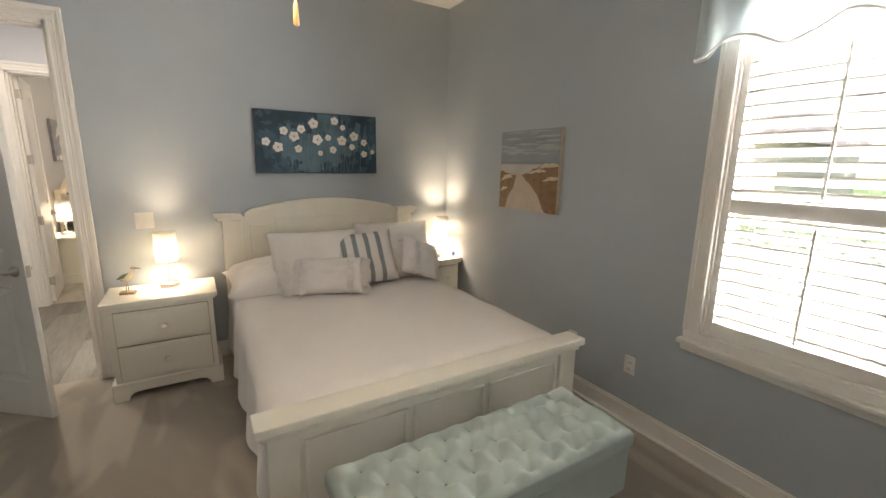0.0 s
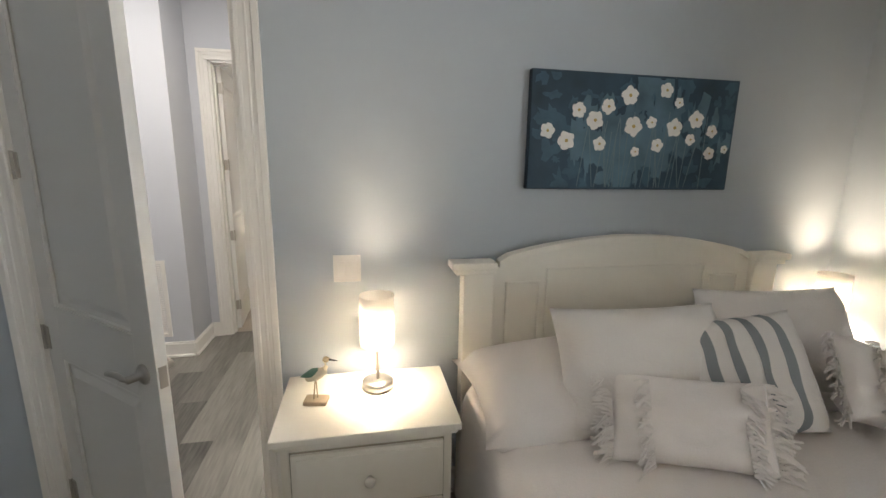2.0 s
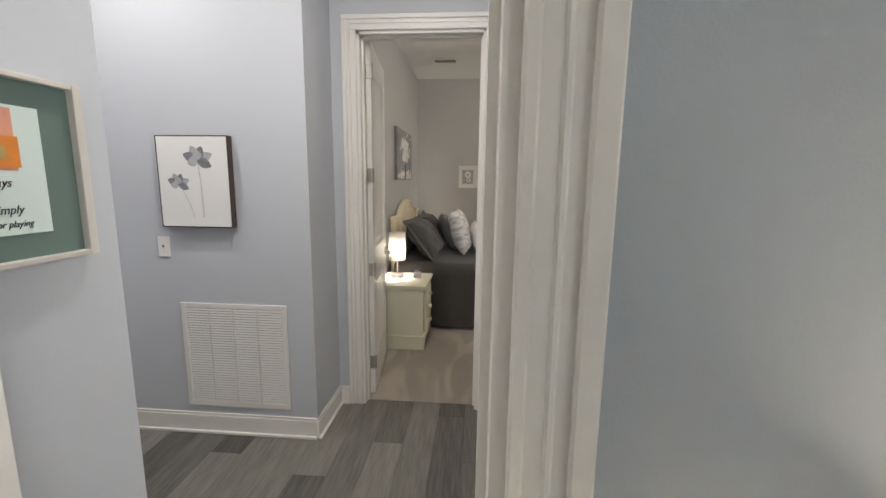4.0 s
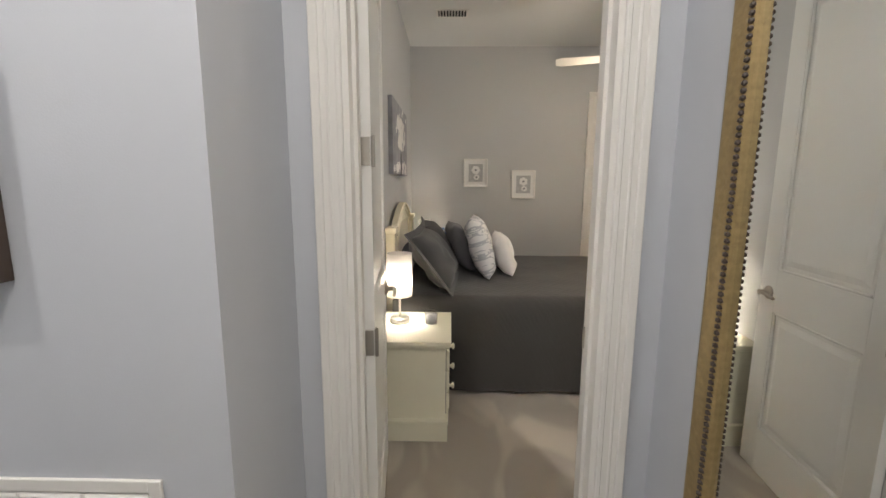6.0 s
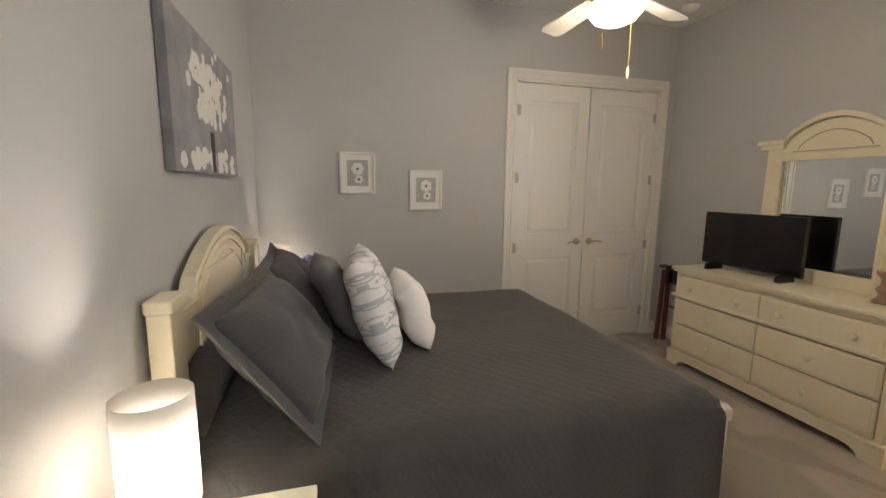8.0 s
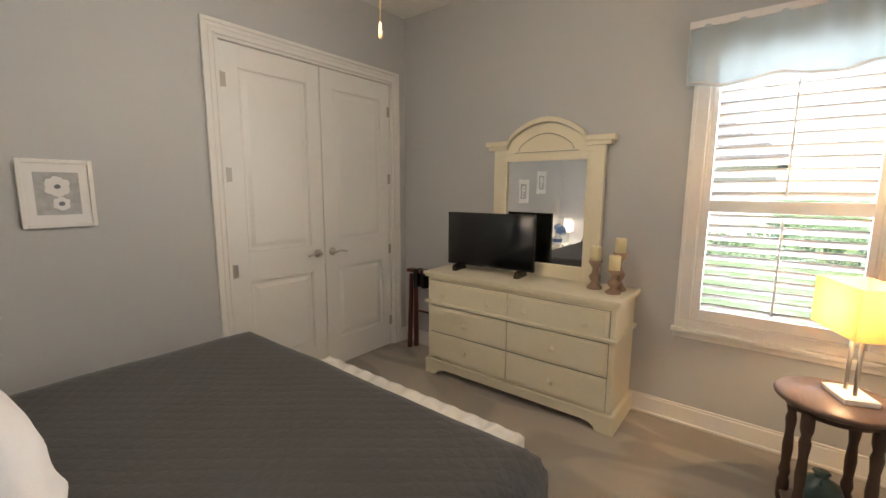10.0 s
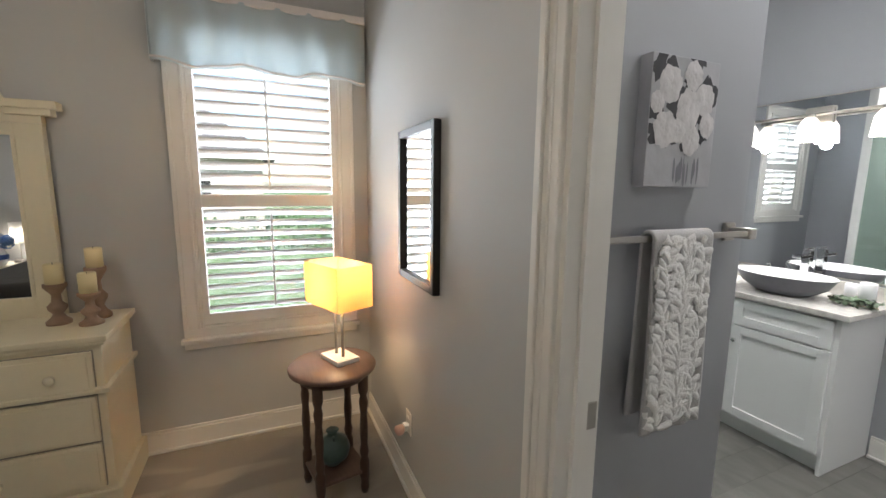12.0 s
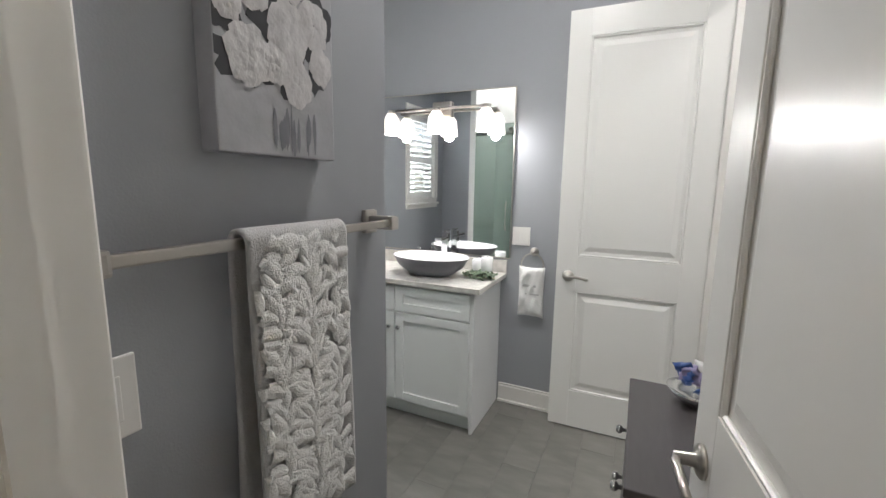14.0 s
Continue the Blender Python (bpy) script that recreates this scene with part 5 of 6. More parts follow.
grille = thing("return_air_grille", pose(-1.318, 5.571, 0.502), "white metal return air grille low on the hall wall", "vent")
part("frame", frame_rect(0.642, 0.646, 0.03, 0.010), TRIM, grille)
# flat grey sheet stands in for the shade of the duct behind the slats
part("duct_shade", boxes((-0.30, -0.002, -0.30, 0.30, -0.0005, 0.30)), PAINT_BATH, grille)
sl = mesh_of("slat", boxes((-0.29, -0.0008, -0.0060, 0.29, 0.0008, 0.0060)), TRIM)
for i in range(38):
    part("slat", sl, TRIM, grille, at=pose(0, -0.0065, -0.285 + i * 0.0154, -38))
for x in (-0.145, 0.0, 0.145):
    part("mullion", boxes((x - 0.004, -0.0125, -0.292, x + 0.004, -0.0115, 0.292)), TRIM, grille)
ctl = plate("light_switch", pose(-1.708, 5.570, 1.154), "white single dimmer switch plate on the hall wall", 0.072, 0.116, ())
part("dimmer", boxes((-0.013, -0.009, -0.03, 0.013, -0.0062, 0.03), bev=0.002), PLATE, ctl)
part("slider", boxes((-0.006, -0.012, -0.004, 0.006, -0.009, 0.012), bev=0.001), INK, ctl)

play = thing("framed_print", pose(-0.799, 4.025, 1.555, 0, 0, 90) @ Matrix.Diagonal((1, 1, 0.6, 1)), "framed print with orange and teal squares and handwriting", "picture")
part("frame", frame_rect(0.36, 0.60, 0.020, 0.028), SILVER_FRAME, play)
part("mat_board", boxes((-0.161, -0.012, -0.281, 0.161, -0.001, 0.281)), MAT_GREEN, play)
part("sheet", boxes((-0.14, -0.0135, -0.20, 0.095, -0.0122, 0.20)), MINT_PAPER, play)
part("square", boxes((-0.10, -0.0145, 0.0, 0.045, -0.0137, 0.19)), CORAL, play)
part("square", boxes((-0.075, -0.0152, 0.03, -0.005, -0.0147, 0.17)), TEAL_PAINT, play)
part("square", boxes((-0.03, -0.0159, 0.01, 0.05, -0.0154, 0.105)), ORANGE, play)
part("square", boxes((-0.004, -0.0165, 0.035, 0.026, -0.0161, 0.075)), PETAL_GOLD, play)
for i, (line, x) in enumerate((("some days", -0.06), ("are", -0.03), ("simply", -0.01), ("meant for playing", -0.055))):
    part("writing", text_mesh(line, 0.034 if i < 3 else 0.026, 0.0004, 0.3), INK_BLACK, play, at=pose(x, -0.0142, -0.05 - 0.042 * i, 90) @ Matrix.Diagonal((0.62, 1.15, 1, 1)))

gilt = thing("wall_mirror", pose(0.283, 5.30, 1.285, 0, 0, -90) @ Matrix.Diagonal((1.15, 1, 1, 1)), "tall wall mirror in an aged gilt carved frame", "mirror")
part("frame", boxes((-0.385, -0.030, -0.765, -0.32, 0, 0.765), (0.32, -0.030, -0.765, 0.385, 0, 0.765), (-0.32, -0.029, 0.70, 0.32, 0, 0.765), (-0.32, -0.029, -0.765, 0.32, 0, -0.70), bev=0.010), GOLD, gilt)
bd = bmesh.new()
for i in range(100):
    z = -0.755 + 1.51 * i / 99
    for x in (-0.327, 0.327):
        bmesh.ops.create_icosphere(bd, subdivisions=1, radius=0.007, matrix=pose(x, -0.030, z))
part("beading", bd, BROWN_FRAME, gilt)
part("glass", boxes((-0.322, -0.010, -0.702, 0.322, -0.003, 0.702)), MIRROR, gilt)

# ---- bedroom b ----
bedB = thing("bed", pose(-0.825, 8.44, 0, 0, 0, 90), "cream painted queen bed with a carved arched headboard", "bed")
part("headboard", prism(arch_top(1.56, 0.25, 0.19, 1.11, flat=0.26), -0.045, -0.012), CREAM_WOOD, bedB)
for k, dz in enumerate((0.0, -0.045, -0.09)):
    c2 = [(x, z + dz) for x, z in arch_top(1.56, 0.25, 0.19, 1.11, flat=0.26 + 0.06 * k)[3:-1]]
    part("arch_moulding", strip_over(c2, -0.066 + 0.008 * k, -0.006, 0.018), CREAM_WOOD, bedB)
for s in (-1, 1):
    part("post", boxes((s * 0.72 - 0.06, -0.07, 0, s * 0.72 + 0.06, -0.004, 1.13), bev=0.006), CREAM_WOOD, bedB)
    part("post_cap", boxes((s * 0.72 - 0.075, -0.082, 1.13, s * 0.72 + 0.075, -0.002, 1.17), bev=0.008), CREAM_WOOD, bedB)
    part("panel_moulding", frame_rect(0.20, 0.5, 0.014, 0.010), CREAM_WOOD, bedB, at=pose(s * 0.53, -0.045, 0.84))
part("panel_moulding", frame_rect(0.80, 0.58, 0.014, 0.010), CREAM_WOOD, bedB, at=pose(0, -0.045, 0.88))
part("mattress", boxes((-0.82, -1.96, 0.2, 0.82, -0.09, 0.64), bev=0.05), LINEN_WHITE, bedB)
cb = thing("bedspread", pose(-0.76, 8.455, 0, 0, 0, 90), "charcoal quilted bedspread reaching almost to the carpet", "bedspread")
part("cloth", drape(1.86, 1.99, 0.70, 0.035, 0.07, 0.012, 4, foot=True, nx=64, ny=70), CHARCOAL, cb)
part("pillow_roll", cushion(1.66, 0.50, 0.22, 0.45, 8), CHARCOAL, cb, at=pose(0, -0.08, 0.74, -62))


def big_pillow(m, w, h, d, material, label, seed, flange=0.0):
    top = thing("pillow", m, label, "pillow", "pillows on the dark bed")
    part("cover", cushion(w, h, d, 0.55, seed), material, top)
    if flange:
        part("flange", prism([(-w / 2 - flange, -flange), (w / 2 + flange, -flange), (w / 2 + flange * 1.1, h / 2), (w / 2 + flange, h + flange), (0, h + flange * 0.7), (-w / 2 - flange, h + flange), (-w / 2 - flange * 1.1, h / 2)], -0.004, 0.004), material, top)
    return top


def lean(x, y, z, tilt, turn=0):
    return pose(x, y, z, 0, 0, 90 + turn) @ pose(0, 0, 0, tilt)


big_pillow(lean(-0.34, 7.98, 0.735, -38, -4), 0.74, 0.46, 0.20, CHARCOAL_SHAM, "charcoal pillow sham with a flat flange", 2, 0.045)
big_pillow(lean(-0.34, 8.86, 0.735, -38, 4), 0.74, 0.46, 0.20, CHARCOAL_SHAM, "charcoal pillow sham with a flat flange", 3, 0.045)
big_pillow(lean(-0.17, 8.62, 0.705, -24, 8), 0.46, 0.46, 0.17, mat("grey_cushion", (0.20, 0.20, 0.21), 0.9, bump=0.4), "plain grey square cushion", 6)
PRINT_BASE = mat("printed_linen", (0.66, 0.65, 0.64), 0.9, grain=0.05, scale=200, bump=0.3, bscale=150)
PRINT_INK = mat("print_grey", (0.40, 0.41, 0.43), 0.9, grain=0.1, scale=120)
pr = big_pillow(lean(-0.02, 8.27, 0.715, -18, -6), 0.52, 0.52, 0.18, PRINT_BASE, "white square cushion with a grey batik print", 7)
pc = cushion(0.52, 0.52, 0.1825, 0.55, 7, n=120)
keep_f = []
for f in list(pc.faces):
    c = f.calc_center_median()
    u, v = c.x * 14, c.z * 14
    band = int(math.floor(c.z / 0.06))
    ph = (c.x * 1.0 + (band % 2) * 0.03)
    leafy = abs(math.sin(u * 2.4 + band * 1.3) * 0.9 + math.sin(v * 5.5 + u)) < 0.33
    stroke = band % 3 == 0 and math.sin(ph * 170) > 0.2 and (c.z / 0.06 - band) > 0.35 and (c.z / 0.06 - band) < 0.65
    if not (leafy or stroke):
        keep_f.append(f)
bmesh.ops.delete(pc, geom=keep_f, context="FACES")
part("print", pc, PRINT_INK, pr)
big_pillow(lean(0.16, 8.43, 0.705, -16, 2), 0.44, 0.36, 0.16, PILLOW_WHITE, "plain white cotton cushion", 8)

nsB = chest("nightstand", pose(-0.372, 7.235, 0, 0, 0, 90), 0.565, 0.45, 0.605, (1, 1, 1), IVORY_WOOD, "ivory painted three-drawer nightstand beside the door")
chest("nightstand", pose(-0.40, 9.63, 0, 0, 0, 90), 0.36, 0.40, 0.605, (1, 1, 1), IVORY_WOOD, "ivory painted nightstand in the far corner")
table_lamp(pose(-0.68, 7.30, 0.605), "bedside lamp with a lit white drum shade and chrome base", 0.445, 0.08, 0.27, NEUTRAL, 9)
table_lamp(pose(-0.66, 9.60, 0.605), "bedside lamp with a lit white drum shade in the corner", 0.46, 0.072, 0.24, NEUTRAL, 6)
jar = thing("candle_jar", pose(-0.48, 7.28, 0.605), "white scented candle in a glass tumbler", "candle")
part("wax", turned((0.0, 0.004), (0.034, 0.004), (0.036, 0.06), (0.0, 0.061)), PORCELAIN, jar)
part("tumbler", turned((0.0, 0.0), (0.039, 0.0), (0.043, 0.085), (0.041, 0.085), (0.0385, 0.003)), clear("tumbler_glass"), jar)
vase = thing("flower_vase", pose(-0.46, 9.70, 0.605), "blue and white vase of blue hydrangeas", "flowers")
part("vase", turned((0.0, 0.0), (0.04, 0.0), (0.07, 0.06), (0.075, 0.11), (0.05, 0.16), (0.035, 0.19), (0.042, 0.21), (0.0, 0.20)), PORCELAIN, vase)
part("glaze_band", turned((0.0735, 0.07), (0.0762, 0.09), (0.0765, 0.11), (0.0720, 0.125)), BLUE, vase)
rg = random.Random(5)
for hx, hy, hz in ((0, 0, 0.30), (0.08, -0.06, 0.27), (-0.08, -0.04, 0.27), (0.03, -0.09, 0.25)):
    bm = bmesh.new()
    for i in range(90):
        v = Vector((rg.gauss(0, 1), rg.gauss(0, 1), rg.gauss(0, 1))).normalized() * 0.062
        blossom_m = v.to_track_quat("Z", "Y").to_matrix().to_4x4()
        for k in range(4):
            a = k * math.pi / 2
            q = [blossom_m @ Vector(p) for p in ((0, 0, 0), (0.011 * math.cos(a - 0.6), 0.011 * math.sin(a - 0.6), 0.002), (0.015 * math.cos(a), 0.015 * math.sin(a), 0), (0.011 * math.cos(a + 0.6), 0.011 * math.sin(a + 0.6), 0.002))]
            bm.faces.new([bm.verts.new(v + p + Vector((hx, hy, hz))) for p in q])
    part("flower_head", bm, FLOWER_BLUE, vase)

artb = thing("painting", pose(-0.837, 8.48, 1.845, 0, 0, 90), "grey canvas painted with a large white flowering tree", "painting")
part("canvas", boxes((-0.51, -0.035, -0.29, 0.51, 0, 0.29), bev=0.003), CANVAS_SLATE, artb)
bm = bmesh.new()
for i in range(120):
    blossom(bm, rg.gauss(0.0, 0.14), rg.gauss(0.07, 0.075), rg.uniform(0.018, 0.034), -0.0355 - 0.00001 * i, 5, rg.random() * 6, 0.004)
part("blossoms", clipped(bm, -0.5, 0.5, -0.28, 0.28), PETAL, artb)
part("trunk", boxes((-0.03, -0.0365, -0.28, 0.03, -0.0352, -0.10)), PAINT_DARK, artb)
bm = bmesh.new()
for i in range(30):
    blob(bm, rg.uniform(-0.45, 0.45), rg.uniform(-0.27, -0.18), 0.04, 0.03, -0.0362 - 0.00001 * i, i, lift=0)
part("meadow", clipped(bm, -0.5, 0.5, -0.28, 0.28), PETAL, artb)

for cx, cz, lab in ((-0.062, 1.615, "white framed pencil print of a magnolia bloom"), (0.513, 1.482, "white framed pencil print of two blooms")):
    fr = thing("framed_print", pose(cx, 9.838, cz), lab, "picture", "prints on the grey wall")
    part("frame", frame_rect(0.285, 0.335, 0.020, 0.024), TRIM, fr)
    part("mat_board", boxes((-0.123, -0.010, -0.148, 0.123, -0.001, 0.148)), PAPER, fr)
    part("print", boxes((-0.085, -0.0112, -0.105, 0.085, -0.0102, 0.105)), mat("pencil_ground", (0.45, 0.45, 0.45), 0.8, grain=0.35, scale=30, blotch=0.3), fr)
    bm, bm2 = bmesh.new(), bmesh.new()
    for bx, bz, r in ((0.0, 0.035, 0.05), (0.01, -0.05, 0.034)):
        blossom(bm, bx, bz, r, -0.0122, 6, cx, 0.0012)
        blob(bm2, bx, bz, 0.013, 0.012, -0.0140, 3, 9)
    part("bloom", bm, PAPER, fr)
    part("bloom_heart", bm2, INK, fr)

dres = chest("dresser", pose(2.578, 8.43, 0, 0, 0, -90), 1.53, 0.435, 0.86, (1, 1, 0.92), CREAM_WOOD, "cream painted six-drawer dresser with wooden knobs", "dresser", foot=0.15, cap=0.022, split=(2, 2, 2))
part("waist_moulding", boxes((-0.757, -0.018, 0.598, 0.757, 0.435, 0.622), bev=0.006), CREAM_WOOD, dres)
dm = thing("dresser_mirror", pose(3.005, 8.37, 0.86, 0, 0, -90), "arched cream mirror standing on the dresser", "mirror")
part("frame", boxes((-0.43, -0.035, 0.0, -0.325, 0.012, 0.92), (0.325, -0.035, 0.0, 0.43, 0.012, 0.92), (-0.325, -0.034, 0.0, 0.325, 0.012, 0.10), (-0.325, -0.034, 0.865, 0.325, 0.012, 0.92), bev=0.004), CREAM_WOOD, dm)
part("crest", prism(arch_top(0.86, 0.921, 0.155, 0.975, flat=0.13), -0.034, 0.012), CREAM_WOOD, dm)
c3 = arch_top(0.98, 0.92, 0.155, 0.985, flat=0.19)
part("cornice", strip_over(c3[3:-1], -0.062, 0.012, 0.035), CREAM_WOOD, dm)
for s in (-1, 1):
    part("cornice_end", boxes((s * 0.40 - 0.10, -0.066, 0.985, s * 0.40 + 0.10, 0.012, 1.022), (s * 0.39 - 0.085, -0.055, 0.955, s * 0.39 + 0.085, 0.012, 0.986), bev=0.006), CREAM_WOOD, dm)
    part("inner_bead", boxes((s * 0.322 - 0.008, -0.042, 0.10, s * 0.322 + 0.008, -0.034, 0.865), bev=0.003), CREAM_WOOD, dm)
# darker strips colour in the shade of the carved crest grooves
part("crest_line", strip_over([(x * 0.72, 0.905 + (z - 0.985) * 0.75 + 0.035) for x, z in c3[3:-1]], -0.041, -0.03, 0.006), GROOVE_SHADE, dm)
part("crest_line", boxes((-0.25, -0.040, 0.925, 0.25, -0.033, 0.931)), GROOVE_SHADE, dm)
part("glass", boxes((-0.326, -0.018, 0.098, 0.326, -0.012, 0.867)), MIRROR, dm)

tv = thing("television", pose(2.80, 8.735, 0.86, 0, 0, -86), "small black flat television on the dresser", "television")
part("case", boxes((-0.375, 0.0, 0.045, 0.375, 0.035, 0.47), bev=0.006), BLACK, tv)
part("screen", boxes((-0.365, -0.002, 0.062, 0.365, 0.0, 0.462)), SCREEN, tv)
part("back", boxes((-0.25, 0.035, 0.08, 0.25, 0.065, 0.32), bev=0.01), BLACK, tv)
for s in (-1, 1):
    part("foot", prism([(s * 0.27 - 0.012, 0.05), (s * 0.27 + 0.012, 0.05), (s * 0.27 + 0.02, 0.0), (s * 0.27 - 0.02, 0.0)], -0.07, 0.09), BLACK, tv)
part("logo_bar", boxes((-0.02, -0.003, 0.050, 0.02, -0.0005, 0.056)), INK, tv)


def pillar_candle(x, y, h, label):
    top = thing("candlestick", pose(x, y, 0.86), label, "candlestick", "turned candlesticks")
    k = h / 0.2
    part("stick", turned((0.0, 0.0), (0.048, 0.0), (0.048, 0.014 * k), (0.03, 0.03 * k), (0.02, 0.05 * k), (0.036, 0.075 * k), (0.038, 0.09 * k), (0.02, 0.11 * k), (0.017, 0.145 * k),
                         (0.03, 0.165 * k), (0.044, 0.185 * k), (0.044, 0.2 * k), (0.0, 0.201 * k)), CANDLE_WOOD, top)
    part("candle", turned((0.0, h), (0.034, h), (0.035, h + 0.09), (0.031, h + 0.094), (0.0, h + 0.088)), CANDLE, top)
    part("wick", turned((0.0015, h + 0.086), (0.001, h + 0.10), (0.0, h + 0.1), seg=6), INK_BLACK, top)


pillar_candle(2.83, 7.915, 0.19, "ivory pillar candle on a turned wooden candlestick")
pillar_candle(2.88, 7.775, 0.25, "taller ivory pillar candle on a turned wooden candlestick")
pillar_candle(2.77, 7.775, 0.15, "low ivory pillar candle on a turned wooden candlestick")

rack = thing("luggage_rack", pose(2.93, 9.46, 0, 0, 0, 0), "dark cherry folding luggage rack leaning by the wall", "luggage rack")
for y0, y1 in ((-0.16, 0.18), (-0.13, 0.21)):
    part("leg", prism([(-0.0, 0.0), (0.035, 0.0), (0.03, 0.74), (0.005, 0.74)], y1 - 0.03, y1) if y0 < -0.15 else prism([(-0.06, 0.0), (-0.025, 0.0), (0.0, 0.72), (-0.025, 0.72)], y1 - 0.03, y1), CHERRY, rack)
    part("leg", prism([(-0.0, 0.0), (0.035, 0.0), (0.03, 0.74), (0.005, 0.74)], y0, y0 + 0.03) if y0 < -0.15 else prism([(-0.06, 0.0), (-0.025, 0.0), (0.0, 0.72), (-0.025, 0.72)], y0, y0 + 0.03), CHERRY, rack)
for x in (0.018, -0.02):
    part("top_bar", boxes((x - 0.016, -0.22, 0.735, x + 0.016, 0.24, 0.765), bev=0.008), CHERRY, rack)
part("cross_bar", tube([(0.018, -0.15, 0.36), (0.018, 0.17, 0.36)], 0.012, 8), CHERRY, rack)
for y in (-0.09, 0.03, 0.12):
    part("strap", boxes((-0.045, y - 0.025, 0.60, 0.045, y + 0.025, 0.772), bev=0.01), BLACK, rack)

st = thing("side_table", pose(2.37, 6.74, 0), "round dark wooden side table with turned legs", "table")
part("tabletop", turned((0.0, 0.628), (0.185, 0.628), (0.205, 0.638), (0.208, 0.65), (0.200, 0.66), (0.0, 0.66), seg=48), TABLE_TOP, st)
part("apron", turned((0.155, 0.60), (0.165, 0.60), (0.165, 0.63), (0.155, 0.63), seg=32), DARK_WOOD, st)
lg = mesh_of("leg", turned((0.0, 0), (0.016, 0.0), (0.022, 0.03), (0.018, 0.06), (0.024, 0.09), (0.024, 0.17), (0.017, 0.19), (0.023, 0.22), (0.017, 0.26), (0.021, 0.34), (0.016, 0.42), (0.022, 0.48), (0.016, 0.51), (0.024, 0.54), (0.024, 0.63), (0.0, 0.63), seg=14), DARK_WOOD)
for k in range(4):
    a = radians(45 + 90 * k + 10)
    part("leg", lg, DARK_WOOD, st, at=pose(0.155 * math.cos(a), 0.155 * math.sin(a), 0))
part("lower_shelf", boxes((-0.125, -0.125, 0.11, 0.125, 0.125, 0.128), bev=0.006), TABLE_TOP, st, at=pose(0, 0, 0, 0, 0, 10))
tl = thing("table_lamp", pose(2.40, 6.70, 0.66, 0, 0, 22), "lamp with a lit amber box shade on two metal rods", "lamp")
part("base", boxes((-0.085, -0.06, 0.0, 0.085, 0.06, 0.024), bev=0.006), PORCELAIN, tl, "white stone base")
for s in (-1, 1):
    part("rod", turned((0.008, 0.024), (0.008, 0.33), (0.0, 0.331), seg=12, m=pose(s * 0.03, 0, 0)), NICKEL, tl)
sh = bmesh.new()
for x0, y0, x1, y1 in ((-0.15, -0.095, 0.15, -0.093), (-0.15, 0.093, 0.15, 0.095), (-0.15, -0.093, -0.148, 0.093), (0.148, -0.093, 0.15, 0.093)):
    box(sh, x0, y0, 0.285, x1, y1, 0.488)
part("shade", sh, SHADE_AMBER, tl, "rectangular amber fabric shade")
part("bulb", turned((0.0, 0.31), (0.014, 0.32), (0.026, 0.36), (0.02, 0.39), (0.0, 0.40), seg=14, m=pose(-0.04, 0, 0)), BULB, tl)
lamp("amber_lamp_light", "POINT", (2.40, 6.70, 1.06), 5.0, (1.0, 0.68, 0.38), 0.03)
vs = thing("vase", pose(2.38, 6.75, 0.128), "round teal glazed ceramic vase on the lower shelf", "vase")
part("body", turned((0.0, 0.0), (0.035, 0.0), (0.075, 0.04), (0.085, 0.08), (0.07, 0.125), (0.03, 0.15), (0.022, 0.165), (0.032, 0.178), (0.0, 0.172)), TEAL, vs)
for s in (-1, 1):
    part("ear", tube([(s * 0.028, 0, 0.155), (s * 0.05, 0, 0.165), (s * 0.045, 0, 0.145)], 0.006, 6), TEAL, vs)

bf = thing("wall_mirror", pose(2.05, 6.407, 1.425, 0, 0, 180), "rectangular wall mirror in a black frame", "mirror")
part("frame", frame_rect(0.44, 0.655, 0.032, 0.030), BLACK_FRAME, bf)
part("glass", boxes((-0.19, -0.012, -0.297, 0.19, -0.004, 0.297)), MIRROR, bf)
o = outlet(pose(2.20, 6.407, 0.37, 0, 0, 180), "white wall outlet with a plugged-in night light")
nl = part("night_light", boxes((-0.02, -0.03, -0.035, 0.02, -0.010, -0.005), bev=0.004), PLATE, o)
part("shell", turned((0.0, 0.0), (0.022, 0.004), (0.028, 0.02), (0.012, 0.045), (0, 0.047), seg=12, m=pose(0.015, -0.036, -0.03, 60, 0, 0)), mat("pink_shell", (0.70, 0.45, 0.38), 0.5), nl)
plate("light_switch", pose(0.218, 6.295, 1.195, 0, 0, -90), "white double rocker switch plate beside the entry", 0.115, 0.118, (-0.023, 0.023))
bench(pose(1.45, 8.50, 0, 0, 0, 90), 1.40, 0.38, IVORY_CLOTH, IVORY_CLOTH, DARK_WOOD, "ivory button-tufted bench at the foot of the dark bed", 0.46, 11, 3)
fan(pose(1.09, 8.2, H), 0.56, "white five-blade ceiling fan with a lit glass bowl", 8)
cv = thing("ceiling_vent", pose(-0.36, 8.9, H), "small metal ceiling supply vent", "vent")
part("frame", boxes((-0.15, -0.09, -0.006, 0.15, -0.07, 0), (-0.15, 0.07, -0.006, 0.15, 0.09, 0), (-0.15, -0.07, -0.006, -0.13, 0.07, 0), (0.13, -0.07, -0.006, 0.15, 0.07, 0), bev=0.001), TRIM, cv)
# black sheet colours in the dark of the duct above the slats
part("duct_shade", boxes((-0.13, -0.07, -0.002, 0.13, 0.07, -0.0005)), INK_BLACK, cv)
vsl = mesh_of("slat", boxes((-0.003, -0.07, -0.008, 0.003, 0.07, 0.0)), TRIM)
for i in range(9):
    part("slat", vsl, TRIM, cv, at=pose(-0.11 + i * 0.0275, 0, -0.003, 0, 35, 0))
sd = thing("smoke_detector", pose(2.72, 9.42, H), "round white smoke detector on the ceiling", "smoke detector")
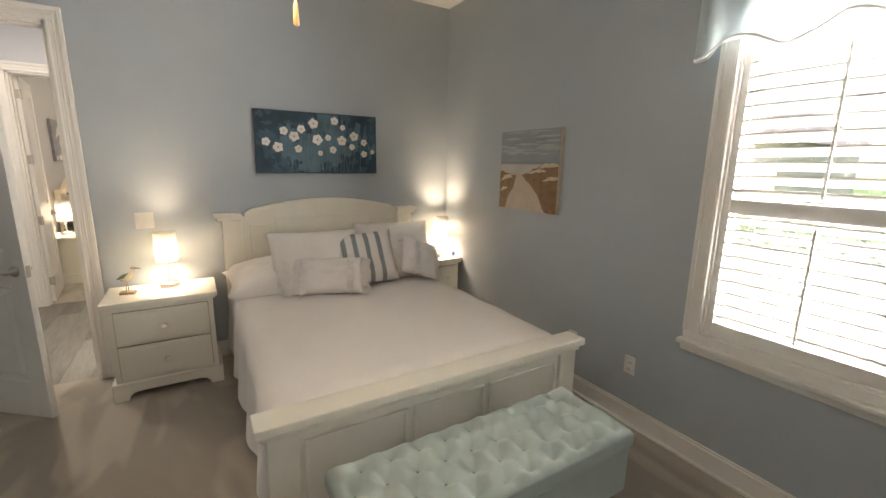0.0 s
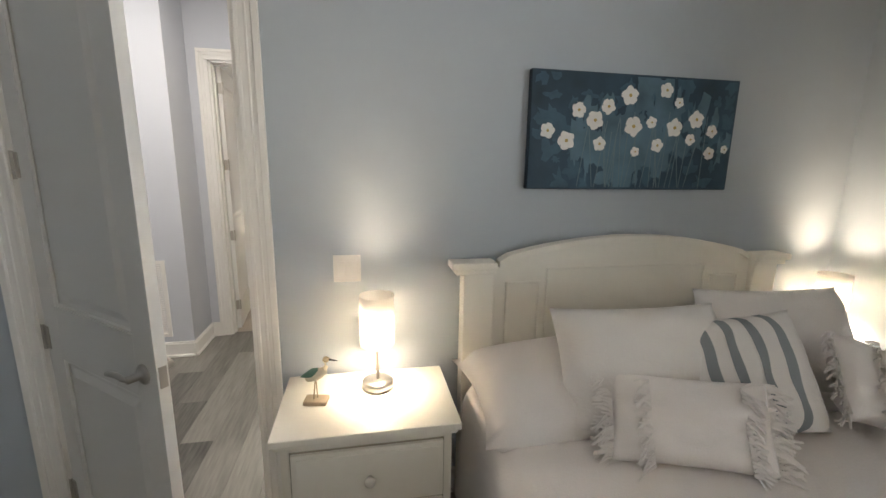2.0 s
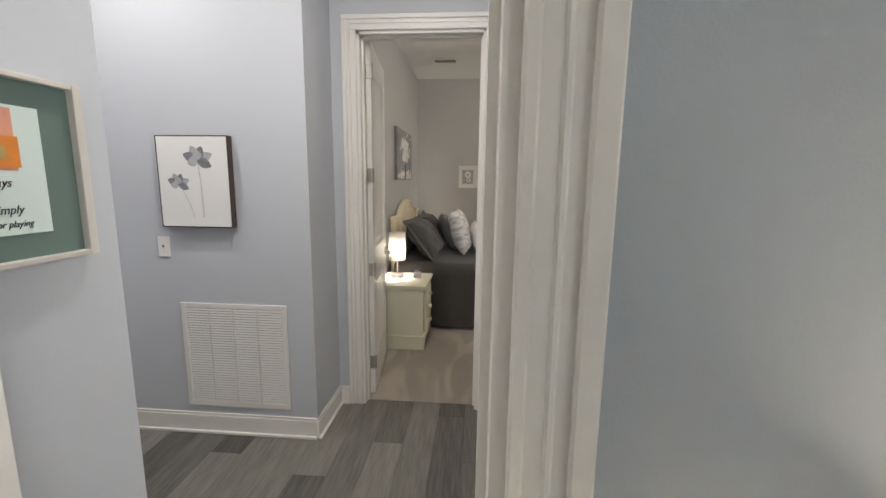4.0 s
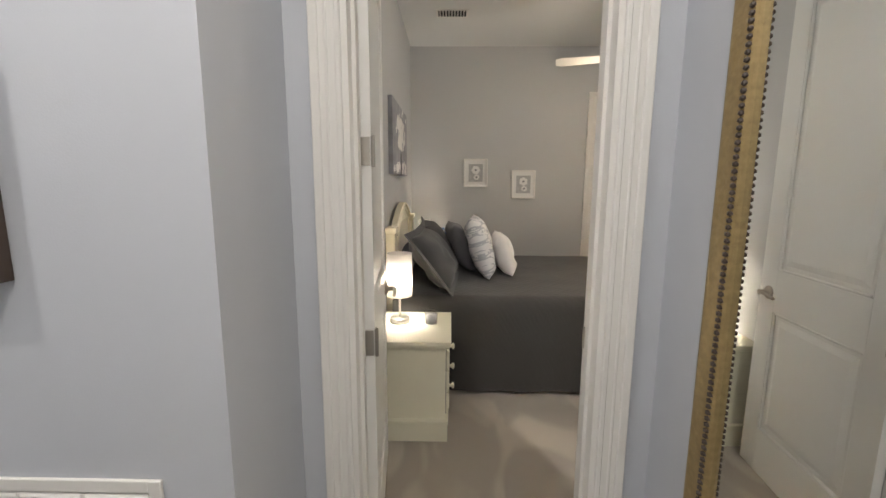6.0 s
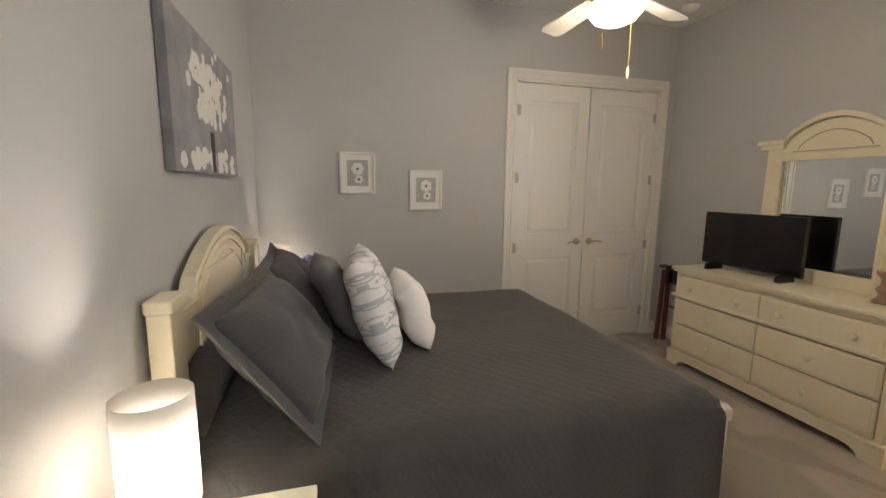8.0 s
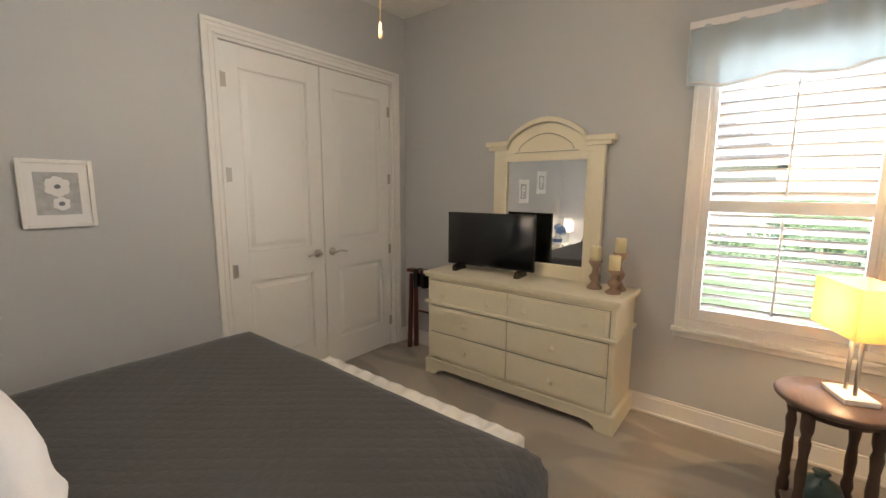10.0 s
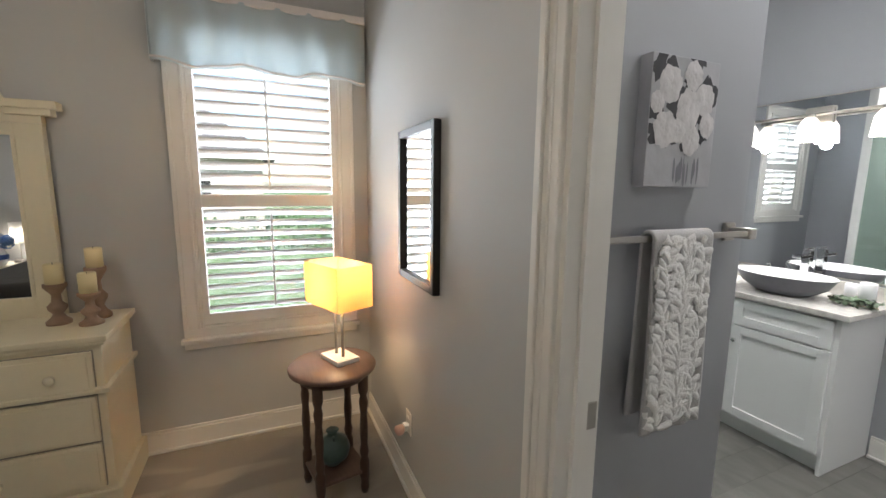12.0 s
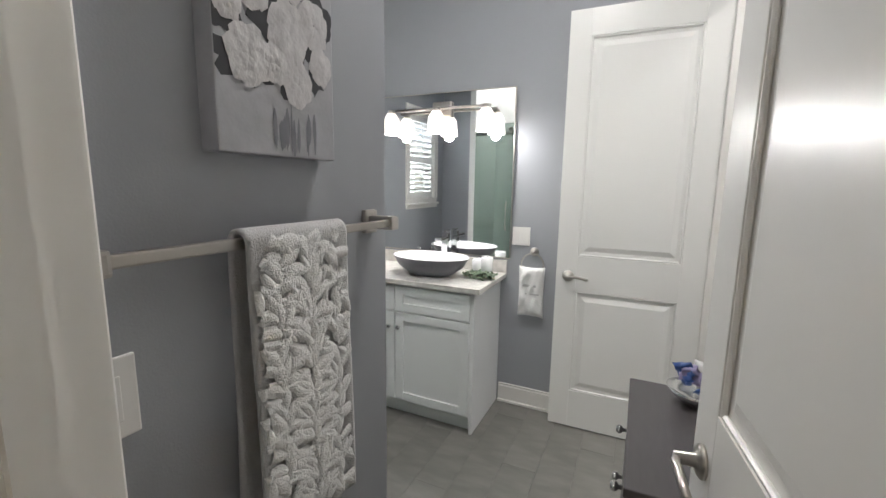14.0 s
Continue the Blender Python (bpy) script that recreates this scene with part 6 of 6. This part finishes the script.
part("base", turned((0.0, 0.0), (0.068, 0.0), (0.066, -0.02), (0.0, -0.0201)), FAN_WHITE, sd)
part("cover", turned((0.058, -0.0195), (0.05, -0.038), (0.0, -0.042)), FAN_WHITE, sd)

# ---- bathroom ----
# assumed ceiling light, none in view, added to lift the towel wall
can_light(pose(1.0, 5.2, H), 10, COOL)
tb = thing("towel_bar", pose(1.289, 5.93, 1.375, 0, 0, -90), "brushed nickel towel bar on the grey wall", "towel bar")
for s in (-1, 1):
    part("bracket", boxes((s * 0.315 - 0.026, -0.014, -0.03, s * 0.315 + 0.026, 0, 0.03), (s * 0.315 - 0.017, -0.085, -0.018, s * 0.315 + 0.017, -0.014, 0.016), bev=0.006), NICKEL, tb)
part("bar", boxes((-0.305, -0.078, -0.009, 0.305, -0.064, 0.009), bev=0.003), NICKEL, tb)

tw = thing("bath_towel", pose(1.218, 5.935, 1.375, 0, 0, -90), "white towel with a raised grey leaf pattern, folded over the bar", "towel")


def towel_sheet(w, front, back, thick, n=40, nz=70):
    """Cloth folded over a bar at the origin, hanging front and back."""
    bm = bmesh.new()
    path = []
    for i in range(nz + 1):
        path.append((-thick, -front + front * i / nz))
    for i in range(1, 8):
        a = math.pi * i / 8
        path.append((-thick * math.cos(a), thick * math.sin(a)))
    for i in range(26):
        path.append((thick, -back * i / 25))
    rows = []
    for k, (y, z) in enumerate(path):
        rows.append([bm.verts.new((w * (u / n - 0.5) * (1 + 0.03 * max(0, -z)), y - 0.012 * max(0, -z) * (1 if y < 0 else -1.6) + 0.004 * math.sin(u * 0.5 + z * 6) * min(1, -z * 4 if z < 0 else 0), z)) for u in range(n + 1)])
    for a, b in zip(rows, rows[1:]):
        for u in range(n):
            bm.faces.new((a[u], a[u + 1], b[u + 1], b[u])).smooth = True
    return bm


part("cloth", towel_sheet(0.235, 0.565, 0.53, 0.024), TOWEL_GREY, tw).modifiers.new("thickness", "SOLIDIFY").thickness = 0.008
relief = bmesh.new()


def frond(x, z, a, ln, wd):
    x, z, a = x + rg.uniform(-0.007, 0.007), z + rg.uniform(-0.010, 0.010), a + rg.uniform(-0.5, 0.5)
    ln, wd = ln * rg.uniform(0.8, 1.2), wd * rg.uniform(0.85, 1.15)
    n = 6
    rows = []
    for i in range(n + 1):
        u = i / n
        ww = wd * 1.35 * math.sin(math.pi * (0.12 + 0.83 * u)) ** 0.7
        bend = 0.35 * ln * u * u
        c = Vector((x + ln * u * math.cos(a) - bend * math.sin(a), z + ln * u * math.sin(a) + bend * math.cos(a) * 0.4))
        p = Vector((-math.sin(a), math.cos(a))) * ww
        if abs(c.x) > 0.112 or c.y > 0.004 or c.y < -0.556:
            break
        base = -0.0268 - 0.012 * max(0, -c.y)
        rows.append([relief.verts.new((c.x + p.x, base, c.y + p.y)), relief.verts.new((c.x + p.x * 0.5, base - 0.0042, c.y + p.y * 0.5)),
                     relief.verts.new((c.x - p.x * 0.5, base - 0.0042, c.y - p.y * 0.5)), relief.verts.new((c.x - p.x, base, c.y - p.y))])
    for q, r in zip(rows, rows[1:]):
        for k in range(3):
            relief.faces.new((q[k], q[k + 1], r[k + 1], r[k])).smooth = True


for row in range(13):
    zc = -0.012 - row * 0.049
    for s in (-1, 1):
        for k in range(4):
            frond(s * 0.006, zc + 0.014 * k - 0.03, math.pi / 2 - s * radians(24 + 22 * k), 0.060, 0.0105)
        for k in range(4):
            frond(s * 0.070, zc - 0.020 + 0.012 * k, math.pi / 2 + s * radians(-80 + 42 * k), 0.052, 0.0105)
        frond(s * 0.05, zc + 0.005, math.pi / 2 + s * radians(150), 0.04, 0.008)
        frond(s * 0.112, zc, math.pi / 2 + s * radians(20), 0.045, 0.008)
    frond(0, zc - 0.032, math.pi / 2, 0.05, 0.007)
part("leaf_relief", relief, TOWEL, tw)

fc = thing("painting", pose(1.289, 5.917, 1.692, 0, 0, -90) @ Matrix.Diagonal((0.88, 1, 1, 1)), "grey and white canvas of a bouquet of pale blooms", "painting")
part("canvas", boxes((-0.152, -0.04, -0.176, 0.152, 0, 0.176), bev=0.003), CANVAS_PALE, fc)
bm = bmesh.new()
rg = random.Random(8)
for i in range(26):
    blob(bm, rg.gauss(0, 0.09), rg.gauss(0.03, 0.08), rg.uniform(0.02, 0.045), rg.uniform(0.02, 0.04), -0.0403 - 0.00001 * i, i, jag=1.0, lift=0)
tagged(part("dark_strokes", clipped(bm, -0.15, 0.15, -0.174, 0.174), PAINT_DARK, fc), kind="stuff")
bm = bmesh.new()
for i, (x, z, r) in enumerate(((0.02, 0.04, 0.055), (-0.07, 0.10, 0.05), (0.09, 0.07, 0.045), (-0.08, -0.02, 0.05), (0.04, -0.045, 0.042), (0.03, 0.13, 0.04), (0.11, 0.0, 0.035), (-0.02, -0.02, 0.035), (-0.12, 0.05, 0.03))):
    for k in range(3):
        blossom(bm, x, z, r * (1 - 0.25 * k), -0.0412 - 0.0008 * k, 7 - k, i + k, 0.0018)
tagged(part("blooms", clipped(bm, -0.15, 0.15, -0.174, 0.174), PETAL_GREY, fc), kind="stuff")
bm = bmesh.new()
for i in range(12):
    blob(bm, rg.gauss(0.02, 0.03), -0.135 + rg.uniform(-0.01, 0.012), rg.uniform(0.003, 0.008), rg.uniform(0.025, 0.045), -0.0405 - 0.00002 * i, i, 10, 0, 0.5)
bm = clipped(bm, -0.15, 0.15, -0.174, 0.174)
tagged(part("stems", bm, INK, fc), kind="stuff")
plate("light_switch", pose(1.288, 6.215, 1.175, 0, 0, -90), "white single rocker switch plate under the towel bar", 0.078, 0.118, (0,))

vn = thing("vanity_cabinet", pose(2.22, 4.38, 0), "white shaker vanity cabinet with crystal knobs", "cabinet")
# cabinet front faces +y
part("body", boxes((-0.74, -0.49, 0.10, 0.76, -0.02, 0.868), bev=0.002), VANITY, vn)
part("toe_kick", boxes((-0.72, -0.49, 0.0, 0.76, -0.07, 0.10)), VANITY, vn)
part("side_panel", boxes((-0.758, -0.50, 0.0, -0.74, -0.018, 0.868), bev=0.002), VANITY, vn)


def shaker(name, x0, x1, z0, z1, kx=None, kz=None):
    p = part(name, boxes((x0 + 0.002, -0.019, z0 + 0.002, x1 - 0.002, -0.012, z1 - 0.002)), VANITY, vn)
    for a, b in ((x0, x0 + 0.055), (x1 - 0.055, x1)):
        part("stile", boxes((a, -0.0185, z0, b, 0.0, z1), bev=0.0015), VANITY, p)
    for a, b in ((z1 - 0.05, z1), (z0, z0 + 0.05)):
        part("rail", boxes((x0 + 0.055, -0.0185, a, x1 - 0.055, -0.0006, b), bev=0.0015), VANITY, p)
    if kx is not None:
        part("knob", turned((0.005, 0.0), (0.005, 0.012), (0.013, 0.016), (0.015, 0.024), (0.009, 0.032), (0.0, 0.033), seg=8, m=pose(kx, 0, kz, -90)), CHROME, p, "faceted crystal knob")


for k, (x0, x1) in enumerate(((-0.735, -0.245), (-0.24, 0.25), (0.255, 0.745))):
    shaker("drawer_front", x0, x1, 0.70, 0.855)
    shaker("door", x0, x1, 0.12, 0.69, (x1 - 0.03 if k == 0 else x0 + 0.03), 0.60)
ct = thing("countertop", pose(2.22, 4.38, 0.87), "pale granite countertop with backsplash", "countertop")
part("slab", boxes((-0.80, -0.498, 0.0, 0.80, 0.022, 0.032), bev=0.005), MARBLE, ct)
part("backsplash", boxes((-0.80, -0.498, 0.0325, 0.80, -0.478, 0.115), bev=0.003), MARBLE, ct)
sk = thing("vessel_sink", pose(1.84, 4.17, 0.902), "oval vessel sink, grey outside and white inside", "sink")
S = Matrix.Diagonal((0.9, 0.62, 0.92, 1))
part("outer", turned((0.0, 0.0), (0.13, 0.0), (0.16, 0.01), (0.24, 0.06), (0.285, 0.13), seg=48, m=S), BASIN_GREY, sk)
part("inner", turned((0.285, 0.13), (0.280, 0.133), (0.272, 0.128), (0.22, 0.06), (0.12, 0.022), (0.0, 0.018), seg=48, m=S), PORCELAIN, sk)
fa = thing("faucet", pose(1.83, 3.97, 0.902), "tall chrome waterfall faucet", "faucet")
part("body", boxes((-0.022, -0.022, 0, 0.022, 0.022, 0.25), bev=0.005), CHROME, fa)
part("spout", boxes((-0.024, -0.01, 0.205, 0.024, 0.12, 0.225), bev=0.004), CHROME, fa)
part("lever", boxes((-0.008, -0.05, 0.253, 0.008, 0.03, 0.265), bev=0.003), CHROME, fa)
sb = thing("soap_bottle", pose(2.02, 3.98, 0.902), "clear glass soap bottle with a pump", "bottle")
part("bottle", turned((0.0, 0), (0.03, 0), (0.032, 0.08), (0.015, 0.10), (0.0, 0.10)), clear("soap_glass"), sb)
part("pump", tube([(0, 0, 0.10), (0, 0, 0.135), (0, 0.035, 0.135)], 0.005, 8), CHROME, sb)
for x, y, hh in ((1.51, 4.03, 0.115), (1.60, 3.96, 0.085)):
    cn = thing("pillar_candle", pose(x, y, 0.902), "white pillar candle on the granite counter", "candle", "white candles")
    part("wax", turned((0.0, 0), (0.036, 0), (0.037, hh), (0.032, hh + 0.003), (0.0, hh - 0.004)), PORCELAIN, cn)
    part("wick", turned((0.0015, hh - 0.005), (0.001, hh + 0.01), (0, hh + 0.01), seg=6), INK_BLACK, cn)
gr = thing("greenery_sprig", pose(1.52, 4.13, 0.902), "sage green leafy garland round the candle", "plant")
bm = bmesh.new()
for i in range(170):
    a, r = rg.uniform(0, 6.28), rg.uniform(0.01, 0.10)
    c = Vector((r * 1.2 * math.cos(a), r * 0.75 * math.sin(a), rg.uniform(0.005, 0.04)))
    t = Euler((rg.uniform(-0.7, 0.7), rg.uniform(-0.7, 0.7), rg.uniform(0, 6.28))).to_matrix()
    bm.faces.new([bm.verts.new(c + t @ Vector(p)) for p in ((-0.016, 0, 0), (-0.004, -0.009, 0.002), (0.012, -0.005, 0), (0.017, 0, -0.002), (0.012, 0.005, 0), (-0.004, 0.009, 0.002))])
part("leaves", bm, LEAF, gr)
part("twig", tube([(-0.1, 0, 0.01), (-0.03, 0.03, 0.012), (0.05, -0.02, 0.012), (0.1, 0.01, 0.01)], 0.003, 6), BIRD_WOOD, gr)

bmir = thing("bathroom_mirror", pose(2.18, 3.882, 1.535, 0, 0, 180), "wide frameless mirror with a thin metal edge above the vanity", "mirror")
part("edge", frame_rect(1.56, 1.08, 0.008, 0.012), NICKEL, bmir)
part("glass", boxes((-0.774, -0.009, -0.534, 0.774, -0.002, 0.534)), MIRROR, bmir)
vl = thing("vanity_light", pose(1.90, 3.893, 1.96, 0, 0, 180), "three-light vanity fixture with clear glass bell shades, lit", "wall lamp")
part("back_plate", boxes((-0.07, -0.022, -0.05, 0.07, 0, 0.05), bev=0.008), NICKEL, vl)
part("bar", tube([(-0.36, -0.06, 0.0), (0.36, -0.06, 0.0)], 0.009, 10), NICKEL, vl)
part("arm", tube([(0, -0.02, 0.0), (0, -0.06, 0.0)], 0.009, 8), NICKEL, vl)
for x in (-0.34, 0.0, 0.34):
    sc = part("socket", turned((0.0, 0.0), (0.022, 0.0), (0.024, -0.035), (0.0, -0.036), seg=16, m=pose(x, -0.10, 0.0)), NICKEL, vl)
    part("glass_shade", turned((0.028, -0.02), (0.05, -0.06), (0.06, -0.16), (0.058, -0.16), (0.048, -0.06), (0.026, -0.02), seg=24, m=pose(x, -0.10, 0.0)), FROST, sc)
    part("bulb", turned((0.0, -0.035), (0.014, -0.04), (0.026, -0.08), (0.02, -0.11), (0.0, -0.115), seg=16, m=pose(x, -0.10, 0.0)), BULB_COOL, sc)
    lamp("vanity_bulb", "POINT", (1.90 - x, 3.893 + 0.10, 1.96 - 0.165), 6, COOL, 0.03)

plate("light_switch", pose(1.335, 3.882, 1.15, 0, 0, 180), "white rocker switch plate beside the mirror", 0.115, 0.118, (-0.023, 0.023))
rgm = thing("towel_ring", pose(1.245, 3.882, 1.055, 0, 0, 180), "brushed nickel towel ring", "towel ring")
part("post", turned((0.0, 0), (0.028, 0), (0.026, 0.01), (0.012, 0.014), (0.012, 0.05), (0.0, 0.051), m=pose(0, 0, 0, 90)), NICKEL, rgm)
part("ring", tube([(0.07 * math.sin(a * 0.2618), -0.045, -0.075 + 0.07 * math.cos(a * 0.2618)) for a in range(25)], 0.005, 8), NICKEL, rgm)
ht = thing("hand_towel", pose(1.245, 3.928, 0.94, 0, 0, 180), "white patterned hand towel hanging from the ring", "towel")
part("cloth", cushion(0.165, 0.33, 0.055, 0.5, 3), TOWEL, ht, at=pose(0, 0, -0.30))
part("woven_band", boxes((-0.055, -0.027, -0.10, 0.055, -0.024, -0.085), (-0.055, -0.027, -0.15, 0.055, -0.024, -0.14), bev=0.001), TOWEL_GREY, ht)

cs = thing("console_chest", pose(0.63, 5.25, 0, 0, 0, 90), "narrow espresso wood chest with crystal knobs", "chest")
part("top", boxes((-0.31, -0.015, 0.775, 0.30, 0.30, 0.80), bev=0.004), CONSOLE, cs)
part("body", boxes((-0.295, 0.004, 0.08, 0.285, 0.30, 0.7745), bev=0.003), CONSOLE, cs)
for sx in (-0.27, 0.26):
    for sy in (0.03, 0.27):
        part("leg", boxes((sx - 0.02, sy - 0.02, 0, sx + 0.02, sy + 0.02, 0.08)), CONSOLE, cs)
for k in range(4):
    dw = part("drawer", boxes((-0.285, -0.012, 0.095 + k * 0.17, 0.275, 0.0036, 0.255 + k * 0.17), bev=0.003), CONSOLE, cs)
    for x in (-0.15, 0.14):
        part("knob", turned((0.006, 0.0), (0.006, 0.012), (0.012, 0.016), (0.015, 0.024), (0.009, 0.032), (0.0, 0.033), seg=8, m=pose(x, -0.012, 0.175 + k * 0.17, 90)), CHROME, dw, "faceted crystal knob")
bw = thing("bowl", pose(0.455, 5.045, 0.80), "silver bowl full of small wrapped toiletries", "bowl")
part("dish", turned((0.0, 0.0), (0.035, 0.0), (0.06, 0.02), (0.085, 0.05), (0.082, 0.05), (0.056, 0.024), (0.0, 0.008)), CHROME, bw)
for i in range(9):
    pk = cushion(0.07, 0.05, 0.018, 0.5, i, 8)
    part("packet", pk, (BLUE, PAPER, mat("lilac_foil", (0.45, 0.40, 0.60), 0.3))[i % 3], bw, at=pose(rg.uniform(-0.04, 0.04), rg.uniform(-0.04, 0.04), 0.04 + 0.006 * i, rg.uniform(-50, 50), rg.uniform(-40, 40), rg.uniform(0, 360)))

# unseen ceiling light, added to brighten the shower tile in the mirror
can_light(pose(1.86, 5.9, H), 6, COOL)
sg = thing("shower_door", pose(1.41, 5.56, 0), "sliding clear glass shower door on a dark metal rail", "shower door")
part("rail", boxes((0.0, -0.012, 1.98, 0.89, 0.012, 2.02), bev=0.004), NICKEL, sg)
g1 = part("glass_panel", boxes((0.0, -0.005, 0.06, 0.46, 0.003, 2.10)), SHOWER_GLASS, sg)
g2 = part("glass_panel", boxes((0.42, -0.028, 0.06, 0.885, -0.020, 2.10)), SHOWER_GLASS, sg)
for x in (0.5, 0.8):
    part("roller", turned((0.0, -0.008), (0.03, -0.008), (0.03, 0.008), (0.0, 0.008), m=pose(x, -0.018, 2.03, 90)), NICKEL, sg)
part("pull", tube([(0.52, -0.03, 1.0), (0.52, -0.06, 1.02), (0.52, -0.06, 1.28), (0.52, -0.03, 1.30)], 0.009, 8), NICKEL, sg)
part("curb", boxes((0.0, -0.05, 0.0, 0.89, 0.05, 0.058), bev=0.006), TILE, sg)

# ---- floor boards ----


def boards(parent, x0, x1, y0, y1, w, l, along, material):
    rg2 = random.Random(3)
    me = {}
    i = 0
    a, a_end, b0, b1 = (x0, x1, y0, y1) if along == "y" else (y0, y1, x0, x1)
    while a < a_end - 0.01:
        ww = min(w, a_end - a)
        b = b0 - l * ((i * 0.37) % 1)
        while b < b1:
            s, e = max(b, b0), min(b + l, b1)
            if e - s > 0.02:
                key = (round(ww, 3), round(e - s, 3))
                if key not in me:
                    g = 0.0005
                    if along == "y":
                        me[key] = mesh_of("plank", boxes((g, g, -0.006, ww - g, e - s - g, 0.0), bev=0.001), material)
                    else:
                        me[key] = mesh_of("plank", boxes((g, g, -0.006, e - s - g, ww - g, 0.0), bev=0.001), material)
                part("plank", me[key], material, parent, at=pose(a, s, 0) if along == "y" else pose(s, a, 0))
            b += l
        a += ww
        i += 1


boards(floor_hall, -3.2, 0.285, 3.80, 6.049, 0.18, 1.22, "y", PLANK)
boards(floor_bath, 0.32, 3.03, 3.88, 6.379, 0.18, 1.22, "y", PLANK_BATH)
